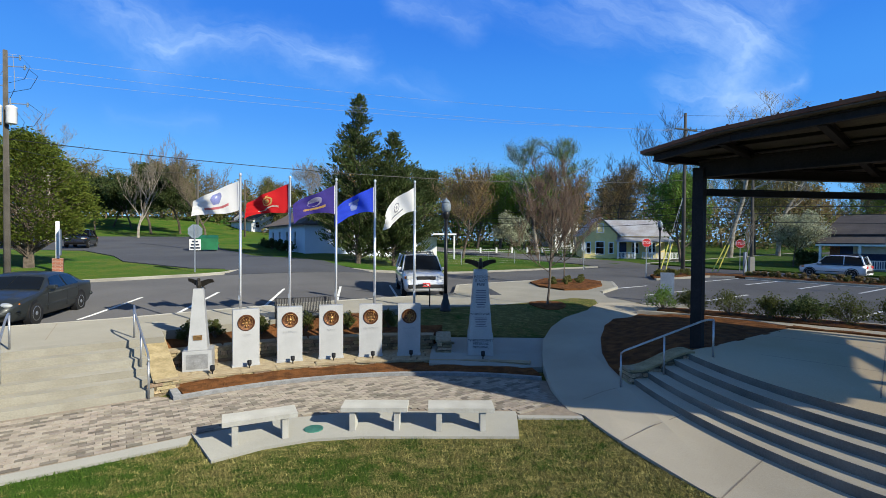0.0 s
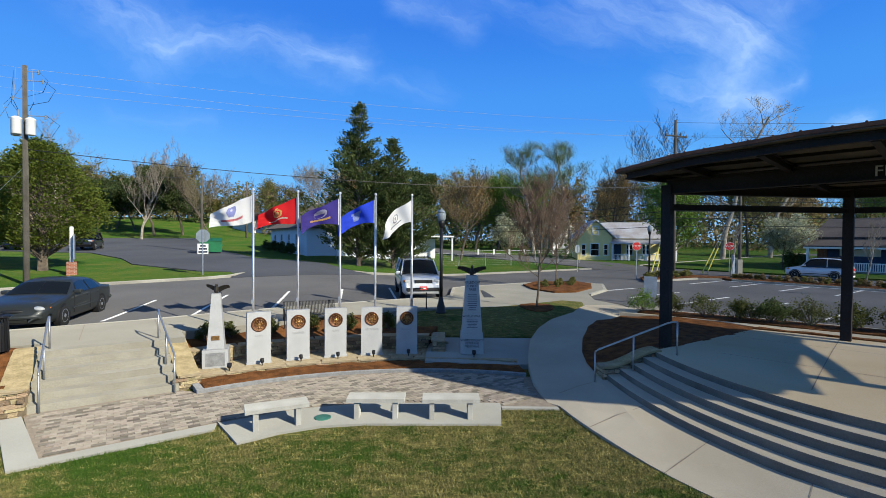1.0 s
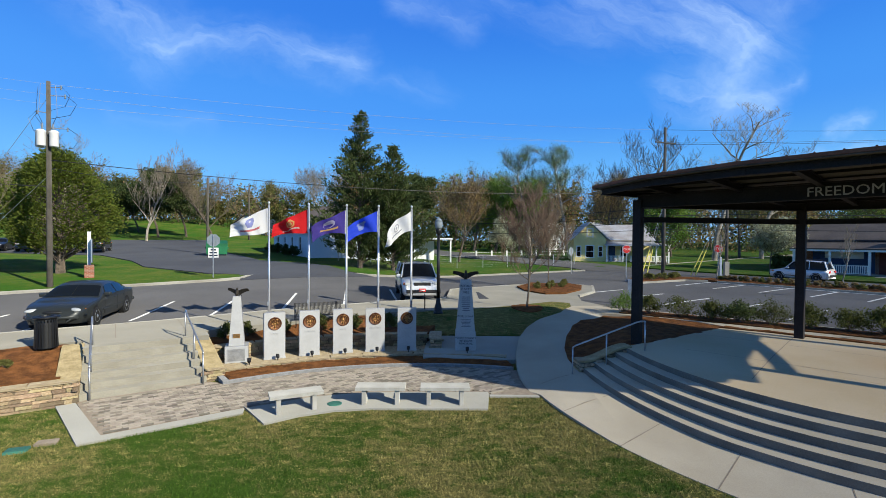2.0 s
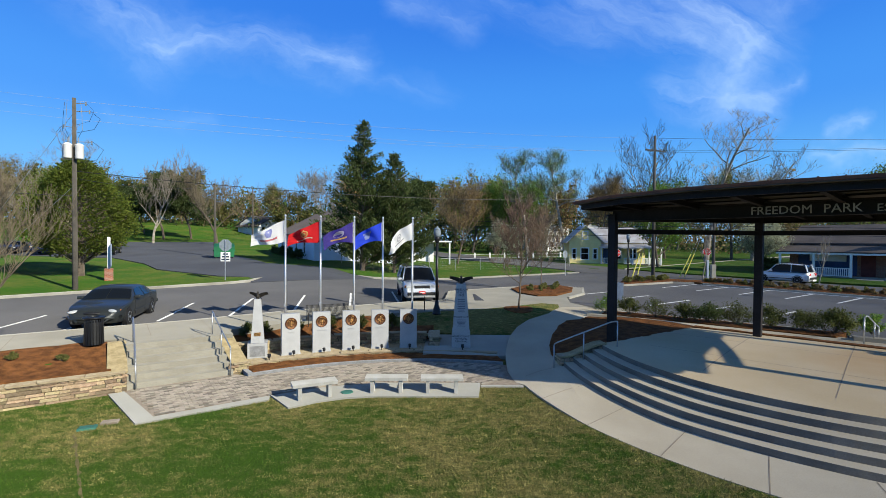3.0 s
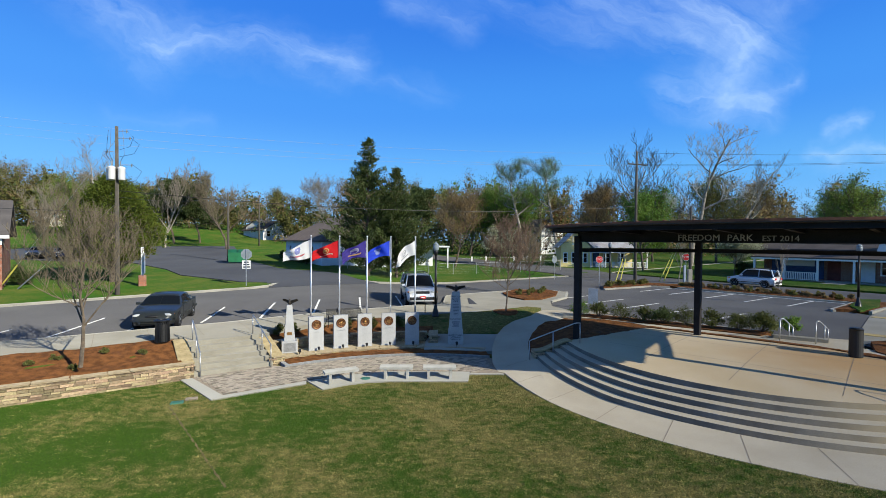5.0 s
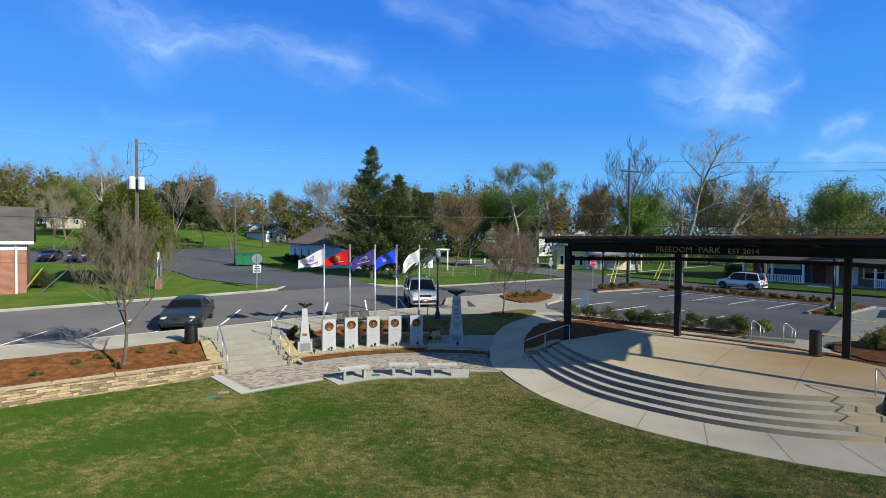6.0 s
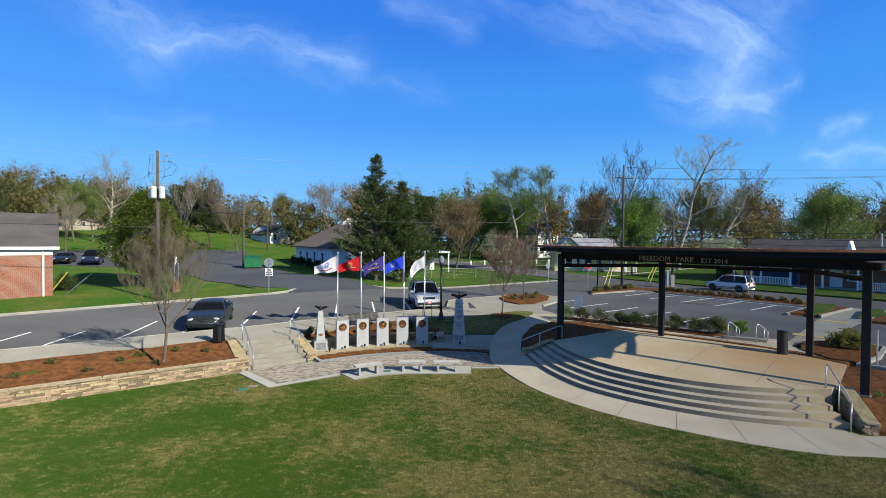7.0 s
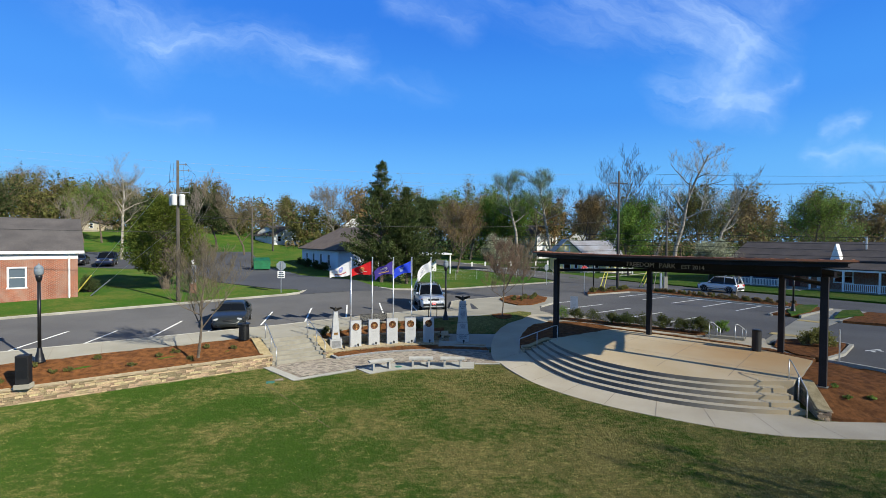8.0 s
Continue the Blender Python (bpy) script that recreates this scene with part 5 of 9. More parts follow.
t = thing("bike_rack", "black hoop bike rack on the pavement", "bike rack", "", pose(-0.75, 17.0, 0.97, 0, 0, 10))
bm = B()
tube(bm, [(-0.28, 0, 0), (-0.28, 0, 0.62), (-0.24, 0, 0.74), (-0.14, 0, 0.80), (0.14, 0, 0.80), (0.24, 0, 0.74), (0.28, 0, 0.62), (0.28, 0, 0)], 0.025, 8)
part("hoop", bm, M['black_metal'], t, smooth=True)


# ---- lamp posts ----
def lamp_post(x, y, z, h=3.95):
    t = thing("street_lamp", "black post-top street lamp with an acorn globe", "street lamp", "street lamps", pose(x, y, z))
    bm = B()
    lathe(bm, [(0.20, 0), (0.20, 0.05), (0.17, 0.08), (0.15, 0.25), (0.10, 0.42), (0.085, 0.55), (0.065, 0.62)], 16)
    part("base", bm, M['black_metal'], t, smooth=True)
    bm = B()
    lathe(bm, [(0.065, 0.6), (0.058, h - 0.75)], 12)
    part("pole", bm, M['black_metal'], t, smooth=True)
    bm = B()
    lathe(bm, [(0.058, h - 0.76), (0.10, h - 0.68), (0.11, h - 0.60), (0.13, h - 0.52), (0.10, h - 0.50)], 14)
    part("capital", bm, M['black_metal'], t, smooth=True)
    bm = B()
    lathe(bm, [(0.11, h - 0.50), (0.155, h - 0.42), (0.165, h - 0.30), (0.15, h - 0.20)], 16)
    part("globe", bm, M['frost'], t, "pale translucent globe", True)
    bm = B()
    lathe(bm, [(0.155, h - 0.20), (0.13, h - 0.13), (0.06, h - 0.07), (0.025, h - 0.05), (0.02, h)], 14)
    part("cap", bm, M['frost'], t, smooth=True)


lamp_post(0.1, 16.25, 0.94)
lamp_post(-16.87, 5.18, 0.96, 4.1)
lamp_post(*st(34.5, -15.4), 1.0)
lamp_post(*st(33.0, 1.2), 1.0)

# ---- stage roof ----
COLS = [(6.03, 11.0), (11.42, 11.72), (15.85, 7.65), (14.25, 3.3)]
G_END = (13.45, 2.5)      # where the front girder ends
ROOF = [(4.75, 11.2), (5.15, 8.9), (6.2, 6.8), (7.5, 5.25), (9.0, 4.0), (10.6, 2.95), (12.2, 2.1), (13.85, 1.5), (17.2, 6.8), (12.0, 12.75)]
pav = thing("stage_roof", "dark steel stage canopy with a rusty metal roof", "canopy", "", pose(10.6, 7.4, 0.7))
PO = Vector((10.6, 7.4, 0.7))


def rel(x, y, z):
    return Vector((x, y, z)) - PO


def beam(name, a, b, z0, z1, w, mat, label=""):
    """A flanged beam between two plan points."""
    a, b = Vector(a), Vector(b)
    d = (b - a).normalized()
    nn = Vector((-d.y, d.x))
    bm = B()
    ang = math.atan2(d.y, d.x)
    m = Matrix.Translation(rel(a.x, a.y, 0)) @ Matrix.Rotation(ang, 4, 'Z')
    L = (b - a).length
    fl = min(0.03, (z1 - z0) * 0.15)
    box(bm, 0, L, -w / 6, w / 6, z0 + fl, z1 - fl, m=m)
    box(bm, 0, L, -w / 2, w / 2, z0, z0 + fl, m=m)
    box(bm, 0, L, -w / 2, w / 2, z1 - fl, z1, m=m)
    return part(name, bm, mat, pav, label)


for x, y in COLS:
    bm = B()
    box(bm, -0.12, 0.12, -0.12, 0.12, 0.0, 4.45, 0.01)
    c = part("column", bm, M['brown_metal'], pav)
    c.matrix_basis = Matrix.Translation(rel(x, y, 0.70)) @ Matrix.Rotation(radians(-47), 4, 'Z')
    bm = B()
    box(bm, -0.17, 0.17, -0.17, 0.17, -0.3, 0.025, 0.01)
    part("footing", bm, M['concrete'], c, "pale concrete footing")
for i in range(4):
    if i == 2:
        beam("girder", COLS[2], (13.7, 2.2), 4.92, 5.16, 0.22, M['brown_metal'])
    else:
        beam("girder", COLS[i] if i < 3 else G_END, COLS[(i + 1) % 4], 4.92, 5.30 if i == 3 else 5.16, 0.22, M['brown_metal'])
for i in (0, 1, 2):
    beam("tie_beam", COLS[i], COLS[(i + 1) % 4], 4.50, 4.66, 0.14, M['brown_metal'])
GD = (Vector(G_END) - Vector(COLS[0])).normalized()
GB = Vector((-GD.y, GD.x))
inset = []
cxr, cyr = 10.6, 7.4
for x, y in ROOF:
    d = Vector((cxr - x, cyr - y)).normalized()
    inset.append((x + d.x * 0.28, y + d.y * 0.28))
for i in range(len(ROOF)):
    beam("fascia_beam", inset[i], inset[(i + 1) % len(ROOF)], 5.31, 5.46, 0.12, M['brown_metal'])


def cross_out(p, d):
    """Where a line from p along d leaves the roof's inset outline."""
    best = 0.0
    for (ax, ay), (bx, by) in zip(inset, inset[1:] + inset[:1]):
        ex, ey = bx - ax, by - ay
        det = d.x * -ey + d.y * ex
        if abs(det) < 1e-9:
            continue
        s = ((ax - p.x) * -ey + (ay - p.y) * ex) / det
        k = (d.x * (ay - p.y) - d.y * (ax - p.x)) / det
        if 0 <= k <= 1 and s > best:
            best = s
    return p + d * best


for k in range(9):
    q = Vector(COLS[0]) + GD * (-0.6 + 1.62 * k)
    a, b2 = cross_out(q, -GB), cross_out(q, GB)
    if (a - b2).length > 0.6:
        beam("rafter", a, b2, 5.29, 5.46, 0.12, M['brown_metal'])
for k in range(11):
    q = Vector((cxr, cyr)) + GB * (-5.2 + 1.05 * k)
    a, b2 = cross_out(q, -GD), cross_out(q, GD)
    if (a - b2).length > 0.8 and (a - q).length > 0.01 and (b2 - q).length > 0.01:
        beam("purlin", a, b2, 5.38, 5.47, 0.07, M['brown_metal'])
bm = B()
prism(bm, [(x - PO.x, y - PO.y) for x, y in ROOF], 5.475 - PO.z, 5.50 - PO.z)
part("deck", bm, M['deck'], pav, "pale underside of the roof deck")
bm = B()
prism(bm, [(x + (x - cxr) * 0.006 - PO.x, y + (y - cyr) * 0.006 - PO.y) for x, y in ROOF], 5.504 - PO.z, 5.575 - PO.z)
part("roof_sheet", bm, M['rust'], pav, "rust-brown metal roof sheet")
outline = [Vector(p) for p in ROOF]
for k in range(34):
    q = Vector((cxr, cyr)) + GD * (-7.0 + 0.42 * k)
    hits = []
    for a, b2 in zip(outline, outline[1:] + outline[:1]):
        e = b2 - a
        det = GB.x * -e.y + GB.y * e.x
        s = ((a.x - q.x) * -e.y + (a.y - q.y) * e.x) / det
        kk = (GB.x * (a.y - q.y) - GB.y * (a.x - q.x)) / det
        if 0 <= kk <= 1:
            hits.append(s)
    if len(hits) >= 2:
        bm = B()
        a, b2 = q + GB * (min(hits) - 0.02), q + GB * (max(hits) + 0.02)
        tube(bm, [rel(a.x, a.y, 5.58), rel(b2.x, b2.y, 5.58)], 0.02, 6)
        part("roof_rib", bm, M['rust'], pav)
# the roof falls gently towards its back
for ob in pav.children:
    if ob.name.split(".")[0] in ("rafter", "purlin", "fascia_beam", "deck", "roof_sheet", "roof_rib"):
        for v in ob.data.vertices:
            v.co.z -= 0.055 * max(0.0, (v.co.x + PO.x - COLS[0][0]) * GB.x + (v.co.y + PO.y - COLS[0][1]) * GB.y)
# raised words on the front girder
tl, tr = Vector(COLS[0]) + GD * 4.00, Vector(COLS[0]) + GD * 7.55
ang = math.degrees(math.atan2(tr.y - tl.y, tr.x - tl.x))
nf = -GB
for txt, f0, size, al in (("FREEDOM", 0.0, 0.30, 'LEFT'), ("PARK", 0.43, 0.30, 'LEFT'), ("EST 2014", 0.70, 0.245, 'LEFT')):
    p = tl + (tr - tl) * f0 + nf * 0.125
    lettering("lettering", txt, size, M['letter'], pav, Matrix.Translation(rel(p.x, p.y, 5.075 if size > 0.29 else 5.055)) @ pose(0, 0, 0, 90, 0, ang), 0.012, al)

# ---- vehicles ----
def loft(bm, stations, cap=True):
    """Skins a row of half sections (y >= 0, from the middle top outwards and down), mirrored."""
    rings = []
    for x, sec in stations:
        full = [(x, -y, z) for y, z in reversed(sec)] + [(x, y, z) for y, z in sec if y > 1e-6 or sec.index((y, z)) != 0]
        rings.append([bm.verts.new(p) for p in full])
    for a, b in zip(rings, rings[1:]):
        for k in range(len(a) - 1):
            bm.faces.new((a[k], a[k + 1], b[k + 1], b[k]))
    if cap:
        bm.faces.new(rings[0])
        bm.faces.new(rings[-1][::-1])
    bmesh.ops.recalc_face_normals(bm, faces=bm.faces[:])
    return bm


def car(name, label, m, paint, L, W, H, hood, deck, belt, shape, wheel_r=0.32, clear=0.2, plate=None, trim=None, rack=False, base=2.76):
    """A car that faces +x. shape: x of hood's rear edge, windscreen top, roof's rear edge, rear glass foot."""
    t = thing(name, label, "car", "", m)
    x0, x1 = -L / 2, L / 2
    hx, wx, rx, gx2 = shape
    w = W / 2
    low = trim or paint

    def section(x, top, k=1.0, zb=None):
        zb = clear if zb is None else zb
        ww = w * k
        return (x, [(0.0, top), (ww * 0.62, top - 0.015), (ww * 0.88, top - 0.06), (ww * 0.97, top - 0.16), (ww, belt * 0.72), (ww * 0.985, 0.42), (ww * 0.96, zb + 0.08), (ww * 0.88, zb), (0.0, zb)])
    bm = B()
    st_ = [section(x0, belt * 0.55 + 0.1, 0.80, clear + 0.16), section(x0 + 0.07, deck - 0.16, 0.91, clear + 0.08), section(x0 + 0.28, deck - 0.03, 0.965), section(gx2 - 0.1, deck, 0.99), section(gx2 + 0.25, belt + 0.01), section(0, belt + 0.01), section(hx - 0.1, belt, 1.0), section(hx + 0.15, hood + 0.02, 0.995), section(x1 - 0.75, hood - 0.05, 0.975), section(x1 - 0.30, hood - 0.13, 0.93), section(x1 - 0.08, hood - 0.24, 0.84, clear + 0.05), section(x1, hood - 0.36, 0.74, clear + 0.12)]
    loft(bm, st_)
    body = part("body", bm, M[paint], t, smooth=True)
    # cabin: dark glazing under a painted, gently arched roof
    rw, top = w * 0.74, H

    def arch(x):
        """Roof height and half width at x."""
        if x >= wx:
            f = (hx - x) / (hx - wx)
            return belt - 0.02 + (top - 0.045 - belt + 0.02) * (1 - (1 - f) ** 1.35), w * 0.90 + (rw - w * 0.90) * f
        if x <= rx:
            f = (x - gx2) / (rx - gx2)
            return deck - 0.02 + (top - 0.07 - deck + 0.02) * (1 - (1 - f) ** 1.5), w * 0.87 + (rw * 0.97 - w * 0.87) * f
        f = (wx - x) / (wx - rx)
        return top - 0.045 + 0.045 * math.sin(math.pi * min(1.0, f * 1.15) ** 0.9) - 0.025 * f, rw * (1.0 + 0.03 * math.sin(math.pi * f))
    xs = [hx + (wx - hx) * k / 5 for k in range(5)] + [wx + (rx - wx) * k / 6 for k in range(6)] + [rx + (gx2 - rx) * k / 5 for k in range(6)]
    bm = B()
    rings = []
    for x in xs:
        z, y = arch(x)
        zl = (belt if x > rx else belt + (deck - belt) * (rx - x) / (rx - gx2)) - 0.05
        yl = w * 0.955
        rings.append([bm.verts.new(p) for p in ((x, -yl, zl), (x, -y, z - 0.03), (x, -y * 0.55, z), (x, 0, z + 0.012), (x, y * 0.55, z), (x, y, z - 0.03), (x, yl, zl))])
    for a, b in zip(rings, rings[1:]):
        for k in range(6):
            bm.faces.new((a[k], a[k + 1], b[k + 1], b[k]))
    bmesh.ops.recalc_face_normals(bm, faces=bm.faces[:])
    part("glazing", bm, M['glass'], t, "dark tinted windows", True)
    bm = B()
    loft(bm, [(x, [(0.0, arch(x)[0] + 0.025), (arch(x)[1] * 0.6, arch(x)[0] + 0.012), (arch(x)[1] * 0.93, arch(x)[0] - 0.012), (arch(x)[1] * 1.025, arch(x)[0] - 0.05)]) for x in [wx + 0.05 + (rx - wx - 0.1) * k / 6 for k in range(7)]], False)
    part("roof", bm, M[paint], t, smooth=True)
    for s in (-1, 1):
        mid = (wx + rx) / 2 - 0.05
        for xa, xb, ra in ((hx + 0.03, wx + 0.03, 0.035), (mid - 0.02, mid, 0.035), (gx2 + 0.02, rx - 0.03, 0.06)):
            za = belt - 0.02 if xa != gx2 + 0.02 else deck - 0.02
            bm = B()
            tube(bm, [(xa, s * w * 0.93, za), (xb, s * rw * 1.02, top - 0.05)], ra, 6)
            part("pillar", bm, M[paint], t)
        bm = B()
        box(bm, hx - 0.32, hx - 0.12, s * (w + 0.02) - 0.06, s * (w + 0.16) - 0.0, belt + 0.0, belt + 0.13, 0.03) if s > 0 else box(bm, hx - 0.32, hx - 0.12, -w - 0.16, -w + 0.04, belt + 0.0, belt + 0.13, 0.03)
        part("mirror", bm, M[paint], t)
        bm = B()
        box(bm, x1 - 0.30, x1 - 0.06, min(s * w * 0.50, s * w * 0.86), max(s * w * 0.50, s * w * 0.86), hood - 0.33, hood - 0.19, 0.04)
        hl = part("headlight", bm, M['lampglass'], t, "clear headlight")
        bm = B()
        box(bm, x1 - 0.36, x1 - 0.20, min(s * w * 0.86, s * w * 0.935), max(s * w * 0.86, s * w * 0.935), hood - 0.32, hood - 0.21, 0.015)
        part("indicator", bm, M['amber'], hl, "amber indicator lens")
        bm = B()
        box(bm, x0 + 0.0, x0 + 0.16, min(s * w * 0.55, s * w * 0.90), max(s * w * 0.55, s * w * 0.90), deck - 0.30, deck - 0.13, 0.02)
        part("tail_light", bm, M['red'], t, "red tail light")
        for xw in (base / 2 + 0.05, -base / 2 + 0.05):
            wh = new("wheel")
            wh.parent = t
            wh.matrix_basis = pose(xw, s * (w - 0.10), wheel_r, 90 if s < 0 else -90)
            bm = B()
            lathe(bm, [(wheel_r * 0.66, -0.115), (wheel_r * 0.93, -0.115), (wheel_r, -0.08), (wheel_r, 0.08), (wheel_r * 0.93, 0.115), (wheel_r * 0.66, 0.115)], 24)
            part("tyre", bm, M['rubber'], wh, "black rubber tyre")
            bm = B()
            lathe(bm, [(wheel_r * 0.68, 0.09), (wheel_r * 0.66, 0.122), (wheel_r * 0.58, 0.11), (wheel_r * 0.18, 0.10), (wheel_r * 0.15, 0.125), (0.0, 0.125)], 20, closed=False)
            rim = part("rim", bm, M['galv'], wh, "silver alloy rim")
            bm = B()
            for i in range(5):
                a = 2 * math.pi * i / 5
                box(bm, wheel_r * 0.30, wheel_r * 0.58, -0.03, 0.03, 0.107, 0.118, 0, Matrix.Rotation(a + 0.6, 4, 'Z'))
            part("vent", bm, M['plastic_black'], rim)
            bm = B()
            tube(bm, [(xw + (wheel_r + 0.05) * math.cos(a), s * (w - 0.015), wheel_r + (wheel_r + 0.05) * math.sin(a)) for a in [math.pi * (0.0 + k / 10) for k in range(11)]], 0.035, 6)
            part("wheel_arch", bm, M['plastic_black'], t)
        for xs, yz in ((mid, belt - 0.14), (mid - 0.95, belt - 0.14)):
            bm = B()
            box(bm, xs + 0.06, xs + 0.22, s * w - 0.012, s * w + 0.018, yz, yz + 0.035, 0.008)
            part("door_handle", bm, M[paint], t)
        bm = B()
        box(bm, -base / 2 + wheel_r + 0.12, base / 2 - wheel_r, s * w - 0.015, s * w + 0.02, 0.40 * belt + 0.02, 0.40 * belt + 0.07, 0.008)
        part("side_moulding", bm, M[low], t)
    bm = B()
    box(bm, x1 - 0.16, x1 - 0.008, -w * 0.42, w * 0.42, hood - 0.36, hood - 0.20, 0.03)
    part("grille", bm, M['plastic_black'], t, "dark grille")
    bm = B()
    box(bm, x1 - 0.22, x1 + 0.03, -w * 0.80, w * 0.80, clear + 0.16, clear + 0.34, 0.05)
    part("front_bumper", bm, M[low], t)
    bm = B()
    box(bm, x0 - 0.03, x0 + 0.2, -w * 0.82, w * 0.82, clear + 0.16, clear + 0.36, 0.05)
    part("rear_bumper", bm, M[low], t)
    if plate:
        bm = B()
        box(bm, x1 + 0.028, x1 + 0.042, -0.16, 0.16, clear + 0.24, clear + 0.40, 0.004)
        p = part("number_plate", bm, M[plate], t, "red front plate")
        bm = B()
        box(bm, x1 + 0.043, x1 + 0.048, -0.11, 0.11, clear + 0.29, clear + 0.34)
        part("plate_bar", bm, M['white'], p)
    if rack:
        for s in (-1, 1):
            bm = B()
            tube(bm, [(wx - 0.1, s * rw * 0.86, top + 0.0), (wx - 0.25, s * rw * 0.86, top + 0.07), (rx + 0.25, s * rw * 0.86, top + 0.07), (rx + 0.1, s * rw * 0.86, top - 0.02)], 0.02, 6)
            part("roof_rail", bm, M['plastic_black'], t)
        for x in (wx - 0.6, rx + 0.5):
            bm = B()
            tube(bm, [(x, -rw * 0.86, top + 0.06), (x, rw * 0.86, top + 0.06)], 0.018, 6)
            part("cross_bar", bm, M['plastic_black'], t)
    return t



def curve_at(knots, x):
    """Smooth curve through (x, value) pairs, which run from the tail to the nose."""
    for i in range(len(knots) - 1):
        (xa, va), (xb, vb) = knots[i], knots[i + 1]
        if x <= xb or i == len(knots) - 2:
            ma = (vb - knots[i - 1][1]) / (xb - knots[i - 1][0]) if i else (vb - va) / (xb - xa)
            mb = (knots[i + 2][1] - va) / (knots[i + 2][0] - xa) if i + 2 < len(knots) else (vb - va) / (xb - xa)
            h = xb - xa
            f = min(1.0, max(0.0, (x - xa) / h))
            return (2 * f ** 3 - 3 * f * f + 1) * va + (f ** 3 - 2 * f * f + f) * h * ma + (3 * f * f - 2 * f ** 3) * vb + (f ** 3 - f * f) * h * mb


def sedan(label, m, paint, w=0.93, wheel_r=0.325, base=2.75):
    """A rounded four-door saloon that faces +x."""
    t = thing("sedan", label, "car", "", m)
    H, belt = 1.43, 0.94
    top = [(-2.50, 0.66), (-2.46, 0.86), (-2.30, 0.985), (-1.85, 1.03), (-1.62, 1.07), (-1.05, 1.34), (-0.55, 1.425), (0.0, 1.43), (0.40, 1.36), (1.15, 0.98), (1.40, 0.925), (2.0, 0.83), (2.32, 0.72), (2.46, 0.60), (2.52, 0.46)]
    wide = [(-2.50, 0.70), (-2.40, 0.82), (-2.1, 0.89), (-1.2, 0.925), (0, 0.93), (1.3, 0.92), (2.0, 0.86), (2.3, 0.75), (2.45, 0.60), (2.52, 0.42)]
    low_ = [(-2.50, 0.42), (-2.3, 0.28), (-1.8, 0.21), (1.9, 0.20), (2.35, 0.22), (2.52, 0.34)]

    def section(x):
        z, ww, zb = curve_at(top, x), curve_at(wide, x) * w / 0.93, curve_at(low_, x)
        bl = min(belt + 0.05 * max(0.0, -x) / 2.5, z - 0.035)
        cab = min(1.0, max(0.0, (z - bl) / (H - belt)))
        rw = ww * (0.93 - 0.23 * cab)
        e = 0.035 + 0.04 * cab
        return [(0.0, z), (rw * 0.55, z - 0.012), (rw * 0.86, z - 0.3 * e - 0.01), (rw, z - e), (rw * 0.45 + ww * 0.985 * 0.55, z * 0.42 + bl * 0.58 - 0.42 * e), (ww * 0.975, bl), (ww, bl - 0.14), (ww * 0.998, 0.58 * bl), (ww * 0.98, zb + 0.14), (ww * 0.93, zb + 0.02), (ww * 0.80, zb), (0.0, zb)]
    xs = [-2.50 + 5.02 * k / 56 for k in range(57)]
    bm = B()
    loft(bm, [(x, section(x)) for x in xs])
    part("body", bm, M[paint], t, smooth=True)

    def patch(x0, x1, sides, f0, f1, cut0=0.0, cut1=0.0, seg=(3, 5)):
        """Glass on the shell: between two rows of its section, 6 mm proud. cut: slant of the ends."""
        bm2 = B()
        n = 14
        for s in sides:
            rows = []
            for i in range(n + 1):
                col = []
                for j in range(5):
                    f = f0 + (f1 - f0) * j / 4
                    x = x0 + cut0 * f + (x1 + cut1 * f - x0 - cut0 * f) * i / n
                    sec = section(x)
                    k = seg[0] + f * (seg[1] - seg[0])
                    a = min(int(k), seg[1] - 1)
                    y = sec[a][0] + (sec[a + 1][0] - sec[a][0]) * (k - a)
                    z = sec[a][1] + (sec[a + 1][1] - sec[a][1]) * (k - a)
                    nx = Vector((0, 0.35 + 0.65 * (seg[0] > 0), 0.35 + 0.65 * (seg[0] == 0))).normalized() * 0.017
                    col.append(bm2.verts.new((x, s * (y + nx.y), z + nx.z)))
                rows.append(col)
            for a, b in zip(rows, rows[1:]):
                for j in range(4):
                    bm2.faces.new((a[j], a[j + 1], b[j + 1], b[j]))
        bmesh.ops.recalc_face_normals(bm2, faces=bm2.faces[:])
        return bm2
    part("windscreen", patch(0.50, 1.12, (-1, 1), 0.0, 0.93, 0, 0, (0, 3)), M['glass'], t, "dark windscreen", True)
    part("rear_window", patch(-1.62, -1.08, (-1, 1), 0.0, 0.90, 0, 0, (0, 3)), M['glass'], t, "dark rear window", True)
    for s in (-1, 1):
        part("front_window", patch(-0.28, 0.36, (s,), 0.10, 0.93, 0.0, 0.46), M['glass'], t, "dark side window", True)
        part("rear_side_window", patch(-1.00, -0.36, (s,), 0.10, 0.93, -0.22, 0.0), M['glass'], t, "dark side window", True)
        bm = B()
        box(bm, 0.62, 0.80, min(s * 0.86, s * 1.08), max(s * 0.86, s * 1.08), 0.95, 1.08, 0.04)
        part("mirror", bm, M[paint], t)
        bm = B()
        bmesh.ops.create_uvsphere(bm, u_segments=14, v_segments=9, radius=1.0, matrix=Matrix.Translation((2.26, s * 0.555, 0.655)) @ Matrix.Rotation(radians(-38 * s), 4, 'Z') @ Matrix.Diagonal((0.12, 0.25, 0.075, 1)))
        hl = part("headlight", bm, M['lampglass'], t, "clear oval headlight", True)
        bm = B()
        bmesh.ops.create_uvsphere(bm, u_segments=10, v_segments=7, radius=1.0, matrix=Matrix.Translation((2.10, s * 0.75, 0.67)) @ Matrix.Rotation(radians(-55 * s), 4, 'Z') @ Matrix.Diagonal((0.07, 0.09, 0.05, 1)))
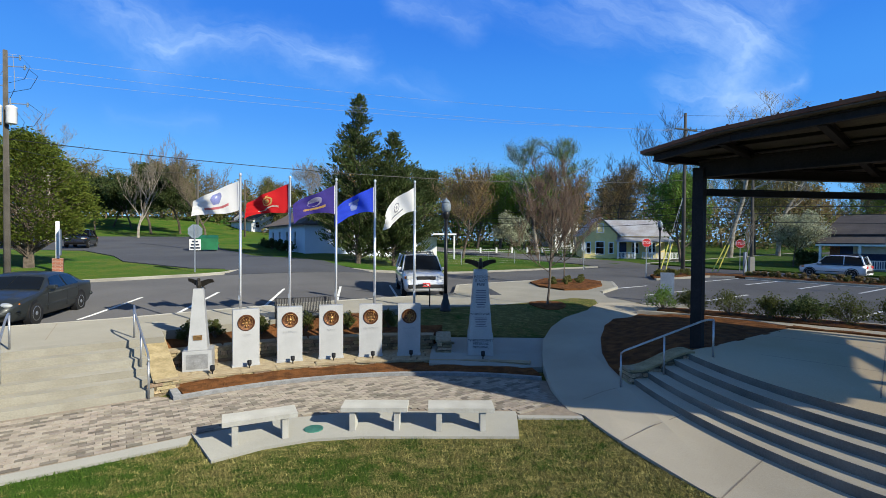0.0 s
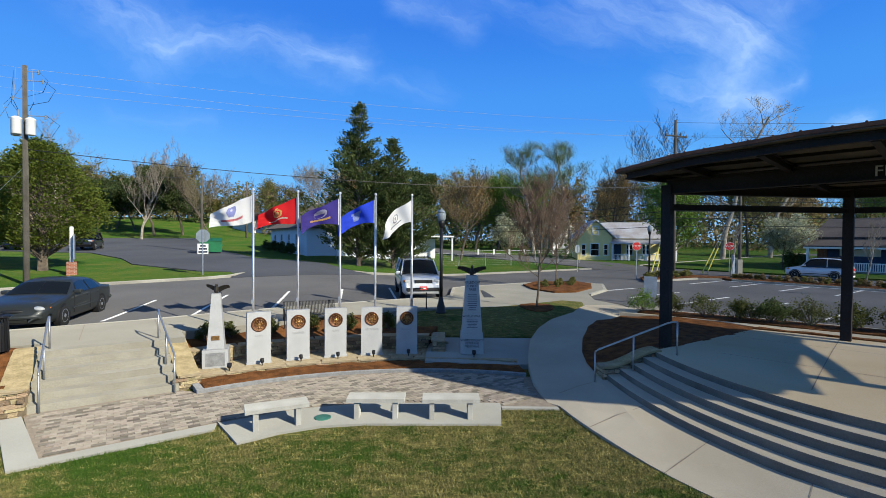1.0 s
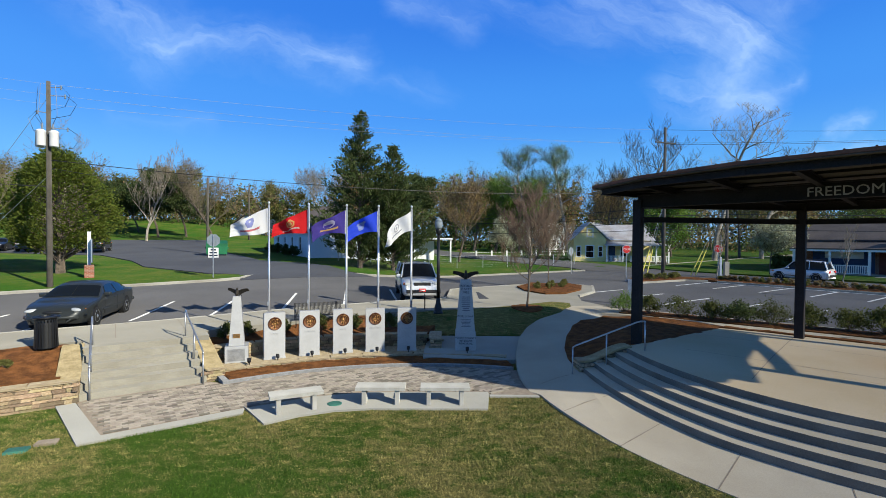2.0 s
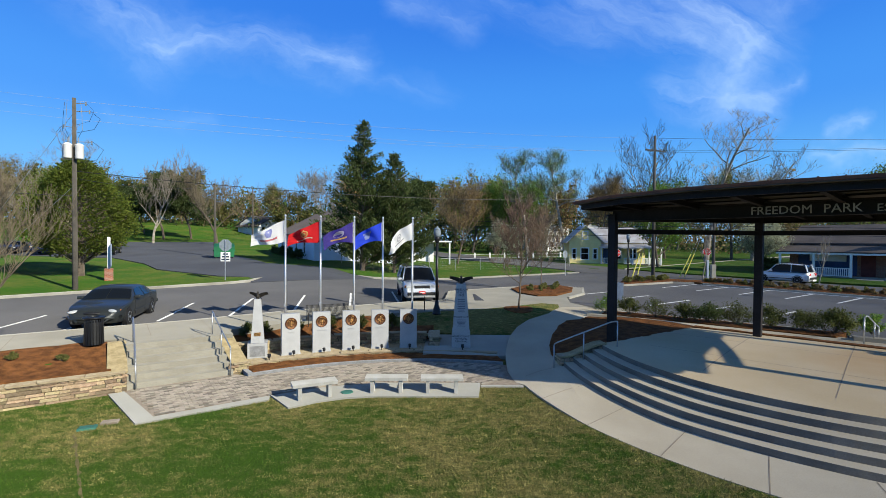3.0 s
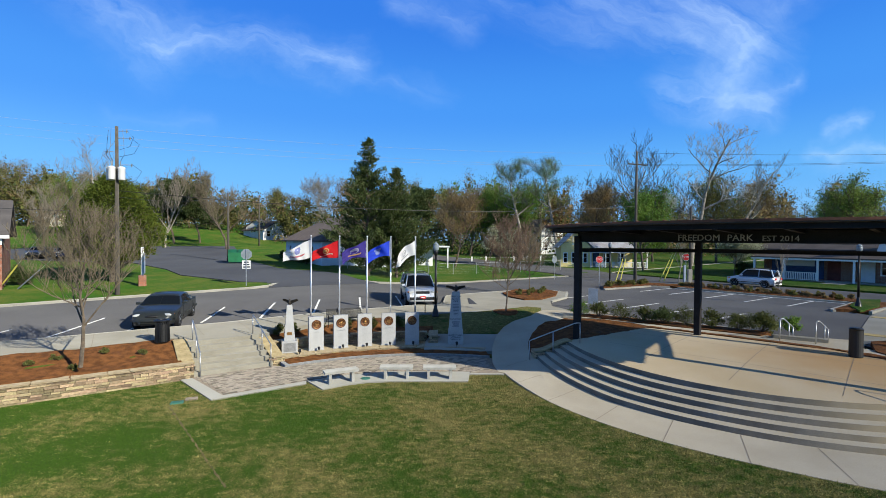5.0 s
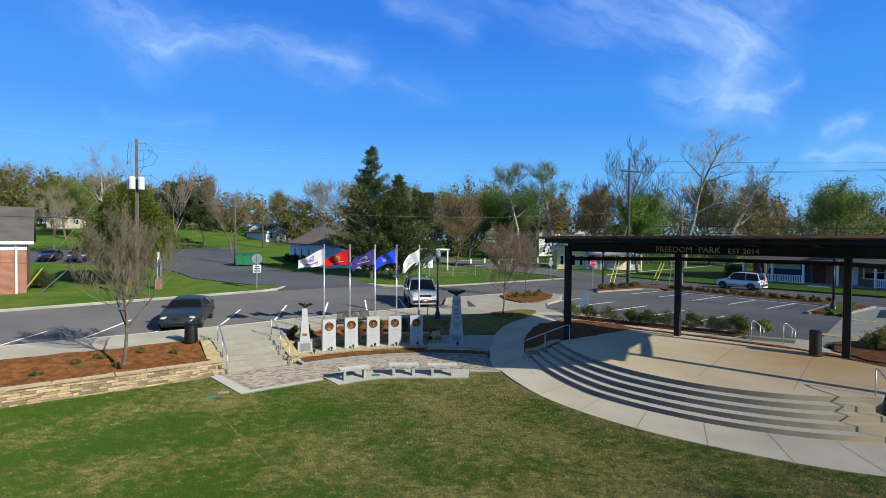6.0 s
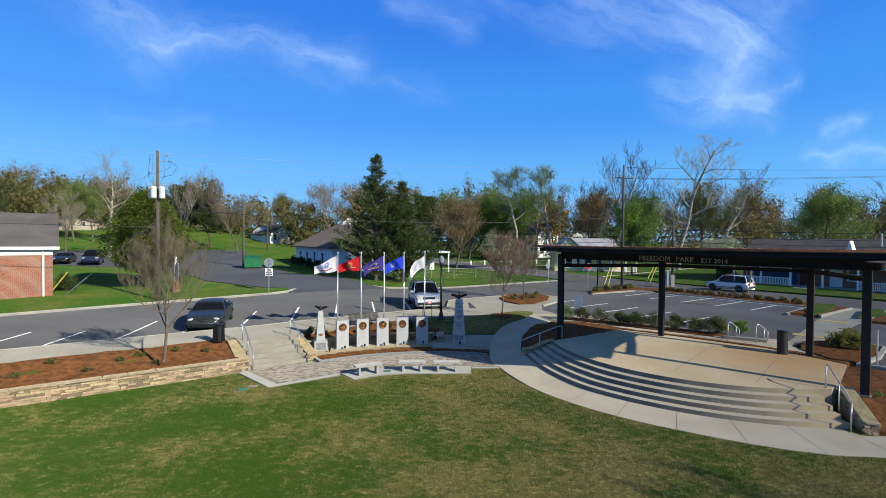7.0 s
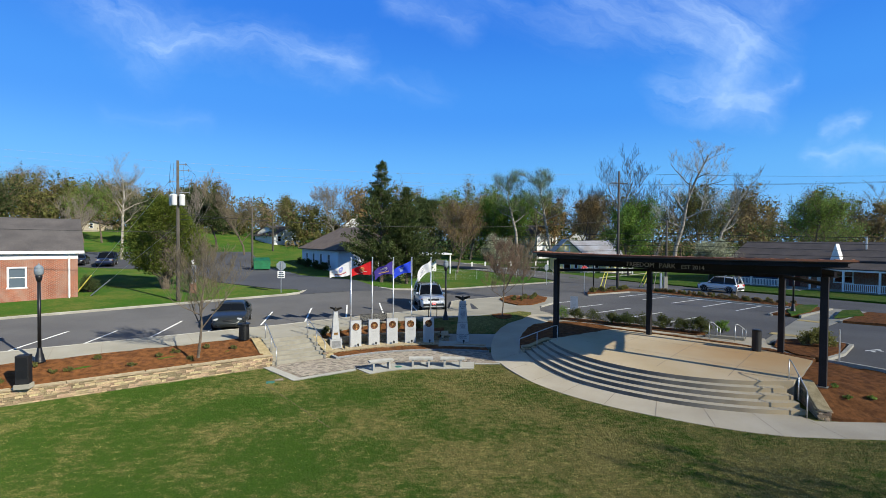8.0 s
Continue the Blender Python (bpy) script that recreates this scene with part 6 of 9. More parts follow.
        part("indicator", bm, M['amber'], hl, "amber indicator lens", True)
        bm = B()
        bmesh.ops.create_uvsphere(bm, u_segments=12, v_segments=8, radius=1.0, matrix=Matrix.Translation((-2.36, s * 0.68, 0.80)) @ Matrix.Rotation(radians(-35 * s), 4, 'Z') @ Matrix.Diagonal((0.12, 0.17, 0.085, 1)))
        part("tail_light", bm, M['red'], t, "red tail light", True)
        for xw in (base / 2 + 0.12, -base / 2 + 0.05):
            wh = new("wheel")
            wh.parent = t
            yw = curve_at(wide, xw) * w / 0.93
            wh.matrix_basis = pose(xw, s * (yw - 0.095), wheel_r, 90 if s < 0 else -90)
            bm = B()
            lathe(bm, [(wheel_r * 0.64, -0.10), (wheel_r * 0.93, -0.10), (wheel_r, -0.07), (wheel_r, 0.07), (wheel_r * 0.93, 0.105), (wheel_r * 0.64, 0.105)], 24)
            part("tyre", bm, M['rubber'], wh, "black rubber tyre", True)
            bm = B()
            lathe(bm, [(wheel_r * 0.66, 0.08), (wheel_r * 0.64, 0.112), (wheel_r * 0.56, 0.095), (wheel_r * 0.20, 0.10), (wheel_r * 0.15, 0.118), (0.0, 0.12)], 20, closed=False)
            rim = part("rim", bm, M['galv'], wh, "silver alloy rim", True)
            bm = B()
            for i in range(6):
                a = 2 * math.pi * i / 6
                box(bm, wheel_r * 0.26, wheel_r * 0.53, -0.028, 0.028, 0.09, 0.104, 0, Matrix.Rotation(a + 0.6, 4, 'Z'))
            part("vent", bm, M['plastic_black'], rim)
            bm = B()
            lathe(bm, [(wheel_r + 0.055, -0.09), (wheel_r + 0.055, 0.082), (0.0, 0.082)], 24, closed=False)
            part("wheel_well", bm, M['plastic_black'], t, "black wheel well").matrix_basis = pose(xw, s * (yw - 0.08), wheel_r + 0.02, 90 if s < 0 else -90)
        for xd in (-0.22, -1.12):
            bm = B()
            box(bm, xd, xd + 0.17, min(s * 0.905, s * 0.945), max(s * 0.905, s * 0.945), 0.80, 0.84, 0.01)
            part("door_handle", bm, M[paint], t)
        for xd in (0.86, -0.32, -1.15):
            bm = B()
            box(bm, xd - 0.006, xd + 0.006, min(s * 0.90, s * 0.934), max(s * 0.90, s * 0.934), 0.34, 0.88)
            part("door_gap", bm, M['plastic_black'], t)
        bm = B()
        box(bm, -1.0, 1.0, min(s * 0.905, s * 0.945), max(s * 0.905, s * 0.945), 0.47, 0.52, 0.012)
        part("side_moulding", bm, M[paint], t)
    bm = B()
    bmesh.ops.create_uvsphere(bm, u_segments=14, v_segments=8, radius=1.0, matrix=Matrix.Translation((2.40, 0, 0.60)) @ Matrix.Diagonal((0.10, 0.30, 0.07, 1)))
    part("grille", bm, M['plastic_black'], t, "dark oval grille", True)
    bm = B()
    tube(bm, [(2.16, -0.83, 0.44), (2.36, -0.66, 0.44), (2.50, -0.36, 0.44), (2.54, 0, 0.44), (2.50, 0.36, 0.44), (2.36, 0.66, 0.44), (2.16, 0.83, 0.44)], 0.07, 8)
    part("front_bumper", bm, M[paint], t, smooth=True)
    bm = B()
    tube(bm, [(-2.2, -0.87, 0.52), (-2.42, -0.76, 0.52), (-2.53, -0.4, 0.52), (-2.55, 0, 0.52), (-2.53, 0.4, 0.52), (-2.42, 0.76, 0.52), (-2.2, 0.87, 0.52)], 0.08, 8)
    part("rear_bumper", bm, M[paint], t, smooth=True)
    return t


sedan("dark grey four-door sedan parked at the kerb", pose(-13.05, 14.6, zs(-13.0, 14.6) + 0.01, 0, 0, -73), 'sedan')
car("suv", "silver-white sport utility vehicle with a roof rack, parked", pose(-1.12, 22.25, zs(-1.1, 22.2) + 0.01, 0, 0, -80), 'suvpaint', 4.9, 1.95, 1.84, 1.16, 1.12, 1.14, (1.05, 0.45, -2.1, -2.36), 0.37, 0.28, 'red', 'plastic_black', True, 2.87)
p = st(46.0, -5.2)
car("suv", "silver compact sport utility vehicle on the side street", pose(p[0], p[1], zs(*p) + 0.01, 0, 0, 125), 'suvpaint', 4.1, 1.72, 1.66, 1.02, 1.03, 1.0, (0.90, 0.32, -1.65, -1.92), 0.33, 0.24, None, 'plastic_black', True, 2.5)
car("pickup_suv", "dark blue sport utility vehicle in the far car park", pose(*ray_at(199, 63), zlot(*ray_at(199, 63)) + 0.01, 0, 0, -62), 'bluepaint', 4.9, 1.95, 1.84, 1.12, 1.1, 1.1, (1.05, 0.4, -2.1, -2.38), 0.37, 0.28, None, None, True, 2.9)
sedan("black sedan in the far car park", pose(*ray_at(150, 64), zlot(*ray_at(150, 64)) + 0.01, 0, 0, -62), 'blackpaint')
car("pickup_suv", "black pick-up with a tall nose in the far car park", pose(-38.0, 49.0, zlot(-38, 49) + 0.01, 0, 0, -65), 'blackpaint', 5.1, 1.98, 1.9, 1.2, 1.15, 1.16, (1.0, 0.5, -1.4, -1.8), 0.38, 0.3, None, None, False, 3.1)

# ---- trees and shrubs ----
def grow(rng, height, spread, levels=4, trunk_r=0.12, first=0.3, kids=(7, 5, 4, 3), lift=0.55, wiggle=0.12, lean=0.0, shorten=0.55):
    """Limbs of a tree as (start, end, start radius, end radius, level)."""
    segs = []

    def limb(p, d, length, r, level):
        steps = 5 if level == 0 else 4 if level < 3 else 3 if level < 4 else 2
        pts = [p]
        for i in range(steps):
            d = (d + Vector(rng.normal(0, wiggle, 3)) + Vector((0, 0, 0.05 * level * lift))).normalized()
            pts.append(pts[-1] + d * (length / steps))
        for i in range(steps):
            r0, r1 = r * (1 - 0.72 * i / steps), r * (1 - 0.72 * (i + 1) / steps)
            segs.append((pts[i], pts[i + 1], r0, r1, level))
        if level + 1 >= levels:
            return
        for k in range(kids[level]):
            f = first + (1 - first) * (k + rng.uniform(0.2, 1.0)) / kids[level] if level == 0 else 0.25 + 0.75 * (k + rng.uniform(0, 1)) / kids[level]
            f = min(f, 0.99)
            q = pts[int(f * steps)].lerp(pts[min(steps, int(f * steps) + 1)], f * steps % 1)
            a = rng.uniform(0, 2 * math.pi) if level else 2.4 * k + rng.uniform(-0.5, 0.5)
            up = lift + rng.uniform(-0.15, 0.25)
            side = Vector((math.cos(a), math.sin(a), 0))
            nd = (side * (1 - 0.5 * up) + Vector((0, 0, up)) + d * (0.5 if level else 0)).normalized()
            ln = spread * (1.15 - 0.55 * f) * rng.uniform(0.75, 1.1) if level == 0 else length * shorten * rng.uniform(0.7, 1.2)
            limb(q, nd, ln, r * (1 - 0.72 * f) * (0.62 if level == 0 else 0.6), level + 1)

    limb(Vector((0, 0, 0)), Vector((lean, 0, 1)).normalized(), height, trunk_r, 0)
    return segs


def limbs_mesh(segs, lo, hi, min_r=0.0):
    """Tapered tubes for the limbs of the given levels."""
    V, F = [], []
    for p, q, r0, r1, lv in segs:
        if not lo <= lv <= hi:
            continue
        r0, r1 = max(r0, min_r), max(r1, min_r)
        n = 7 if lv == 0 else 5 if lv == 1 else 3
        d = (q - p).normalized()
        a = d.orthogonal().normalized()
        b = d.cross(a)
        s = len(V)
        for c, r in ((p, r0), (q, r1)):
            for k in range(n):
                t = 2 * math.pi * k / n
                V.append(c + r * (math.cos(t) * a + math.sin(t) * b))
        for k in range(n):
            F.append((s + k, s + (k + 1) % n, s + n + (k + 1) % n, s + n + k))
    return V, F


def leaves_mesh(rng, points, per, radius, size, flat=0.5, droop=0.0, along=None):
    """Small leaf clumps (bent two-triangle blades) scattered round points."""
    P = np.repeat(np.array([tuple(p) for p in points], dtype=float), per, axis=0)
    n = len(P)
    P += np.clip(rng.normal(0, 1, (n, 3)), -1.5, 1.5) * np.array([radius, radius, radius * 0.8])
    a = rng.normal(0, 1, (n, 3))
    if along is not None:
        a = a * 0.55 + 1.25 * np.repeat(np.array([tuple(p) for p in along], dtype=float), per, axis=0)
    a /= np.linalg.norm(a, axis=1)[:, None]
    b = np.cross(a, rng.normal(0, 1, (n, 3)))
    b /= np.linalg.norm(b, axis=1)[:, None]
    s = size * rng.uniform(0.55, 1.35, (n, 1))
    a, b = a * s, b * s * flat
    a[:, 2] -= droop * s[:, 0]
    V = np.stack([P - a, P + b, P + a, P - b], axis=1).reshape(-1, 3)
    V[1::4, 2] += 0.15 * s[:, 0]
    F = [(4 * i, 4 * i + 1, 4 * i + 2, 4 * i + 3) for i in range(n)]
    return V, F


def tips(segs, level):
    return [q for p, q, r0, r1, lv in segs if lv >= level]


def tree(name, x, y, z, segs, seed, label, bark, twig=None, leaf=None, per=4, radius=0.3, size=0.12, twig_r=0.006, leaf_level=3, turn=0.0, scale=1.0, split=1):
    rng = np.random.default_rng(seed)
    t = thing(name, label, "tree", "", pose(x, y, z, 0, 0, turn) @ Matrix.Scale(scale, 4))
    v, f = limbs_mesh(segs, 0, split)
    mesh_from("trunk", v, f, bark, t, smooth=True)
    v, f = limbs_mesh(segs, split + 1, 9, twig_r)
    if leaf is None:
        mesh_from("crown", v, f, twig, t, "bare twiggy crown")
    else:
        if len(v):
            mesh_from("branchwork", v, f, twig or bark, t)
        v, f = leaves_mesh(rng, tips(segs, leaf_level), per, radius, size)
        mesh_from("crown", v, f, leaf, t, "crown of small spring leaves")
    return t


rng = np.random.default_rng(11)
# young bare trees in the beds
young = grow(np.random.default_rng(3), 3.3, 2.1, 5, 0.055, 0.30, (16, 8, 6, 4), 0.62, 0.07, 0, 0.5)
tree("young_tree", -11.04, 6.55, 0.84, young, 1, "young bare tree with fine brown twigs in the mulch bed", M['bark'], M['twig'], twig_r=0.0036, turn=20, scale=1.18)
young2 = grow(np.random.default_rng(5), 4.0, 2.2, 5, 0.05, 0.26, (18, 8, 6, 4), 0.62, 0.07, 0, 0.5)
tree("young_tree", 4.03, 17.9, 0.90, young2, 2, "young bare tree with dense reddish twigs in the lawn strip", M['bark'], M['twig_red'], twig_r=0.0055, turn=80, scale=1.0)
tree("young_tree", 7.2, 27.6, 1.0, young2, 2, "young bare tree on the mulched kerb island", M['bark'], M['twig'], twig_r=0.006, turn=200, scale=0.95)
young3 = grow(np.random.default_rng(8), 3.6, 1.3, 4, 0.05, 0.36, (11, 5, 4), 1.0, 0.06, 0, 0.5)
for q, k in ((st(39.0, -1.8), 1.0), (st(39.0, -9.6), 0.95)):
    tree("young_tree", q[0], q[1], zs(*q) + 0.1, young3, 4, "thin bare sapling in the car park bed", M['bark_pale'], M['twig_pale'], twig_r=0.007, turn=40 * k, scale=k)

def conifer(rng, height, radius, levels=46, ragged=0.35, power=0.66, low=0.06, rise=0.10):
    """Spray positions and limbs of a ragged cedar."""
    limbs, pts, run_ = [], [], []
    for k in range(levels):
        f = (k + rng.uniform(0, 1)) / levels
        z = height * (low + (1 - low) * f)
        R = radius * (1 - f) ** power * (0.72 + 0.28 * smooth(f / 0.16))
        for j in range(7 if f < 0.75 else 4):
            a = rng.uniform(0, 2 * math.pi)
            L = R * rng.uniform(1 - ragged, 1 + 0.5 * ragged) + 0.2
            tip = Vector((L * math.cos(a), L * math.sin(a), z + rise * L + rng.uniform(-0.2, 0.25)))
            root = Vector((0, 0, z - 0.12 * L))
            limbs.append((root, tip, 0.035, 0.008, 1))
            m = max(2, int(L * 2.6))
            for i in range(m):
                pts.append(root.lerp(tip, 0.25 + 0.78 * (i + 0.5) / m) + Vector((0, 0, 0.05)))
                run_.append((tip - root).normalized() + Vector((0, 0, 0.25)))
    return limbs, pts, run_


def conifer_tree(x, y, z, height, radius, seed, label, leaf, lobe=None, per=16, size=0.13, kind="conifer_tree", levels=46, ragged=0.35, power=0.66, low=0.06, puff=0.2, sprays="dense dark green sprays", rise=0.10, flat=0.4):
    rng = np.random.default_rng(seed)
    t = thing(kind, label, "tree", "", pose(x, y, z))
    L, P, D = conifer(rng, height, radius, levels, ragged, power, low, rise)
    trunk = [(Vector((0, 0, 0)), Vector((0, 0, height * 0.97)), 0.03 * height * 0.6, 0.02, 0)]
    if lobe:
        dx, dy, h, r = lobe
        l2, p2, d2 = conifer(rng, h, r, 36, ragged, power, 0.06, rise)
        D += d2
        o = Vector((dx, dy, 0))
        L += [(a + o, b + o, c, d, e) for a, b, c, d, e in l2]
        P += [p + o for p in p2]
        trunk.append((o, o + Vector((0, 0, h * 0.96)), 0.16, 0.02, 0))
    v, f = limbs_mesh(trunk + L, 0, 3)
    mesh_from("trunk", v, f, M['bark'], t)
    v, f = leaves_mesh(rng, P, per, puff, size, flat, 0.0, D)
    mesh_from("crown", v, f, leaf, t, sprays)
    return t


conifer_tree(-6.6, 36.2, 1.3, 13.0, 4.2, 5, "tall dark green cedar with a ragged double crown", FOLIAGE['cedar'], (2.7, 0.6, 10.3, 3.7), 16, 0.165, levels=42, ragged=0.55, power=0.90, puff=0.19, rise=0.38, flat=0.30)


def evergreen(x, y, z, height, radius, seed, label, leaf):
    """A dense broad evergreen: leaf clumps over an uneven envelope, on limbs from one trunk."""
    g = np.random.default_rng(seed)
    t = thing("evergreen_tree", label, "tree", "", pose(x, y, z))
    segs, pts, out = [(Vector((0, 0, -0.2)), Vector((0, 0, height * 0.9)), 0.30, 0.05, 0)], [], []
    for k in range(520):
        f = g.uniform(0, 1) ** 1.15
        a = g.uniform(0, 2 * math.pi)
        lump = 1.0 + 0.34 * noise.noise(Vector((math.cos(a) * 1.9, math.sin(a) * 1.9, f * 4.5 + seed)))
        r = radius * knots(f, [(0, 0.50), (0.12, 0.92), (0.35, 1.0), (0.6, 0.82), (0.85, 0.45), (1.0, 0.10)]) * lump * g.uniform(0.55, 1.0) ** 0.6
        tip = Vector((r * math.cos(a), r * math.sin(a), height * (0.25 + 0.75 * f) + g.uniform(-0.2, 0.2)))
        if k % 3 == 0:
            root = Vector((0, 0, max(0.6, tip.z - 0.55 * r - 0.3)))
            segs.append((root, tip, 0.05, 0.012, 1))
        pts.append(tip)
        out.append(Vector((math.cos(a), math.sin(a), 0.35)).normalized())
    v, f = limbs_mesh(segs, 0, 2)
    mesh_from("trunk", v, f, M['bark'], t)
    v, f = leaves_mesh(g, pts, 58, 0.30, 0.085, 0.55, 0.0, out)
    mesh_from("crown", v, f, leaf, t, "dense mid-green leaf clumps")
    return t


evergreen(-25.1, 28.2, 1.35, 8.2, 3.05, 6, "broad mid-green evergreen tree on the grass verge", FOLIAGE['holly'])

# ---- far trees: a few kinds, each a thing of its own where it stands out ----
def far_tree(kind, x, y, height, spread, seed, label, leaf=None, bark='bark', twig='twig', per=5, radius=0.8, size=0.3, lift=0.6, kids=(9, 5, 4), turn=0.0, twig_r=0.03, trunk_r=None, first=0.3, level=2, levels=4, wiggle=0.13):
    segs = grow(np.random.default_rng(seed), height * 0.82, spread, levels, trunk_r or height * 0.016, first, kids, lift, wiggle, 0, 0.52)
    return tree(kind, x, y, zs(x, y) - 0.1, segs, seed, label, M[bark], M[twig], leaf, per, radius, size, twig_r, level, turn)


far_tree("bare_tree", *ray_at(1200, 76), 23.5, 6.6, 31, "tall bare sycamore with pale branching limbs", None, 'bark_pale', 'twig_white', kids=(10, 6, 5, 4), lift=0.42, twig_r=0.013, levels=5, first=0.36, trunk_r=0.36, turn=180, wiggle=0.17)
far_tree("bare_tree", *ray_at(1275, 80), 20.5, 5.2, 32, "tall bare tree with pale limbs", None, 'bark_pale', 'twig_white', kids=(9, 6, 5, 3), lift=0.5, twig_r=0.011, levels=5, first=0.35)
far_tree("bare_tree", *ray_at(1100, 84), 19.0, 8.6, 33, "broad bare tree with grey-brown twigs", None, 'bark_pale', 'twig_pale', kids=(12, 7, 5, 3), lift=0.5, twig_r=0.014, levels=5)
far_tree("bare_tree", *ray_at(1048, 90), 16.0, 5.0, 34, "slim bare tree with grey twigs", None, 'bark', 'twig_pale', kids=(11, 7, 6, 3), lift=0.5, twig_r=0.014, levels=5)
far_tree("leafy_tree", *ray_at(926, 86), 19.6, 5.0, 35, "tall tree with thin pale green spring leaves", FOLIAGE['spring'], 'bark_pale', 'twig_pale', 5, 0.55, 0.08, 0.42, (12, 7, 6), first=0.5)
far_tree("leafy_tree", *ray_at(985, 86), 20.2, 5.0, 36, "tall tree with thin pale green spring leaves", FOLIAGE['spring'], 'bark_pale', 'twig_pale', 5, 0.55, 0.08, 0.42, (12, 7, 6), first=0.5)
far_tree("rusty_tree", *ray_at(1038, 84), 13.0, 4.6, 37, "round tree with rusty brown spring buds", FOLIAGE['rusty'], 'bark', 'twig_wood', 6, 0.55, 0.075, 0.6, (12, 8, 6))
far_tree("rusty_tree", *ray_at(815, 70), 9.8, 4.8, 38, "round tree with rusty brown spring buds", FOLIAGE['rusty'], 'bark', 'twig_wood', 5, 0.5, 0.065, 0.6, (13, 8, 7))
for px, h in ((838, 13.6), (872, 14.0), (908, 13.2)):
    far_tree("leafy_tree", *ray_at(px, 96), h, 4.6, px, "tree in dense bright green spring leaf", FOLIAGE['bright'], 'bark', 'twig_wood', 10, 0.55, 0.12, 0.6, (14, 7, 4), first=0.15)
far_tree("leafy_tree", *ray_at(1245, 84), 14.0, 5.5, 39, "round tree with olive spring leaves", FOLIAGE['olive'], 'bark', 'twig_wood', 6, 0.55, 0.11, 0.6, (12, 8, 6))
far_tree("leafy_tree", *ray_at(1140, 84), 11.8, 6.0, 40, "low tree with bright green leaves", FOLIAGE['bright'], 'bark', 'twig_wood', 7, 0.58, 0.115, 0.5, (12, 8, 6))
far_tree("leafy_tree", *ray_at(1455, 74), 12.0, 6.0, 41, "round tree with fresh yellow-green leaves", FOLIAGE['spring'], 'bark', 'twig_wood', 7, 0.58, 0.115, 0.45, (13, 8, 6))
far_tree("leafy_tree", 27.3, 53.5, 10.5, 3.4, 52, "slim tree with bright green leaves by the cottage", FOLIAGE['bright'], 'bark', 'twig_wood', 9, 0.34, 0.11, 0.6, (12, 8, 5), first=0.15)
far_tree("bare_tree", *ray_at(1540, 62), 11.5, 5.0, 42, "dark bare tree with twisted limbs", None, 'bark', 'twig', kids=(7, 5, 4), lift=0.5, twig_r=0.022, levels=4, trunk_r=0.28, wiggle=0.32)
far_tree("pine_tree", *ray_at(762, 78), 12.2, 2.8, 43, "pine with a rounded dark crown", FOLIAGE['dark'], 'bark', 'bark', 26, 0.4, 0.14, 0.5, (10, 6, 4), first=0.6)
far_tree("blossom_tree", *ray_at(880, 74), 5.2, 2.6, 44, "small dogwood in creamy white blossom", FOLIAGE['blossom'], 'bark', 'twig', 8, 0.35, 0.10, 0.4, (10, 6, 5))
far_tree("blossom_tree", 35.0, 46.5, 5.0, 2.5, 45, "small dogwood in creamy white blossom beside the building", FOLIAGE['blossom'], 'bark', 'twig', 10, 0.35, 0.09, 0.4, (11, 7, 5))
far_tree("bare_tree", *ray_at(224, 72), 15.5, 5.0, 46, "tall bare tree with pale trunk", None, 'bark_pale', 'twig_pale', kids=(11, 6, 5, 3), lift=0.42, twig_r=0.010, levels=5, first=0.42, trunk_r=0.22)
for px, h in ((158, 13.2), (190, 12.0)):
    far_tree("leafy_tree", *ray_at(px, 98), h, 4.2, 53 + px, "tree with fresh pale green leaves at the wood's edge", FOLIAGE['spring'], 'bark', 'twig_wood', 6, 0.5, 0.10, 0.55, (12, 7, 5))
far_tree("bare_tree", *ray_at(440, 82), 10.8, 5.6, 47, "broad bare oak on the grassy rise", None, 'bark', 'twig', kids=(13, 8, 6, 4), lift=0.6, twig_r=0.014, levels=5, first=0.25)
far_tree("bare_tree", *ray_at(338, 84), 12.0, 5.8, 48, "bare tree with pale forking trunk", None, 'bark_pale', 'twig_pale', kids=(9, 6, 5, 4), lift=0.8, twig_r=0.014, levels=5, first=0.2)
far_tree("bare_tree", *ray_at(596, 104), 13.4, 7.4, 49, "round bare tree with fine grey twigs", None, 'bark_pale', 'twig_pale', kids=(17, 8, 6, 3), lift=0.45, twig_r=0.014, levels=5)
far_tree("leafy_tree", *ray_at(515, 118), 10.0, 4.6, 50, "round tree with green spring leaves", FOLIAGE['olive'], 'bark', 'twig_wood', 6, 0.55, 0.11, 0.6, (12, 8, 6))
far_tree("bare_tree", *ray_at(150, 74), 8.8, 4.2, 51, "bare tree behind the brick building", None, 'bark', 'twig_pale', kids=(10, 7, 5, 3), lift=0.6, twig_r=0.014, levels=5)
for k, (px, d, h) in enumerate(((350, 92, 13.0), (392, 94, 12.6), (316, 98, 9.5), (285, 100, 9.5), (262, 96, 9.0))):
    far_tree("pine_tree", *ray_at(px, d), h, 3.6, 60 + k, "dark green pine at the edge of the wood", FOLIAGE['dark'], 'bark', 'bark', 13, 0.38, 0.18, 0.45, (15, 6, 4), first=0.3)

# a park tree beyond the near lawn, which throws its shade on the grass
shade = grow(np.random.default_rng(14), 5.0, 2.6, 5, 0.09, 0.3, (16, 7, 5, 3), 0.6, 0.08, 0, 0.5)
tree("young_tree", 17.0, -9.3, 0.0, shade, 15, "bare young park tree standing on the lawn", M['bark'], M['twig'], twig_r=0.008)

# the wood behind, too many trees to count
WV, WF = {}, {}
MIXED = {'dark': 'olive', 'olive': 'brownish', 'brownish': 'olive', 'spring': 'bright', 'bright': 'spring', 'rusty': 'brownish'}
rng = np.random.default_rng(99)


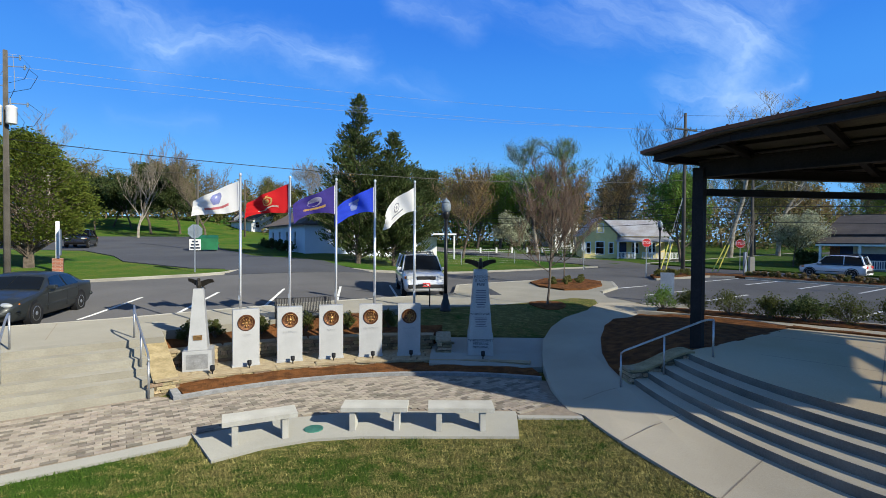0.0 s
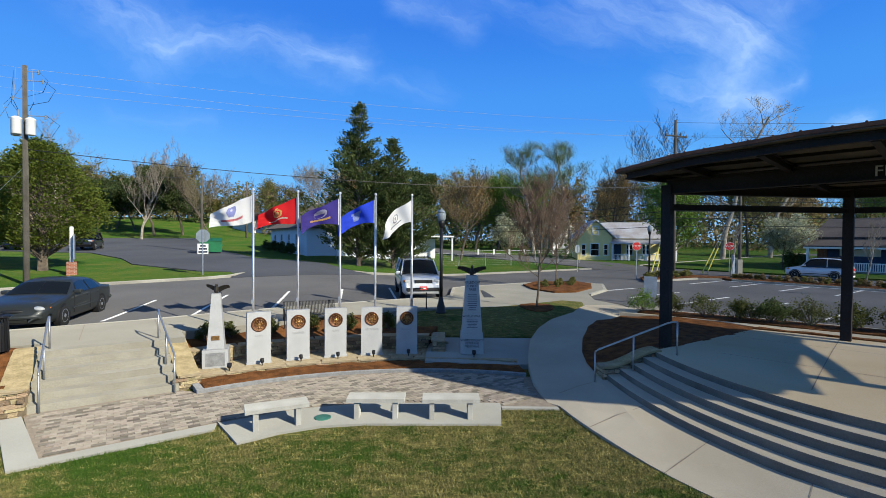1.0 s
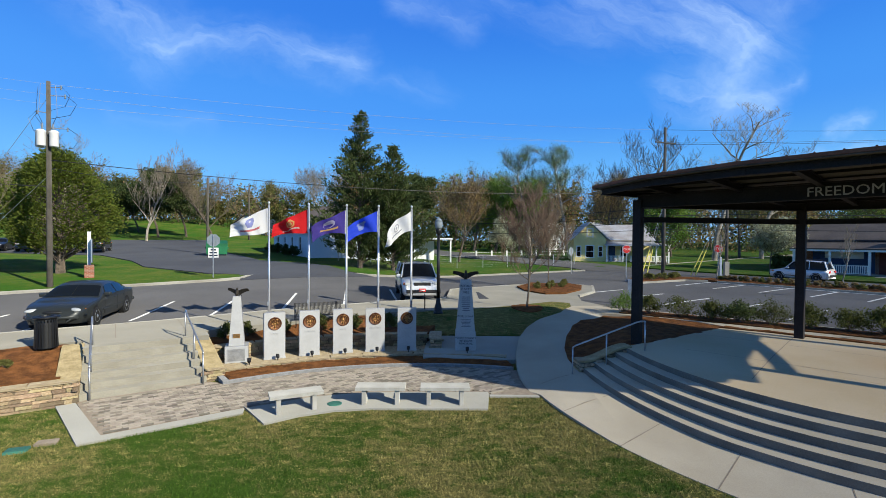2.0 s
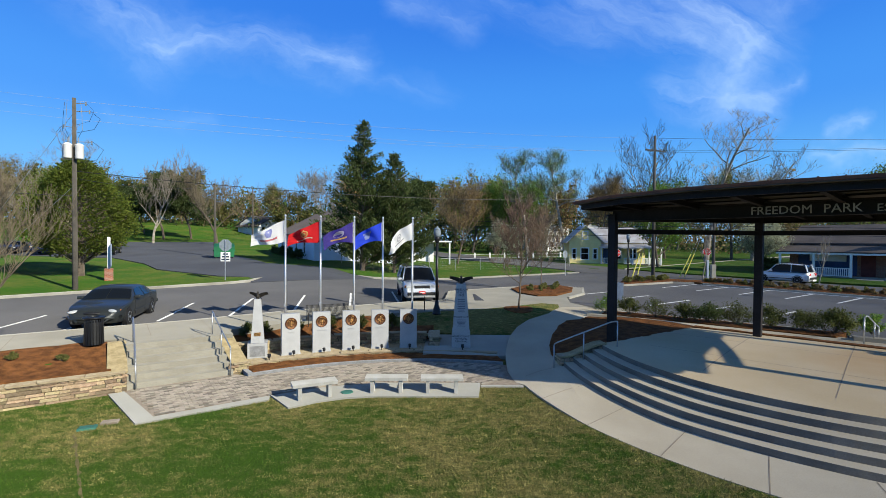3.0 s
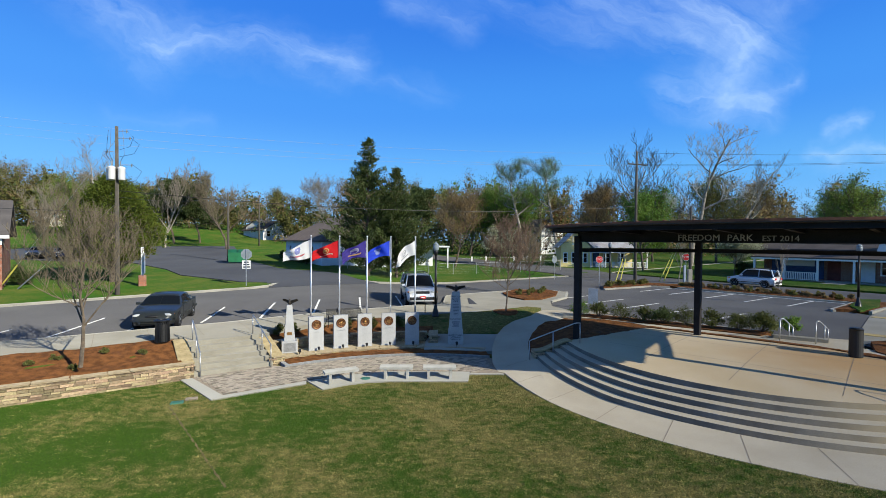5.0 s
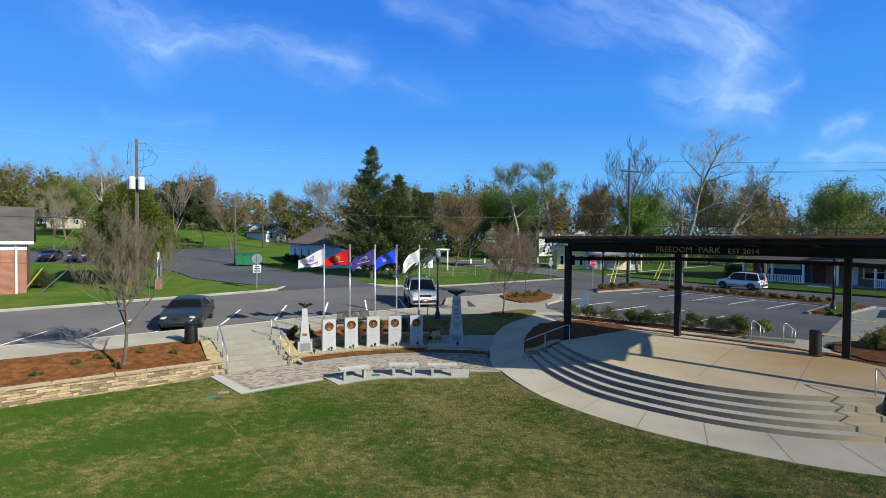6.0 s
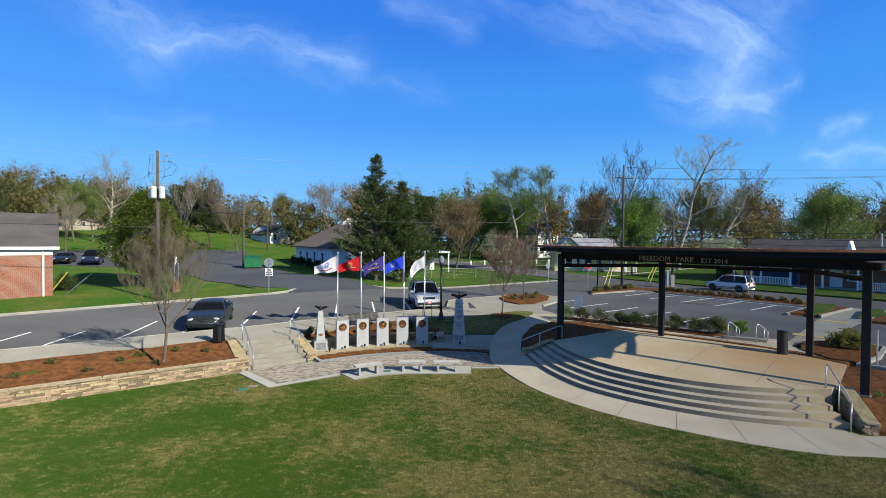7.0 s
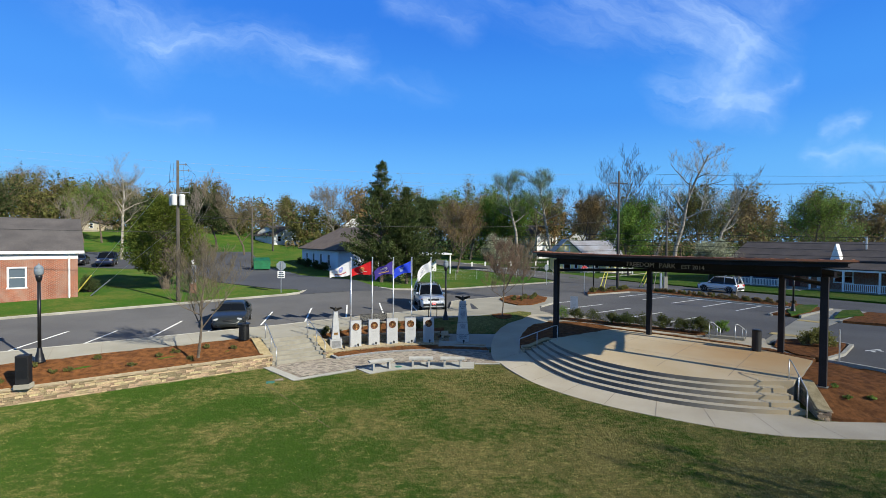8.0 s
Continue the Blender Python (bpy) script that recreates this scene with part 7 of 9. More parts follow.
def wood_tree(x, y, height, spread, tone, seed, row):
    g = np.random.default_rng(seed)
    segs = grow(g, height * g.uniform(0.76, 0.88), spread * g.uniform(0.85, 1.35), 3, height * 0.012, 0.06, (14, 6), g.uniform(0.35, 0.9), 0.17, g.uniform(-0.08, 0.08), 0.55)
    base = Vector((x, y, zs(x, y) - 0.2))
    if tone in ('bare', 'barepale'):
        segs = grow(g, height * 0.85, spread * 1.15, 4, height * 0.013, 0.15, ((10, 6, 4), (7, 5, 3), (5, 4, 3))[row], 0.5, 0.12, 0, 0.5)
        v, f = limbs_mesh(segs, 0, 4, 0.02)
    else:
        v, f = limbs_mesh(segs, 0, 2, 0.025)
    key = 'barepale' if tone == 'barepale' else 'bare'
    o = len(WV.setdefault(key, []))
    WV[key] += [p + base for p in v]
    WF.setdefault(key, []).extend([tuple(i + o for i in q) for q in f])
    if tone not in ('bare', 'barepale'):
        ends = tips(segs, 1)
        v, f = leaves_mesh(g, ends, (8, 4, 2)[row], spread * 0.14, 0.115 + 0.04 * row, 0.6)
        inner = [Vector((p.x * 0.78, p.y * 0.78, p.z * 0.93)) for p in ends[::2]]
        v2, f2 = leaves_mesh(g, inner, 2, spread * 0.10, 0.40, 0.7)
        v, f = np.concatenate([v2, v]), f2 + f
        other = MIXED.get(tone, tone)
        cut = 4 * int(len(f) * 0.7)
        for key, piece in ((tone, v[:cut]), (other, v[cut:])):
            o = len(WV.setdefault(key, []))
            WV[key] += [Vector(p) + base for p in piece]
            WF.setdefault(key, []).extend([(o + i, o + i + 1, o + i + 2, o + i + 3) for i in range(0, len(piece), 4)])


tones_left = ['dark', 'olive', 'dark', 'bare', 'olive', 'brownish', 'barepale', 'olive', 'dark']
tones_green = ['bright', 'spring', 'bright', 'spring', 'olive']
tones_mid = ['spring', 'bright', 'olive', 'rusty', 'bare', 'olive', 'brownish', 'barepale', 'spring']
tones_right = ['bare', 'olive', 'bare', 'brownish', 'barepale', 'bright', 'bare', 'rusty', 'barepale']
seed = 1000
for row, d0 in enumerate((108, 126, 148)):
    px = -260
    while px < 1900:
        d = d0 + rng.uniform(-7, 7) + (10 if px < 480 else 0)
        x, y = ray_at(px, d)
        tones = ['dark', 'olive', 'dark', 'olive', 'brownish'] if px < 170 else tones_left if px < 480 else tones_green if 790 < px < 905 else tones_mid if px < 1000 else tones_right
        top = 330 - (30 * smooth((250 - px) / 260) if px < 300 else 0) + (38 if 400 < px < 640 else 0) + rng.uniform(-14, 22)
        h = max(6.0, 6.14 + (426 - top) * d / 825 - zs(x, y))
        wood_tree(x, y, h, h * 0.33, tones[int(rng.integers(len(tones)))], seed, row)
        seed += 1
        px += rng.uniform(20, 36) if px < 480 else rng.uniform(28, 48)
for key, v in WV.items():
    mat = M['twig_wood'] if key == 'bare' else M['twig_grey'] if key == 'barepale' else FOLIAGE[key]
    names = {'bare': "grey-brown bare trees of the wood", 'barepale': "pale bare trees of the wood", 'dark': "dark evergreens of the wood", 'olive': "olive spring trees of the wood", 'brownish': "budding brown trees of the wood", 'spring': "fresh green trees of the wood", 'bright': "bright green trees of the wood", 'rusty': "rusty budding trees of the wood"}
    tagged(mesh_from("woods", v, WF[key], mat), names[key], "woods", "", "stuff")
# undergrowth along the wood's edge
for tone, sd in (('olive', 77), ('brownish', 78), ('dark', 79)):
    ug = np.random.default_rng(sd)
    pts = []
    for k in range(1700):
        px = ug.uniform(-260, 1900)
        d = ug.uniform(113 if px < 480 else 98, 155)
        x, y = ray_at(px, d)
        pts.append((x, y, zs(x, y) + 9.0 * ug.uniform(0.02, 1.0) ** 1.3))
    v, f = leaves_mesh(ug, pts, 14, 1.0, 0.32, 0.6)
    tagged(mesh_from("undergrowth", v, f, FOLIAGE[tone]), "tangled spring undergrowth at the wood's edge", "bushes", "", "stuff")


# shrubs
def shrub(name, x, y, z, w, h, seed, leaf, label, group="", size=0.035, dense=1.0, m=None):
    g = np.random.default_rng(seed)
    t = thing(name, label, "shrub", group, pose(x, y, z))
    segs = []
    pts = []
    for k in range(int(26 * dense)):
        a, e = g.uniform(0, 2 * math.pi), g.uniform(0.25, 1.5)
        tip = Vector((math.cos(a) * math.cos(e) * w / 2, math.sin(a) * math.cos(e) * w / 2, 0.12 * h + h * 0.85 * math.sin(e))) * g.uniform(0.75, 1.08)
        segs.append((Vector((0, 0, 0)), tip * 0.6, 0.008, 0.006, 1))
        segs.append((tip * 0.6, tip, 0.006, 0.003, 2))
        for i in range(5):
            pts.append(tip * g.uniform(0.55, 1.0))
    v, f = limbs_mesh(segs, 0, 3)
    mesh_from("stem", v, f, M['bark'], t)
    v, f = leaves_mesh(g, pts, 16, 0.07 * max(w, h), size, 0.55)
    mesh_from("foliage", v, f, leaf, t)
    return t


hg = random.Random(31)
for k in range(9):
    f = (k - 0.6) / 7.2
    x, y = 8.45 + 5.9 * f + hg.uniform(-0.12, 0.12), 16.35 - 4.15 * f + hg.uniform(-0.14, 0.14)
    w, tall = hg.uniform(1.15, 1.6), hg.uniform(0.70, 0.95)
    tone = 'dark' if k in (4,) else 'bright' if k == 0 else 'shrub'
    shrub("hedge_shrub", x, y, 0.99, w, tall, 200 + k, FOLIAGE[tone], "rounded dark green shrub in the hedge behind the stage" if tone == 'dark' else "rounded olive-green shrub in the hedge behind the stage", "hedge behind the stage", hg.uniform(0.026, 0.038), hg.uniform(0.9, 1.4))
for k, (x, y, w) in enumerate(((15.7, 12.0, 0.9), (18.2, 8.9, 1.1), (19.1, 9.5, 1.2), (18.8, 8.6, 1.0), (19.5, 9.7, 1.0))):
    shrub("island_shrub", x, y, 1.0, w, 0.8, 230 + k, FOLIAGE['olive' if k else 'bright'], "feathery bright green shrub by the stage" if k == 0 else "feathery olive-green shrub by the stage", "shrubs by the stage", 0.035)
for k, a in enumerate((125.5, 122.2, 116.2, 110, 104, 98)):
    p = pol(C1, 11.55, a)
    shrub("bed_shrub", p[0], p[1], zbed(*p), 0.55, 0.62, 240 + k, FOLIAGE['shrub'], "small leafy green shrub in the memorial bed", "shrubs in the memorial bed", 0.028, 0.6)
for k in range(22):
    u, n = -2.2 - 0.85 * k + 0.3 * math.sin(k * 5.1), -4.2 + 0.6 * math.sin(k * 2.3)
    p = st(u, n)
    shrub("ground_plant", p[0], p[1], 0.60 + 0.36 * smooth((n + 5.2) / 2.2), 0.42, 0.20, 260 + k, FOLIAGE['olive'], "low sprouting plant in the mulch bed", "plants in the mulch bed", 0.024, 0.35)
for k in range(26):
    p = st(38.9 + 0.4 * math.sin(k * 3.1), -2.2 - 0.47 * k)
    shrub("lot_shrub", p[0], p[1], zs(*p) + 0.14, 0.6, 0.42, 300 + k, FOLIAGE['brownish' if k % 3 else 'olive'], "low brown-green shrub in the car park bed", "shrubs in the car park bed", 0.045, 0.5)
for k in range(9):
    p = st(32.5 + 0.75 * k, 1.0 + 0.5 * math.sin(k * 2.7))
    shrub("corner_shrub", p[0], p[1], zs(*p) + 0.14, 0.7, 0.5, 330 + k, FOLIAGE['olive'], "low shrub on the kerbed corner island", "shrubs on the corner island", 0.05, 0.5)
for k in range(8):
    p = (6.0 + 0.36 * k, 25.6 + 0.35 * k + 0.8 * math.sin(k * 2.1))
    shrub("island_plant", p[0], p[1], zs(*p) + 0.17, 0.55, 0.35, 345 + k, FOLIAGE['olive'], "low plant on the mulched tree island", "plants on the tree island", 0.04, 0.4)
for k in range(5):
    p = (14.6 + 0.9 * (k % 4), 2.6 + 0.7 * (k // 4) + 0.2 * math.sin(k * 3))
    shrub("bank_plant", p[0], p[1], zbank(*p) + 0.02, 0.30, 0.13, 360 + k, FOLIAGE['spring'], "low sprouting plant on the mulch bank", "plants on the mulch bank", 0.026, 0.4)


# ---- turf ----
def blades(name, label, mat, count, area, zf, keep, seed, height=0.045, thin=-9.0):
    """Many single grass blades over a stretch of lawn."""
    g = np.random.default_rng(seed)
    x0, x1, y0, y1 = area
    y = y0 + (y1 - y0) * (1 - np.sqrt(g.uniform(0, 1, count)))
    y = np.where(g.uniform(0, 1, count) < 0.6, g.uniform(y0, y1, count), y1 - (y - y0))
    x = g.uniform(x0, x1, count)
    ok = np.array([keep(a, b) and noise.noise(Vector((a * 0.16, b * 0.30, seed * 9.0))) * 0.75 + noise.noise(Vector((a * 0.9, b * 1.1, seed * 5.0))) * 0.5 > thin for a, b in zip(x, y)])
    x, y = x[ok], y[ok]
    n = len(x)
    a = g.uniform(0, 2 * math.pi, n)
    h = height * g.uniform(0.5, 1.4, n)
    w = 0.007 * g.uniform(0.7, 1.5, n)
    lx, ly = g.normal(0, 0.6, n) * h, g.normal(0, 0.6, n) * h
    V = np.empty((n, 3, 3))
    V[:, 0] = np.stack([x - np.cos(a) * w, y - np.sin(a) * w, np.full(n, -0.03)], 1)
    V[:, 1] = np.stack([x + np.cos(a) * w, y + np.sin(a) * w, np.full(n, -0.03)], 1)
    V[:, 2] = np.stack([x + lx, y + ly, h - 0.02], 1)
    me = bpy.data.meshes.new(name)
    me.vertices.add(n * 3)
    me.vertices.foreach_set("co", V.reshape(-1))
    me.loops.add(n * 3)
    me.loops.foreach_set("vertex_index", np.arange(n * 3, dtype=np.int32))
    me.polygons.add(n)
    me.polygons.foreach_set("loop_start", np.arange(0, n * 3, 3, dtype=np.int32))
    me.polygons.foreach_set("loop_total", np.full(n, 3, dtype=np.int32))
    me.update(calc_edges=True)
    me.materials.append(mat)
    return tagged(new(name, me), label, "grass", "", "stuff")


def on_lawn(x, y):
    if -7.6 < x < -3.9 and abs(trench_side(x, y)) < 0.02 + 0.10 * noise.noise(Vector((x * 4, y * 4, 1.0))):
        return False
    if x < 13 and math.hypot(x - 12.62, y - 10.56) < 10.0 + 0.33 * smooth((math.degrees(math.atan2(y - 10.56, x - 12.62)) % 360 - 236) / 27):
        return False
    if y > 9.0 or (x > 12.4 and y > 0.1):
        return False
    if x < -6.6:
        return to_st(x, y)[1] < -5.7 and (x + 8.72) * 2.05 + (y - 8.0) * 2.1 < 0 or x < -8.8 and to_st(x, y)[1] < -5.7
    if x < -4.2:
        return y < 5.95 + (x + 6.62) * 0.69
    if x < -3.5:
        return y < 7.95 - (x + 4.3) * 1.25
    if x < -1.4:
        return y < 7.02 + (x + 3.5) * 0.43
    return y < 7.94 if x < 1.47 else y < 8.85


blades("grass_blades", "short green and straw-dry turf blades of the park lawn", FOLIAGE['turf'], 480000, (-15, 14, -5, 9), None, on_lawn, 5)

# ---- buildings ----
def brick_wall_material():
    m = bpy.data.materials.new("brick_courses")
    m.use_nodes = True
    n, l = m.node_tree.nodes, m.node_tree.links
    b = n["Principled BSDF"]
    co = n.new("ShaderNodeTexCoord")
    sx = n.new("ShaderNodeSeparateXYZ")
    l.new(co.outputs['Object'], sx.inputs[0])
    ad = n.new("ShaderNodeMath")
    l.new(sx.outputs['X'], ad.inputs[0])
    l.new(sx.outputs['Y'], ad.inputs[1])
    cb = n.new("ShaderNodeCombineXYZ")
    l.new(ad.outputs[0], cb.inputs['X'])
    l.new(sx.outputs['Z'], cb.inputs['Y'])
    br = n.new("ShaderNodeTexBrick")
    br.inputs['Scale'].default_value = 1.0
    br.inputs['Brick Width'].default_value, br.inputs['Row Height'].default_value, br.inputs['Mortar Size'].default_value = 0.22, 0.078, 0.010
    br.inputs['Color1'].default_value, br.inputs['Color2'].default_value, br.inputs['Mortar'].default_value = (0.34, 0.105, 0.05, 1), (0.22, 0.07, 0.038, 1), (0.36, 0.28, 0.22, 1)
    l.new(cb.outputs[0], br.inputs['Vector'])
    no = n.new("ShaderNodeTexNoise")
    no.inputs['Scale'].default_value, no.inputs['Detail'].default_value = 0.7, 5
    l.new(co.outputs['Object'], no.inputs['Vector'])
    mx = n.new("ShaderNodeMix")
    mx.data_type, mx.blend_type = 'RGBA', 'OVERLAY'
    mx.inputs['Factor'].default_value = 0.4
    l.new(br.outputs['Color'], mx.inputs['A'])
    l.new(no.outputs['Fac'], mx.inputs['B'])
    l.new(mx.outputs['Result'], b.inputs['Base Color'])
    b.inputs['Roughness'].default_value = 0.9
    bp = n.new("ShaderNodeBump")
    bp.inputs['Strength'].default_value, bp.inputs['Distance'].default_value = 0.5, 0.01
    l.new(br.outputs['Fac'], bp.inputs['Height'])
    bp.invert = True
    l.new(bp.outputs['Normal'], b.inputs['Normal'])
    return m


M['brickwork'] = brick_wall_material()


def wall_panel(parent, x0, x1, z0, z1, y, thick, holes, mat, name="wall"):
    """A wall in the x-z plane at y (front face), with openings (x0, x1, z0, z1) cut through."""
    bm = B()
    xs = sorted({x0, x1, *[h[0] for h in holes], *[h[1] for h in holes]})
    zz = sorted({z0, z1, *[h[2] for h in holes], *[h[3] for h in holes]})
    V = {}

    def v(x, yy, z):
        key = (round(x, 4), round(yy, 4), round(z, 4))
        if key not in V:
            V[key] = bm.verts.new((x, yy, z))
        return V[key]

    def solid(i, j):
        if not (0 <= i < len(xs) - 1 and 0 <= j < len(zz) - 1):
            return False
        cx, cz = (xs[i] + xs[i + 1]) / 2, (zz[j] + zz[j + 1]) / 2
        return not any(h[0] < cx < h[1] and h[2] < cz < h[3] for h in holes)
    for i in range(len(xs) - 1):
        for j in range(len(zz) - 1):
            if not solid(i, j):
                continue
            a, b, c, d = xs[i], xs[i + 1], zz[j], zz[j + 1]
            bm.faces.new((v(a, y, c), v(b, y, c), v(b, y, d), v(a, y, d)))
            bm.faces.new((v(a, y + thick, d), v(b, y + thick, d), v(b, y + thick, c), v(a, y + thick, c)))
            for ok, q in ((solid(i - 1, j), ((a, c), (a, d))), (solid(i + 1, j), ((b, d), (b, c))), (solid(i, j - 1), ((b, c), (a, c))), (solid(i, j + 1), ((a, d), (b, d)))):
                if not ok:
                    (p, r), (s, t) = q
                    bm.faces.new((v(p, y, r), v(s, y, t), v(s, y + thick, t), v(p, y + thick, r)))
    return part(name, bm, mat, parent)


def window(parent, x0, x1, z0, z1, y, casing='white', sash=True, glass='window'):
    w = new("window")
    w.parent = parent
    bm = B()
    f = 0.09
    for a in ((x0 - 0.03, x1 + 0.03, z1 - f, z1 + 0.04), (x0 - 0.06, x1 + 0.06, z0 - 0.06, z0 + 0.04), (x0 - 0.03, x0 + f, z0 + 0.04, z1 - f), (x1 - f, x1 + 0.03, z0 + 0.04, z1 - f)):
        box(bm, a[0], a[1], y - 0.04, y + 0.08, a[2], a[3])
    part("frame", bm, M[casing], w)
    bm = B()
    box(bm, x0 + f, x1 - f, y + 0.06, y + 0.075, z0 + 0.04, z1 - f)
    part("pane", bm, M[glass], w)
    if sash:
        bm = B()
        zm = (z0 + z1) / 2
        box(bm, x0 + f, x1 - f, y + 0.02, y + 0.058, zm - 0.03, zm + 0.03)
        part("sash_bar", bm, M[casing], w)
    return w


def gable_roof(parent, x0, x1, y0, y1, ze, zr, mat, over=0.35, thick=0.12, along='x', hip=0.0, name="roof"):
    """Ridge along x (or y). hip: how far the ridge stops short of the ends."""
    bm = B()
    x0, x1, y0, y1 = x0 - over, x1 + over, y0 - over, y1 + over
    if along == 'x':
        ym = (y0 + y1) / 2
        r0, r1 = (x0 + hip, ym, zr), (x1 - hip, ym, zr)
        quads = [((x0, y0, ze), (x1, y0, ze), r1, r0), ((x1, y1, ze), (x0, y1, ze), r0, r1)]
        ends = [((x0, y1, ze), (x0, y0, ze), r0), ((x1, y0, ze), (x1, y1, ze), r1)]
    else:
        xm = (x0 + x1) / 2
        r0, r1 = (xm, y0 + hip, zr), (xm, y1 - hip, zr)
        quads = [((x0, y1, ze), (x0, y0, ze), r0, r1), ((x1, y0, ze), (x1, y1, ze), r1, r0)]
        ends = [((x0, y0, ze), (x1, y0, ze), r0), ((x1, y1, ze), (x0, y1, ze), r1)]
    for q in quads + (ends if hip else []):
        top = [bm.verts.new(p) for p in q]
        bot = [bm.verts.new((p[0], p[1], p[2] - thick)) for p in q]
        bm.faces.new(top)
        bm.faces.new(bot[::-1])
        for k in range(len(q)):
            bm.faces.new((bot[k], bot[(k + 1) % len(q)], top[(k + 1) % len(q)], top[k]))
    bmesh.ops.recalc_face_normals(bm, faces=bm.faces[:])
    return part(name, bm, mat, parent)


def gable_end(parent, xa, xb, y, ze, zr, mat, thick=0.12, axis='x', name="gable"):
    bm = B()
    pr = [(xa, ze), (xb, ze), ((xa + xb) / 2, zr)]
    if axis == 'x':
        side_prism(bm, pr, y, y + thick)
    else:
        a = [bm.verts.new((y, u, z)) for u, z in pr]
        b = [bm.verts.new((y + thick, u, z)) for u, z in pr]
        bm.faces.new(a)
        bm.faces.new(b[::-1])
        for k in range(3):
            bm.faces.new((a[k], b[k], b[(k + 1) % 3], a[(k + 1) % 3]))
        bmesh.ops.recalc_face_normals(bm, faces=bm.faces[:])
    return part(name, bm, mat, parent)


def closed_box(parent, x0, x1, y0, y1, z1, mat, holes=(), z0=-0.6, t=0.2, front_mat=None):
    wall_panel(parent, x0, x1, z0, z1, y0, t, list(holes), front_mat or mat)
    for a in ((x0, x1, y1 - t, y1), (x0, x0 + t, y0 + t, y1 - t), (x1 - t, x1, y0 + t, y1 - t)):
        bm = B()
        box(bm, a[0], a[1], a[2], a[3], z0, z1)
        part("wall", bm, mat, parent)


# red brick building beyond the street; its front runs along the street
h = thing("brick_building", "single-storey red brick building with a grey shingle roof", "building", "", pose(-29.35, 23.45, 1.25, 0, 0, 40))
closed_box(h, -16, 0, 0, 9.5, 3.75, M['brickwork'], [(-4.15, -3.08, 1.05, 2.6), (-9.0, -7.93, 1.05, 2.6)])
for x in (-4.15, -9.0):
    window(h, x, x + 1.07, 1.05, 2.6, 0.02)
gable_roof(h, -16, 0, 0, 9.5, 3.85, 6.5, M['shingle'], 0.4, 0.14)
gable_end(h, 0, 9.5, -0.2, 3.76, 6.2, M['white'], 0.16, 'y')
bm = B()
box(bm, -16.4, 0.4, -0.42, -0.30, 3.62, 3.84)
part("gutter", bm, M['white'], h, "white gutter")
bm = B()
box(bm, -16.0, 0.02, -0.03, -0.004, 3.20, 3.60)
part("fascia_board", bm, M['white'], h, "white fascia board")
bm = B()
tube(bm, [(-0.55, -0.34, 3.65), (-0.55, -0.10, 3.4), (-0.55, -0.08, 0.15), (-0.55, -0.25, 0.05)], 0.07, 6)
part("downpipe", bm, M['white'], h, "white downpipe")
shrub("foundation_shrub", -30.3, 25.9, 1.4, 1.7, 1.5, 401, FOLIAGE['dark'], "clipped dark green shrub beside the brick wall", "", 0.05, 2.0)

# pale blue house
h = thing("house", "pale blue-white house with a dark hipped roof", "house", "", pose(-12.6, 42.5, 1.95, 0, 0, -58))
holes = [(-4.0 - 3.2 * k, -3.0 - 3.2 * k, 0.85, 2.3) for k in range(4)]
closed_box(h, -15.5, 0, 0, 9, 2.85, M['paleblue'], holes)
for a in holes:
    window(h, a[0], a[1], a[2], a[3], 0.02, 'white', True, 'glass')
gable_roof(h, -15.5, 0, 0, 9, 2.9, 5.9, M['shingle_brown'], 0.5, 0.12, 'x', 4.2)
for k in range(4):
    p = h.matrix_basis @ Vector((-2.6 - 3.4 * k, -0.9, 0))
    shrub("foundation_shrub", p.x, p.y, zs(p.x, p.y) + 0.1, 1.5, 1.1, 410 + k, FOLIAGE['dark'], "dark clipped shrub under the house windows", "house shrubs", 0.07, 1.2)

# yellow cottage with a tin roof
h = thing("cottage", "yellow timber cottage with a tin roof and white porch", "house", "", pose(17.6, 58.6, 1.25, 0, 0, -8))
closed_box(h, 0, 4.1, 0, 6, 2.95, M['cream'], [(0.35, 0.95, 0.7, 2.1), (1.5, 2.6, 0.6, 2.2), (3.1, 3.7, 0.7, 2.1)])
for a in ((0.35, 0.95, 0.7, 2.1), (1.5, 2.6, 0.6, 2.2), (3.1, 3.7, 0.7, 2.1)):
    window(h, *a, 0.02, 'white', True, 'glass')
gable_end(h, -0.1, 4.2, -0.02, 2.95, 5.1, M['cream'], 0.14)
window(h, 1.65, 2.45, 3.3, 4.4, -0.05, 'white', True, 'glass')
gable_roof(h, 0, 4.1, 0, 6, 2.9, 5.25, M['tin'], 0.45, 0.10, 'y')
closed_box(h, 4.1, 10.2, 1.4, 7.4, 2.95, M['cream'], [(4.7, 5.6, 0.1, 2.1), (6.2, 7.1, 0.7, 2.1), (8.2, 9.1, 0.7, 2.1)])
for a in ((6.2, 7.1, 0.7, 2.1), (8.2, 9.1, 0.7, 2.1)):
    window(h, *a, 1.42, 'white', True, 'glass')
bm = B()
box(bm, 4.72, 5.58, 1.46, 1.52, 0.1, 2.1)
part("door", bm, M['navy'], h, "dark panelled door")
gable_roof(h, 3.0, 10.2, 1.4, 7.4, 2.95, 5.05, M['tin'], 0.4, 0.10, 'x')
bm = B()
vs = [bm.verts.new(p) for p in ((3.9, -0.6, 2.25), (10.4, -0.6, 2.25), (10.4, 1.5, 2.8), (3.9, 1.5, 2.8), (3.9, -0.6, 2.15), (10.4, -0.6, 2.15), (10.4, 1.5, 2.7), (3.9, 1.5, 2.7))]
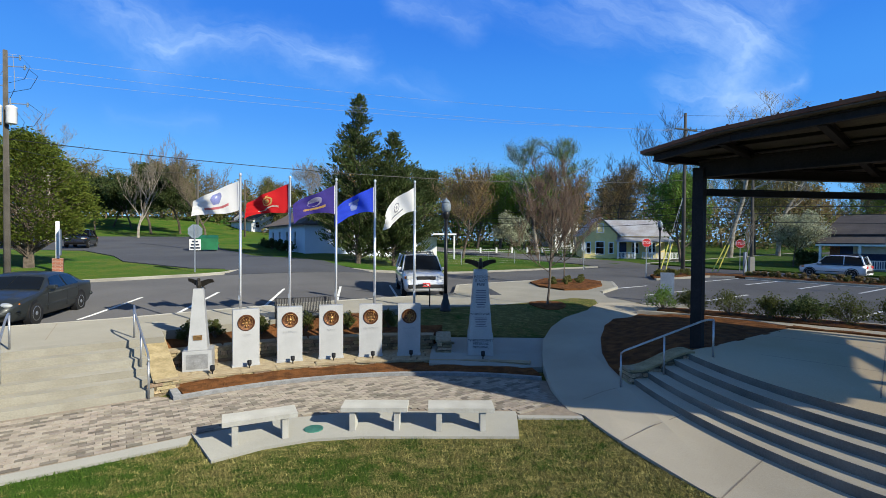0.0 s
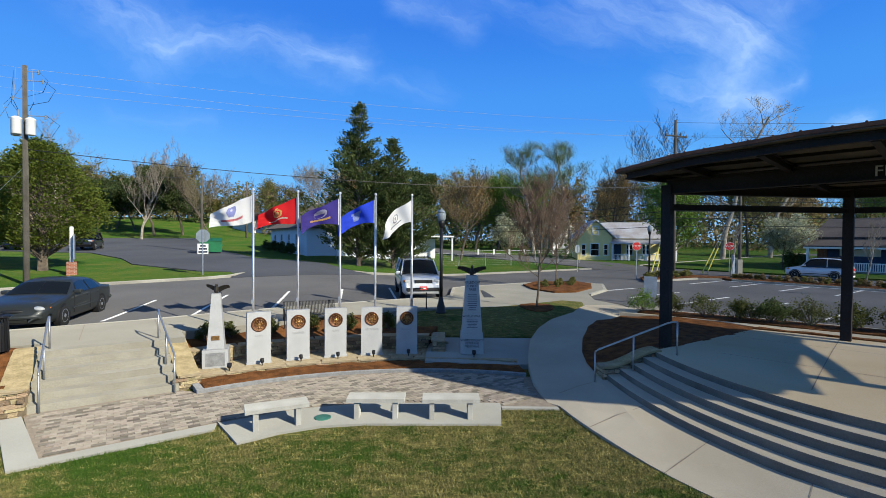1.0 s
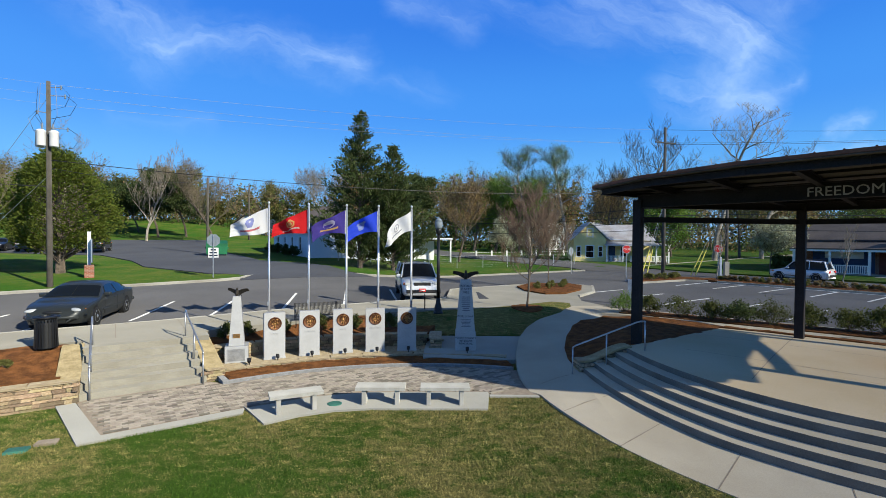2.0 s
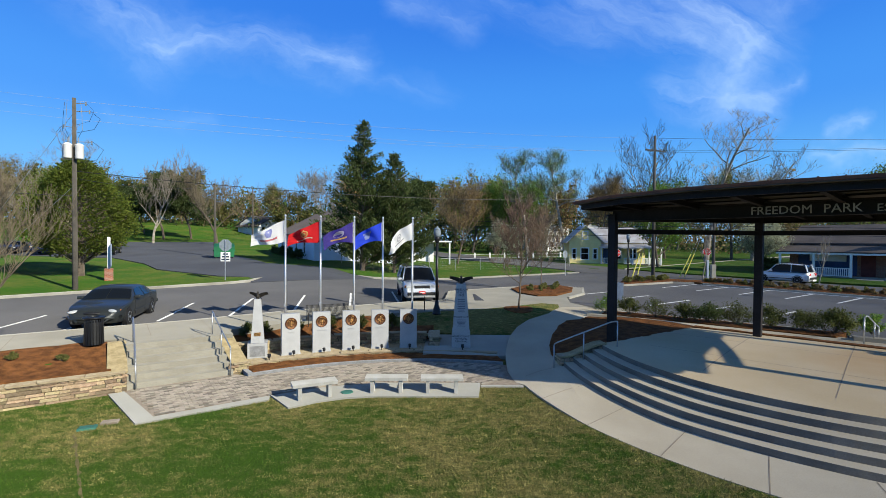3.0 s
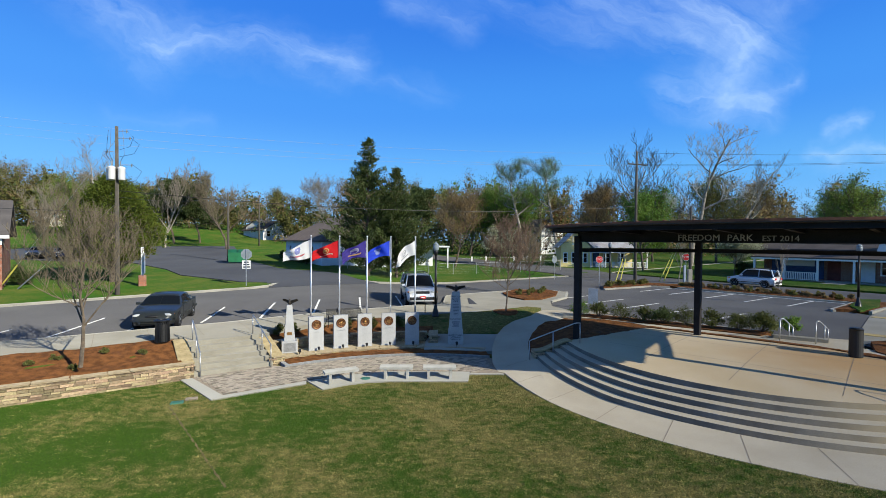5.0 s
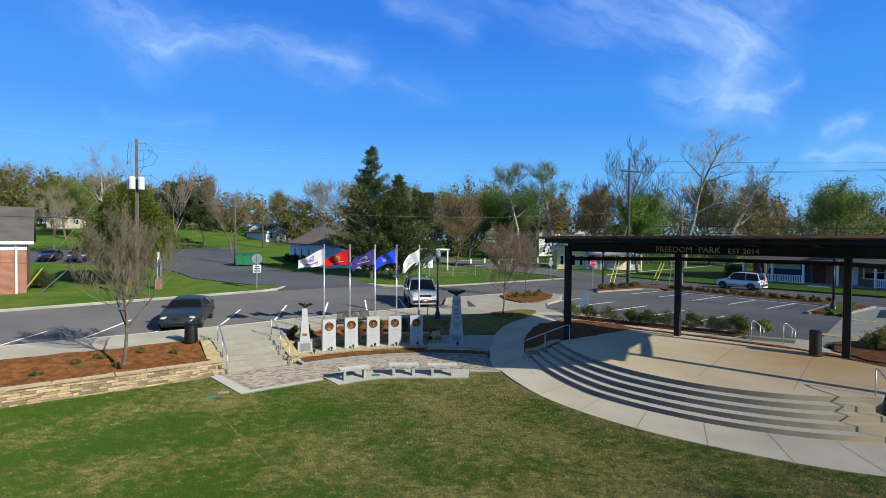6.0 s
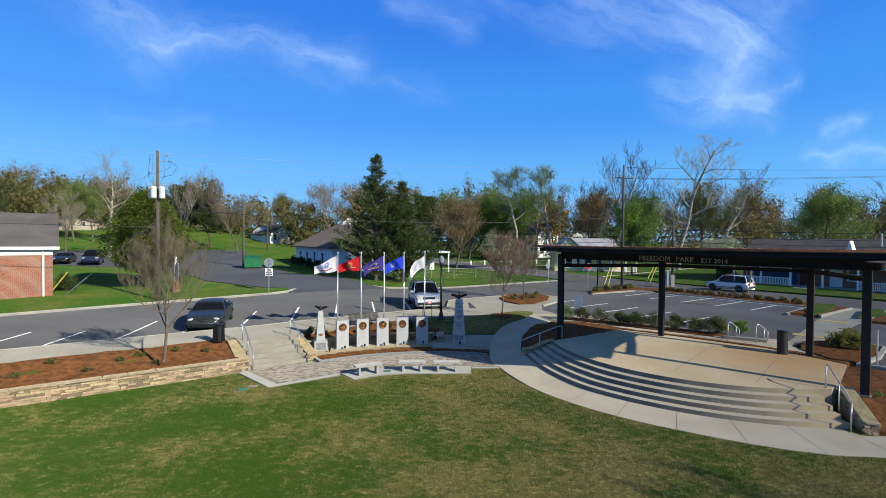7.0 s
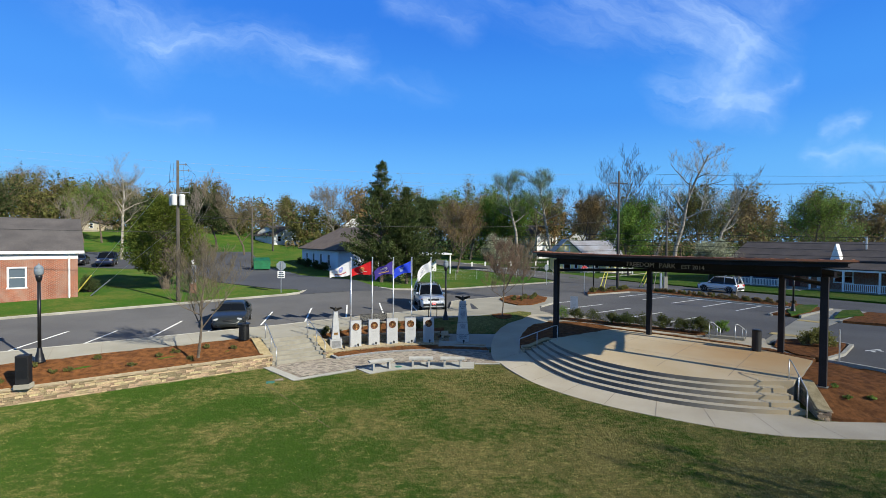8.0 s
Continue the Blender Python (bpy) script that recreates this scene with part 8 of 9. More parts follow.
for f in ((0, 1, 2, 3), (7, 6, 5, 4), (0, 4, 5, 1), (1, 5, 6, 2), (2, 6, 7, 3), (3, 7, 4, 0)):
    bm.faces.new([vs[i] for i in f])
part("porch_roof", bm, M['tin'], h)
bm = B()
box(bm, 4.0, 11.8, -0.55, 1.4, -0.3, 0.05)
part("porch_floor", bm, M['pole_wood'], h)
for x in (4.1, 6.1, 8.1, 10.2, 11.7):
    bm = B()
    box(bm, x - 0.08, x + 0.08, -0.55, -0.39, -0.8, 2.2)
    part("porch_post", bm, M['white'], h)
for x0, x1 in ((4.2, 6.0), (7.0, 8.0), (8.2, 10.1), (10.3, 11.6)):
    bm = B()
    box(bm, x0, x1, -0.51, -0.45, 0.80, 0.88)
    box(bm, x0, x1, -0.51, -0.45, 0.12, 0.18)
    x = x0
    while x < x1:
        box(bm, x, x + 0.06, -0.50, -0.46, 0.18, 0.80)
        x += 0.16
    part("railing", bm, M['white'], h)
bm = B()
for k in range(5):
    box(bm, 6.15, 6.95, -0.55 - 0.28 * (k + 1), -0.55 - 0.28 * k, -0.7, 0.0 - 0.16 * k)
part("porch_stair", bm, M['white'], h)
bm = B()
vs = [bm.verts.new(p) for p in ((10.4, -0.7, 2.3), (11.9, -0.7, 2.3), (11.9, 3.5, 2.5), (10.4, 3.5, 2.5), (10.4, -0.7, 2.2), (11.9, -0.7, 2.2), (11.9, 3.5, 2.4), (10.4, 3.5, 2.4))]
for f in ((0, 1, 2, 3), (7, 6, 5, 4), (0, 4, 5, 1), (1, 5, 6, 2), (2, 6, 7, 3), (3, 7, 4, 0)):
    bm.faces.new([vs[i] for i in f])
part("side_porch_roof", bm, M['tin'], h)

# long brown-roofed building with a porch, right of the car park
q = st(56.5, 0)
h = thing("porch_building", "long brick building with brown shingle roof and white porch", "building", "", pose(q[0], q[1], 1.0, 0, 0, -55))
holes = [(4.9, 6.4, 0.9, 2.2), (11.5, 13.2, 0.8, 2.2), (16.0, 17.7, 0.8, 2.2), (22.5, 24.2, 0.8, 2.2), (28, 29.7, 0.8, 2.2)]
closed_box(h, 1.4, 46, 2.2, 12, 2.85, M['brickwork'], holes)
for a in holes:
    window(h, *a, 2.22, 'white', True, 'glass')
for x, mat, lab in ((7.3, 'redwall', "dark red door"), (10.0, 'white', "white door")):
    bm = B()
    box(bm, x, x + 1.1, 2.14, 2.19, 0.05, 2.15, 0.01)
    part("door", bm, M[mat], h, lab)
bm = B()
box(bm, 2.2, 7.0, 2.15, 2.18, 0.1, 2.6)
part("wall_panel", bm, M['navy'], h, "navy blue wall panel")
bm = B()
box(bm, 3.2, 6.2, 2.10, 2.14, 1.45, 2.1)
part("sign_board", bm, M['white'], h, "pale sign board")
gable_roof(h, 1.4, 46, 2.2, 12, 3.3, 5.3, M['shingle_brown'], 0.5, 0.14)
gable_end(h, 2.2, 12, 1.5, 2.86, 5.1, M['brickwork'], 0.2, 'y')
bm = B()
vs = [bm.verts.new(p) for p in ((1.0, -0.4, 2.45), (46, -0.4, 2.45), (46, 2.6, 3.35), (1.0, 2.6, 3.35), (1.0, -0.4, 2.33), (46, -0.4, 2.33), (46, 2.6, 3.2), (1.0, 2.6, 3.2))]
for f in ((0, 1, 2, 3), (7, 6, 5, 4), (0, 4, 5, 1), (1, 5, 6, 2), (2, 6, 7, 3), (3, 7, 4, 0)):
    bm.faces.new([vs[i] for i in f])
part("porch_roof", bm, M['shingle_brown'], h)
bm = B()
box(bm, 1.0, 46, -0.38, -0.26, 2.16, 2.36)
part("porch_beam", bm, M['white'], h, "white porch beam")
bm = B()
box(bm, 1.2, 46, -0.4, 2.2, -0.5, 0.03)
part("porch_floor", bm, M['concrete'], h)
for k in range(16):
    x = 1.35 + 2.9 * k
    bm = B()
    box(bm, x - 0.09, x + 0.09, -0.36, -0.18, 0.0, 2.2)
    part("porch_post", bm, M['white'], h)
    if k in (2, 3):
        continue
    bm = B()
    box(bm, x + 0.1, x + 2.8, -0.30, -0.24, 0.82, 0.90)
    box(bm, x + 0.1, x + 2.8, -0.30, -0.24, 0.10, 0.16)
    for i in range(17):
        box(bm, x + 0.18 + 0.158 * i, x + 0.25 + 0.158 * i, -0.29, -0.25, 0.16, 0.82)
    part("railing", bm, M['white'], h)
bm = B()
side_prism(bm, [(11.35, 3.1), (12.35, 3.1), (11.85, 5.1)], 1.2, 2.4)
part("roof_gable", bm, M['white'], h, "small white gable on the roof")
bm = B()
box(bm, 8.0, 9.8, -2.6, -0.5, -0.4, 0.0, 0.02)
part("entry_slab", bm, M['concrete'], h)
bm = B()
tube(bm, [(13.6, 5.0, 4.2), (13.6, 5.0, 5.9)], 0.09, 8)
part("vent_pipe", bm, M['galv'], h)
for k in range(3):
    p = h.matrix_basis @ Vector((-0.4 + 0.5 * k, 0.5, 0))
    shrub("foundation_shrub", p.x, p.y, zs(p.x, p.y) + 0.1, 1.9, 1.7, 420 + k, FOLIAGE['dark'], "dark green shrub at the building's corner", "", 0.08, 1.2)


def far_house(px, d, w, dep, zw, zr, wall, roof, rz, label):
    x, y = ray_at(px, d)
    h = thing("far_house", label, "house", "", pose(x, y, zs(x, y), 0, 0, rz))
    holes = [(-w / 2 + 0.8, -w / 2 + 1.7, 0.9, 2.1), (w / 2 - 1.9, w / 2 - 1.0, 0.9, 2.1)]
    closed_box(h, -w / 2, w / 2, 0, dep, zw, M[wall], holes)
    for a in holes:
        window(h, *a, 0.02, 'white', True, 'glass')
    gable_end(h, -w / 2, w / 2, -0.02, zw, zr - 0.1, M[wall], 0.14)
    gable_roof(h, -w / 2, w / 2, 0, dep, zw, zr, M[roof], 0.4, 0.12, 'y')


far_house(516, 108, 6.5, 9, 2.2, 4.2, 'white', 'shingle_brown', 48, "white house with a brown roof on the rise")
far_house(480, 110, 5.5, 8, 2.3, 4.0, 'white', 'shingle', -20, "white house on the rise")
far_house(152, 116, 8.0, 7, 2.2, 3.4, 'tan_siding', 'shingle_brown', 8, "low cream house among the trees")
far_house(975, 104, 5.5, 8, 5.2, 7.6, 'white', 'shingle', 25, "white two-storey house among the trees")
far_house(1035, 112, 5.0, 7, 4.6, 6.4, 'white', 'shingle', -10, "white house among the trees")
far_house(640, 118, 7.5, 8, 5.0, 8.2, 'white', 'redwall', 15, "white house with a red roof behind the cedar")

# open white carport behind the lawn
x, y = 1.0, 55.0
h = thing("carport", "white flat-roofed carport beside a shed", "carport", "", pose(x, y, zs(x, y) + 0.1, 0, 0, 8))
bm = B()
box(bm, -4.4, 0.4, -1.0, 5, 2.8, 2.98, 0.02)
part("roof", bm, M['white'], h)
for xx in (-4.2, 0.2):
    bm = B()
    box(bm, xx - 0.09, xx + 0.09, -0.8, -0.62, -0.3, 2.76)
    part("post", bm, M['white'], h)
bm = B()
box(bm, -4.0, -1.5, 2.0, 4.6, -0.3, 2.6, 0.02)
part("shed", bm, M['white'], h, "white boarded shed")
for k in range(3):
    bm = B()
    box(bm, -3.95 + 0.82 * k, -3.2 + 0.82 * k, 1.94, 1.99, 0.0, 2.5, 0.01)
    part("shed_panel", bm, M['white'], h)
bm = B()
box(bm, -14.0, -4.6, 1.8, 2.1, -0.3, 0.9, 0.02)
part("low_wall", bm, M['white'], h, "white low wall")

# chain-link fence on the corner lawn
def fence(a, b, label, post_every=3.0, height=1.35, mat='galv', wires=7):
    a, b = Vector(a), Vector(b)
    L = (b - a).length
    n = max(1, round(L / post_every))
    t = thing("fence", label, "fence", "", pose(a.x, a.y, zs(a.x, a.y) + 0.1))
    o = Vector((a.x, a.y, zs(a.x, a.y) + 0.1))
    top = []
    for k in range(n + 1):
        p = a.lerp(b, k / n)
        z = zs(p.x, p.y) + 0.1
        top.append(Vector((p.x, p.y, z)) - o)
        bm = B()
        tube(bm, [top[-1] - Vector((0, 0, 0.2)), top[-1] + Vector((0, 0, height))], 0.03, 6)
        part("post", bm, M[mat], t)
    for i in range(wires):
        f = (i + 1) / wires
        bm = B()
        tube(bm, [p + Vector((0, 0, height * f - 0.03)) for p in top], 0.014 if i == wires - 1 else 0.003, 4)
        part("rail" if i == wires - 1 else "wire", bm, M[mat], t)


fence((-9.5, 41.0), (16.0, 52.5), "grey chain-link fence along the lawn")
fence((-9.5, 41.0), (-10.0, 46.5), "grey chain-link fence beside the house")


def board_fence(a, b):
    a, b = Vector(a), Vector(b)
    L = (b - a).length
    n = round(L / 2.4)
    o = Vector((a.x, a.y, zs(a.x, a.y)))
    t = thing("rail_fence", "low white post-and-rail fence at the wood's edge", "fence", "", pose(*o))
    prev = None
    for k in range(n + 1):
        p = a.lerp(b, k / n)
        z = Vector((p.x, p.y, zs(p.x, p.y))) - o
        bm = B()
        box(bm, z.x - 0.12, z.x + 0.12, z.y - 0.12, z.y + 0.12, z.z - 0.2, z.z + 0.95)
        part("post", bm, M['white'], t)
        if prev is not None:
            bm = B()
            tube(bm, [prev + Vector((0, 0, 0.7)), z + Vector((0, 0, 0.7))], 0.022, 4)
            part("rail", bm, M['white'], t)
        prev = z


board_fence((3.0, 66.0), (22.0, 72.0))

# ---- street furniture: poles, wires, signs ----
def utility_pole(x, y, z, top, label, arms=(), r=0.16, tanks=0, extra=None):
    t = thing("utility_pole", label, "utility pole", "utility poles", pose(x, y, z))
    h = top - z
    bm = B()
    tube(bm, [(0, 0, -0.3), (0, 0, h)], r, 12, r * 0.62)
    part("pole", bm, M['pole_wood'], t, smooth=True)
    for za, L, rz in arms:
        bm = B()
        box(bm, -L / 2, L / 2, -0.05, 0.05, za - 0.06, za + 0.06, 0.01)
        arm = part("crossarm", bm, M['pole_wood'], t)
        arm.matrix_basis = pose(0, -0.14, 0, 0, 0, rz)
        for s in (-0.95, -0.45, 0.45, 0.95):
            bm = B()
            lathe(bm, [(0.02, za + 0.06), (0.025, za + 0.12), (0.05, za + 0.14), (0.03, za + 0.18), (0.05, za + 0.2), (0.02, za + 0.24)], 8, s * L / 2, 0)
            part("insulator", bm, M['frost'], arm)
    for k in range(tanks):
        a = radians(185 + 78 * k)
        bm = B()
        cx, cy = 0.42 * math.cos(a), 0.42 * math.sin(a)
        zt = h - 3.45
        lathe(bm, [(0.18, zt), (0.205, zt + 0.03), (0.205, zt + 0.72), (0.22, zt + 0.74), (0.22, zt + 0.78), (0.10, zt + 0.86)], 16, cx, cy)
        tank = part("transformer", bm, M['sign_back'], t, "pale grey transformer can", True)
        tank.data.materials[0] = M['white']
        bm = B()
        tube(bm, [(cx * 0.8, cy * 0.8, zt + 0.9), (cx * 0.8, cy * 0.8, zt + 1.2)], 0.035, 6)
        part("bushing", bm, M['frost'], tank)
        bm = B()
        tube(bm, [(cx * 0.8, cy * 0.8, zt + 1.2), (cx * 1.5, cy * 1.3, zt + 1.6), (cx * 1.4, cy * 1.1, zt + 2.4), (cx * 1.2, cy, zt + 3.2)], 0.012, 4)
        part("lead", bm, M['black_metal'], tank)
    return t


pole_left = utility_pole(-20.45, 21.85, 1.25, 12.1, "weathered utility pole carrying three pale transformers", [], 0.145, 3)
for zb, ln, az in ((10.55, 0.55, 20), (10.1, 0.75, 15), (9.2, 0.5, 200), (8.4, 0.8, 25), (7.9, 0.45, 10)):
    c, k = math.cos(radians(az)), math.sin(radians(az))
    bm = B()
    tube(bm, [(0.06 * c, 0.06 * k, zb), (ln * c, ln * k, zb + 0.04)], 0.022, 5)
    bracket = part("bracket", bm, M['galv'], pole_left)
    bm = B()
    lathe(bm, [(0.02, zb - 0.10), (0.05, zb - 0.07), (0.03, zb - 0.03), (0.05, zb + 0.02), (0.03, zb + 0.08), (0.04, zb + 0.12)], 8, ln * c, ln * k)
    part("insulator", bm, M['frost'], bracket)
    bm = B()
    tube(bm, [(ln * c, ln * k, zb + 0.1), (ln * c * 1.7, ln * k * 1.7, zb - 0.35), (ln * c * 1.3, ln * k * 1.3, zb - 0.95), (0.12 * c, 0.12 * k, zb - 1.2)], 0.012, 4)
    part("lead", bm, M['black_metal'], bracket)
utility_pole(20.2, 39.2, 0.9, 14.2, "tall dark utility pole with crossarms", [(11.9, 2.4, 20)], 0.17)
utility_pole(25.3, 38.2, 0.9, 8.6, "short utility pole with a meter box", [], 0.15)
x, y = ray_at(490, 92)
utility_pole(x, y, zs(x, y), zs(x, y) + 9.5, "plain wooden pole beside the green skip", [], 0.16)
utility_pole(-25.0, 47.5, 2.1, 10.4, "wooden pole at the car park's edge", [], 0.15)
t = thing("meter_box", "grey meter cabinet beside the short pole", "cabinet", "", pose(25.1, 37.9, 0.95))
bm = B()
box(bm, -0.20, 0.20, -0.15, 0.15, 0.0, 1.3, 0.02)
part("body", bm, M['kerb'], t)
bm = B()
box(bm, -0.62, -0.42, -0.10, 0.10, 0.0, 1.7, 0.02)
part("riser", bm, M['sign_back'], t)


def wire(a, b, sag, r=0.012, label="overhead power line on utility poles", mat='black_metal'):
    a, b = Vector(a), Vector(b)
    n = 24
    bm = B()
    tube(bm, [a.lerp(b, k / n) - Vector((0, 0, sag * 4 * (k / n) * (1 - k / n))) for k in range(n + 1)], r, 4)
    o = part("wire", bm, M[mat])
    tagged(o, label, "cable", "overhead wires")
    return o


PL, PR = Vector((-20.45, 21.85, 0)), Vector((20.2, 39.2, 0))
for dz0, dz1, off in ((11.95, 14.0, 0.0), (11.4, 12.75, 0.8), (10.9, 12.75, -0.8)):
    wire(PL + Vector((0, 0, dz0)), PR + Vector((off, off * 0.4, dz1)), 0.5, 0.006, "thin pale overhead power line", 'line_wire')
    wire(PR + Vector((off, off * 0.4, dz1)), (75 + off, 30, 14.0), 0.7, 0.014)
    wire(PL + Vector((0, 0, dz0)), (-75, -12, 13.5), 0.6, 0.004, "thin pale overhead power line", 'line_wire')
wire(PL + Vector((0, 0, 8.0)), PR + Vector((0, 0, 8.6)), 0.9, 0.022, "black overhead cable between utility poles")
wire(PL + Vector((0, 0, 7.6)), (-25.0, 47.5, 10.2), 0.5, 0.016, "black overhead cable between utility poles")
wire(PL + Vector((0, 0, 6.6)), (-75, -12, 9.0), 0.6, 0.02, "black overhead cable between utility poles")
for z0, z1 in ((7.1, 6.6), (6.4, 6.0), (5.8, 5.4), (5.1, 4.9)):
    wire((25.3, 38.2, min(z0, 8.4)), (70, 18, z1 + 0.3), 0.35, 0.03, "black overhead cable between utility poles")
    wire(PR + Vector((0, 0, z0)), (25.3, 38.2, min(z0, 8.4)), 0.1, 0.03, "black overhead cable between utility poles")
    wire(PR + Vector((0, 0, z0)), (-6, 78, z0 + 1.0), 0.7, 0.03, "black overhead cable between utility poles")


def guy(top, foot, label, guard='guard', mat='galv'):
    top, foot = Vector(top), Vector(foot)
    t = thing("guy_wire", label, "guy wire", "guy wires", pose(*foot))
    bm = B()
    tube(bm, [Vector((0, 0, 0)), top - foot], 0.010, 4)
    part("cable", bm, M[mat], t)
    bm = B()
    d = (top - foot).normalized()
    tube(bm, [Vector((0, 0, 0)), d * 2.4], 0.05, 6)
    part("guard", bm, M[guard], t, "plastic cable guard")


guy(PL + Vector((0, 0, 11.3)), (-30.0, 23.9, 1.4), "guy wire with a yellow guard on the verge")
guy(PL + Vector((0, 0, 7.2)), (-28.7, 23.9, 1.4), "guy wire with a pale guard on the verge", 'frost')
for dx in (0.0, 0.45):
    guy(PR + Vector((0, 0, 7.5)), (18.0 + dx, 38.6, 0.95), "guy wire with a yellow guard at the corner")
    guy((25.3, 38.2, 7.6), (22.8 + dx, 39.4, 0.95), "guy wire with a yellow guard at the corner")


def octagon(bm, r, y0, y1, z):
    side_prism(bm, [(r * math.cos(radians(22.5 + 45 * k)), z + r * math.sin(radians(22.5 + 45 * k))) for k in range(8)], y0, y1)
    return bm


def stop_sign(x, y, z, rz, label, back=False, under=False, hgt=2.35, k=1.0):
    t = thing("stop_sign", label, "sign", "stop signs", pose(x, y, z, 0, 0, rz))
    bm = B()
    o = -0.075 if back else 0.0
    box(bm, -0.03, 0.03, 0.02 + o, 0.06 + o, -0.2, hgt + 0.35)
    part("post", bm, M['galv'], t)
    bm = B()
    octagon(bm, 0.41 * k, -0.004, 0.012, hgt)
    if back:
        part("plate", bm, M['frost'], t, "pale unpainted sign back")
    else:
        part("plate", bm, M['white'], t)
        bm = B()
        octagon(bm, 0.385 * k, -0.008, -0.0045, hgt)
        f = part("face", bm, M['red'], t, "red sign face")
        lettering("lettering", "STOP", 0.30 * k, M['white'], f, pose(0, -0.0095, hgt, 90), 0.001)
    if under:
        bm = B()
        box(bm, -0.30, 0.30, -0.012, 0.0, hgt - 1.08, hgt - 0.46)
        p = part("notice", bm, M['white'], t, "white notice plate with dark words")
        bm = B()
        for k, w in enumerate((0.16, 0.22, 0.25)):
            box(bm, -w, w, -0.016, -0.0125, hgt - 0.64 - 0.18 * k, hgt - 0.54 - 0.18 * k)
        part("notice_line", bm, M['engrave'], p)
    return t


stop_sign(-14.1, 26.5, zs(-14.1, 26.5) + 0.12, 12, "back of a stop sign over a white notice plate", True, True)
stop_sign(14.5, 33.2, zs(14.5, 33.2) + 0.15, -12, "red octagonal stop sign at the car park exit", k=0.8)
stop_sign(27.3, 42.8, zs(27.3, 42.8) + 0.12, -25, "red octagonal stop sign at the street corner")
stop_sign(12.6, 41.8, zs(12.6, 41.8) + 0.12, 40, "back of a round-edged sign across the street", True, False, 2.0)
t = thing("parking_sign", "back of a blue-grey parking sign on a post", "sign", "", pose(9.6, 19.9, 0.95, 0, 0, -20))
bm = B()
box(bm, -0.025, 0.025, 0.0, 0.04, -0.2, 1.15)
part("post", bm, M['galv'], t)
bm = B()
box(bm, -0.27, 0.27, -0.02, -0.002, 0.22, 1.15, 0.002)
part("plate", bm, M['sign_back'], t)
t = thing("post_marker", "plain grey steel post at the mulch bank", "post", "", pose(17.3, 6.1, 0.85))
bm = B()
tube(bm, [(0, 0, -0.1), (0, 0, 1.5)], 0.03, 8)
part("post", bm, M['galv'], t)

# brick pillar with a white post sign
t = thing("sign_pillar", "brick pillar carrying a tall white sign post", "sign", "", pose(-21.5, 26.0, zs(-21.5, 26.0) + 0.12, 0, 0, 35))
bm = B()
box(bm, -0.24, 0.24, -0.24, 0.24, -0.2, 0.80, 0.01)
part("pillar", bm, M['brickwork'], t)
bm = B()
box(bm, -0.09, 0.09, -0.09, 0.09, 0.80, 2.85, 0.01)
part("post", bm, M['white'], t)
bm = B()
box(bm, 0.09, 0.16, -0.6, 0.2, 0.95, 2.4, 0.01)
part("board", bm, M['sign_back'], t, "grey sign board seen edge-on")

# green waste skip
t = thing("waste_skip", "green steel waste container with a black lid", "waste container", "", pose(-22.9, 45.2, zlot(-22.9, 45.2), 0, 0, 25))
bm = B()
vs = [bm.verts.new(p) for p in ((-0.95, -0.75, 0.12), (0.95, -0.75, 0.12), (0.95, 0.75, 0.12), (-0.95, 0.75, 0.12), (-1.0, -0.85, 1.15), (1.0, -0.85, 1.15), (1.0, 0.8, 1.45), (-1.0, 0.8, 1.45))]
for f in ((3, 2, 1, 0), (4, 5, 6, 7), (0, 1, 5, 4), (1, 2, 6, 5), (2, 3, 7, 6), (3, 0, 4, 7)):
    bm.faces.new([vs[i] for i in f])
part("bin", bm, M['green'], t)
for s in (-1, 1):
    bm = B()
    box(bm, s * 1.0 - 0.08, s * 1.0 + 0.08, -0.3, 0.3, 0.7, 0.85)
    part("lifting_pocket", bm, M['green'], t)
    bm = B()
    vs = [bm.verts.new(p) for p in ((s * 0.5 - 0.47, -0.88, 1.17), (s * 0.5 + 0.47, -0.88, 1.17), (s * 0.5 + 0.47, 0.8, 1.48), (s * 0.5 - 0.47, 0.8, 1.48), (s * 0.5 - 0.47, -0.88, 1.21), (s * 0.5 + 0.47, -0.88, 1.21), (s * 0.5 + 0.47, 0.8, 1.53), (s * 0.5 - 0.47, 0.8, 1.53))]
    for f in ((3, 2, 1, 0), (4, 5, 6, 7), (0, 1, 5, 4), (1, 2, 6, 5), (2, 3, 7, 6), (3, 0, 4, 7)):
        bm.faces.new([vs[i] for i in f])
    part("lid", bm, M['green'], t)
for x in (-0.8, 0.8):
    bm = B()
    box(bm, x - 0.06, x + 0.06, -0.7, 0.7, 0.0, 0.13)
    part("skid", bm, M['black_metal'], t)

# ---- joints in the concrete ----
def joint_line(a, b, zf, parent_label="sawn joint in the concrete"):
    a, b = Vector(a), Vector(b)
    d = (b - a).normalized()
    nn = Vector((-d.y, d.x)) * 0.009
    n = max(1, int((b - a).length / 0.6))
    L = [tuple(a.lerp(b, k / n) + nn) for k in range(n + 1)]
    R = [tuple(a.lerp(b, k / n) - nn) for k in range(n + 1)]
    V = [(x, y, zf(x, y) + 0.004) for x, y in L] + [(x, y, zf(x, y) + 0.004) for x, y in R]
    F = [(n + 1 + k, n + 2 + k, k + 1, k) for k in range(n)]
    o = mesh_from("control_joint", V, F, M['joint'])
    tagged(o, parent_label, "joint", "", "structure")


